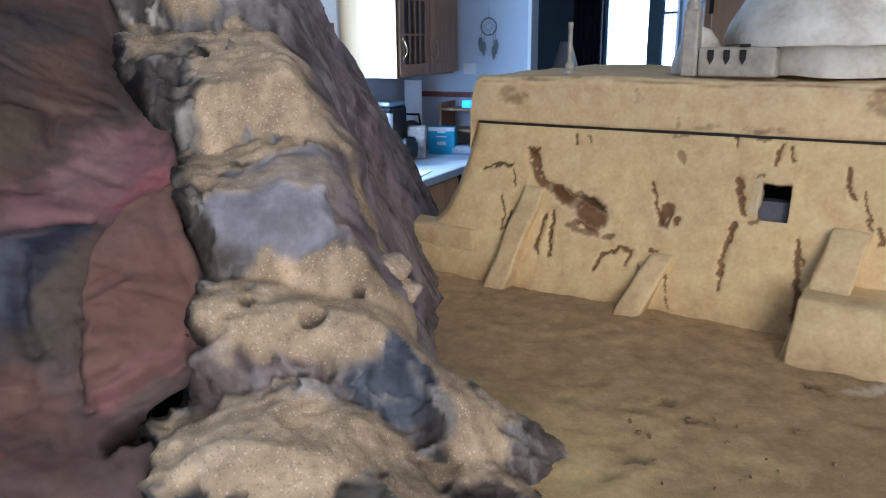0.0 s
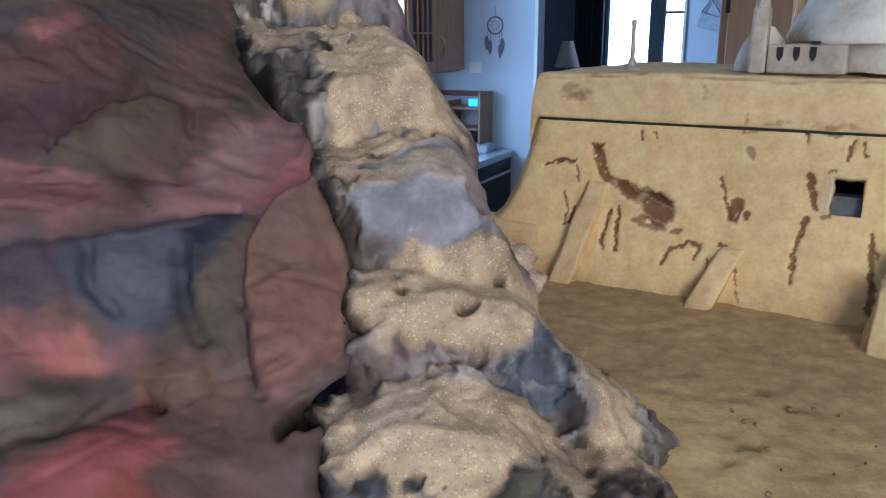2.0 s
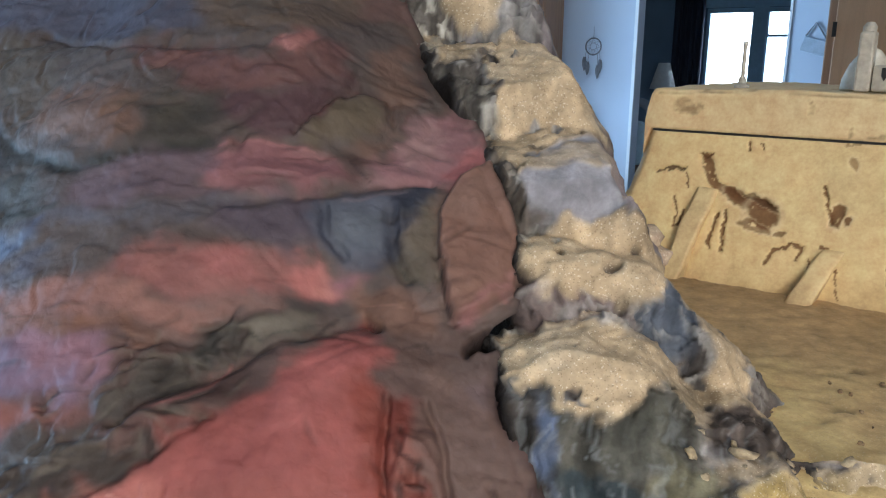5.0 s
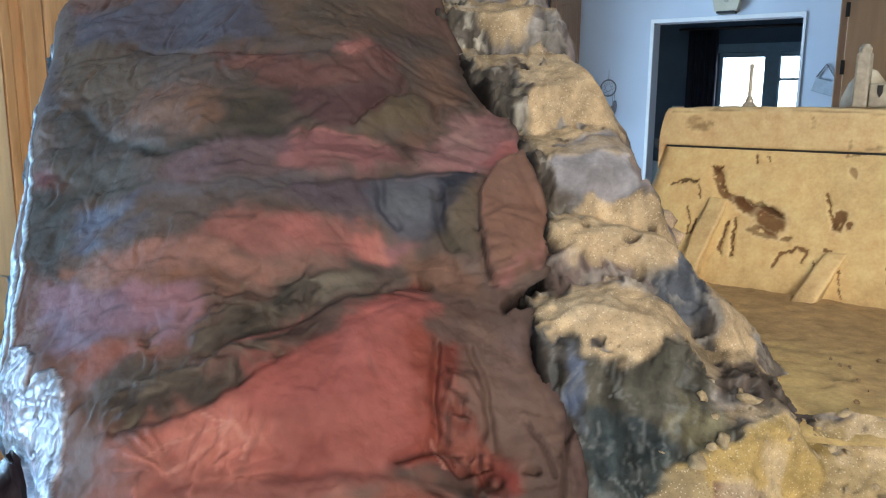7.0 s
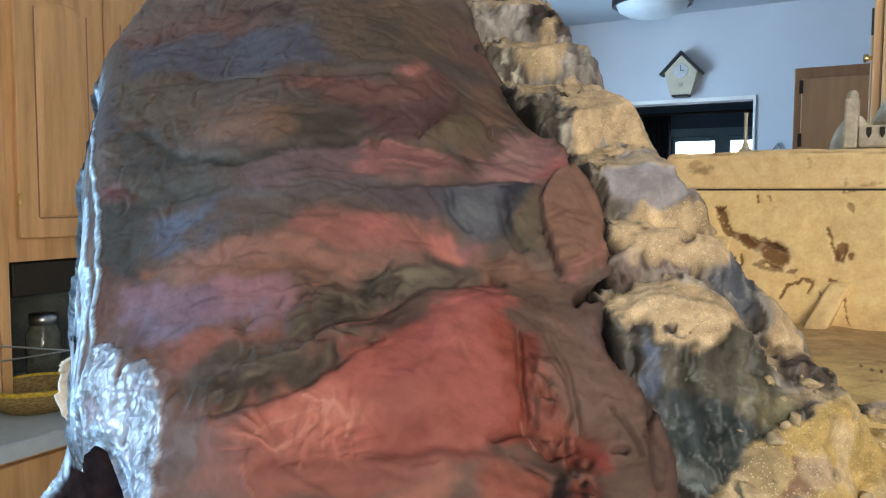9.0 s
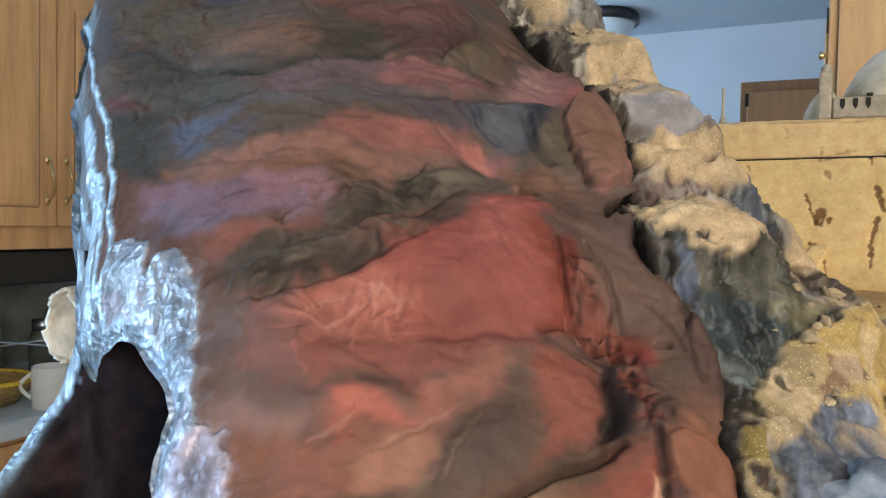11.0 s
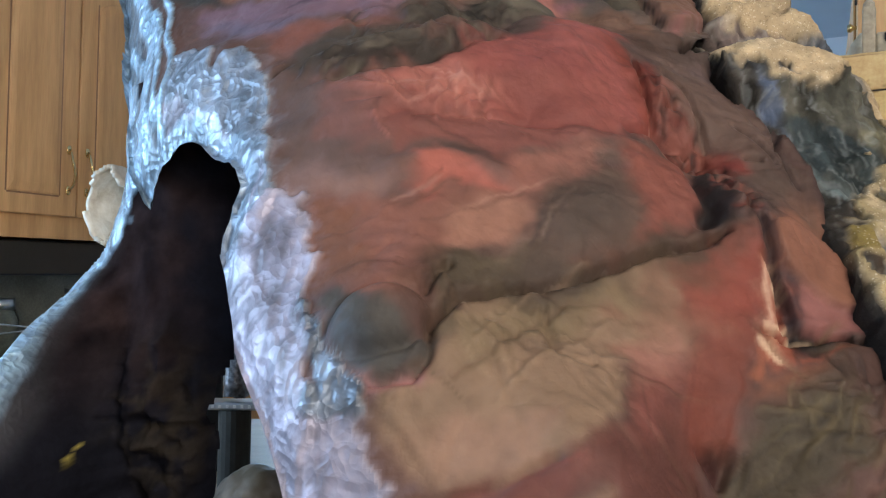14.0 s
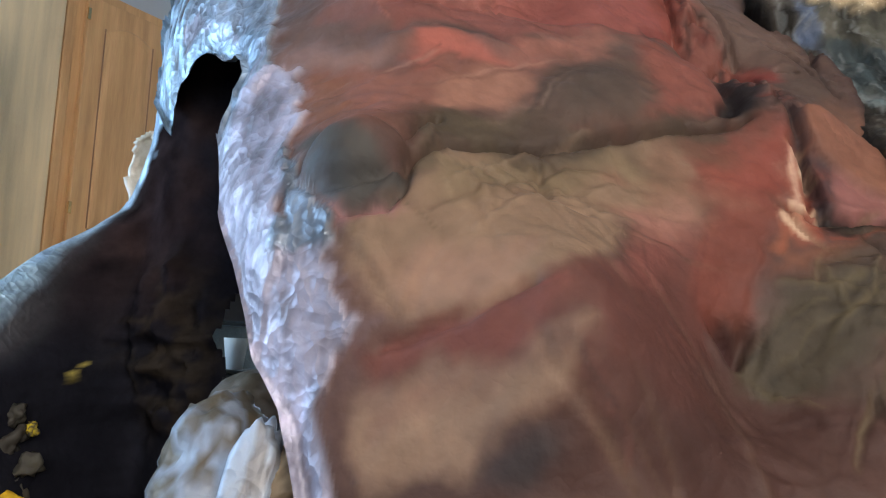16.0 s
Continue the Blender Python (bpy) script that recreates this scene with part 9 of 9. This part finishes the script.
for x in (-0.22, 0.22):
    for y in (-0.17, 0.17):
        part("leg", box(x - 0.02, y - 0.02, 0, x + 0.02, y + 0.02, 0.72), TABLEWOOD, c)
c = thing("curtain", kmat(-0.39, 2.16, 0), "dark blue curtain beside the bright window", "curtain")
bm = bmesh.new()
rows = [[bm.verts.new((-0.12 + 0.24 * i / 40, 0.02 * math.sin(i * 0.95) + 0.006 * math.sin(i * 2.3 + z), z)) for i in range(41)] for z in (0.05, 0.7, 1.4, 2.10)]
for p, q in zip(rows, rows[1:]):
    for i in range(40):
        bm.faces.new((p[i], p[i + 1], q[i + 1], q[i]))
ob = part("cloth", bm, CLOTH_DARK, c, smooth=True)
ob.modifiers.new("thickness", "SOLIDIFY").thickness = 0.004
part("rod", tube([(-0.2, 0, 2.11), (0.9, 0, 2.11)], 0.012), BLACK, c)
c = thing("round_chair", kmat(-0.19, 0.45, 0), "pale blue chair with a rounded back in the next room", "chair")
part("backrest", tube([(0.16 * math.cos(math.pi * i / 16), 0.03 * math.sin(math.pi * i / 16), 0.85 + 0.42 * math.sin(math.pi * i / 16)) for i in range(17)], 0.028), material("grey_blue_fabric", (0.20, 0.24, 0.28), 0.8, vary=0.1), c, smooth=True)
part("back_pad", lathe([(0.0, -0.02), (0.13, -0.02), (0.14, 0.0), (0.13, 0.02), (0, 0.02)], 28, centre=(0, 0, 0)), material("pale_blue_fabric", (0.42, 0.56, 0.64), 0.8, vary=0.1), c).matrix_world = kmat(-0.19, 0.44, 1.02) @ pose(0, 0, 0, 90, 0, 0)
part("seat", lathe([(0, 0.44), (0.19, 0.44), (0.2, 0.47), (0.18, 0.50), (0, 0.505)], 28, centre=(0, 0.17, 0)), CLOTH_DARK, c, smooth=True)
for x in (-0.14, 0.14):
    for y in (0.03, 0.31):
        part("leg", tube([(x, y, 0), (x * 0.95, y, 0.45)], 0.014), TABLEWOOD, c)
for x in (-0.155, 0.155):
    part("post", tube([(x, 0.02, 0.45), (x, 0.0, 0.86)], 0.018), TABLEWOOD, c)
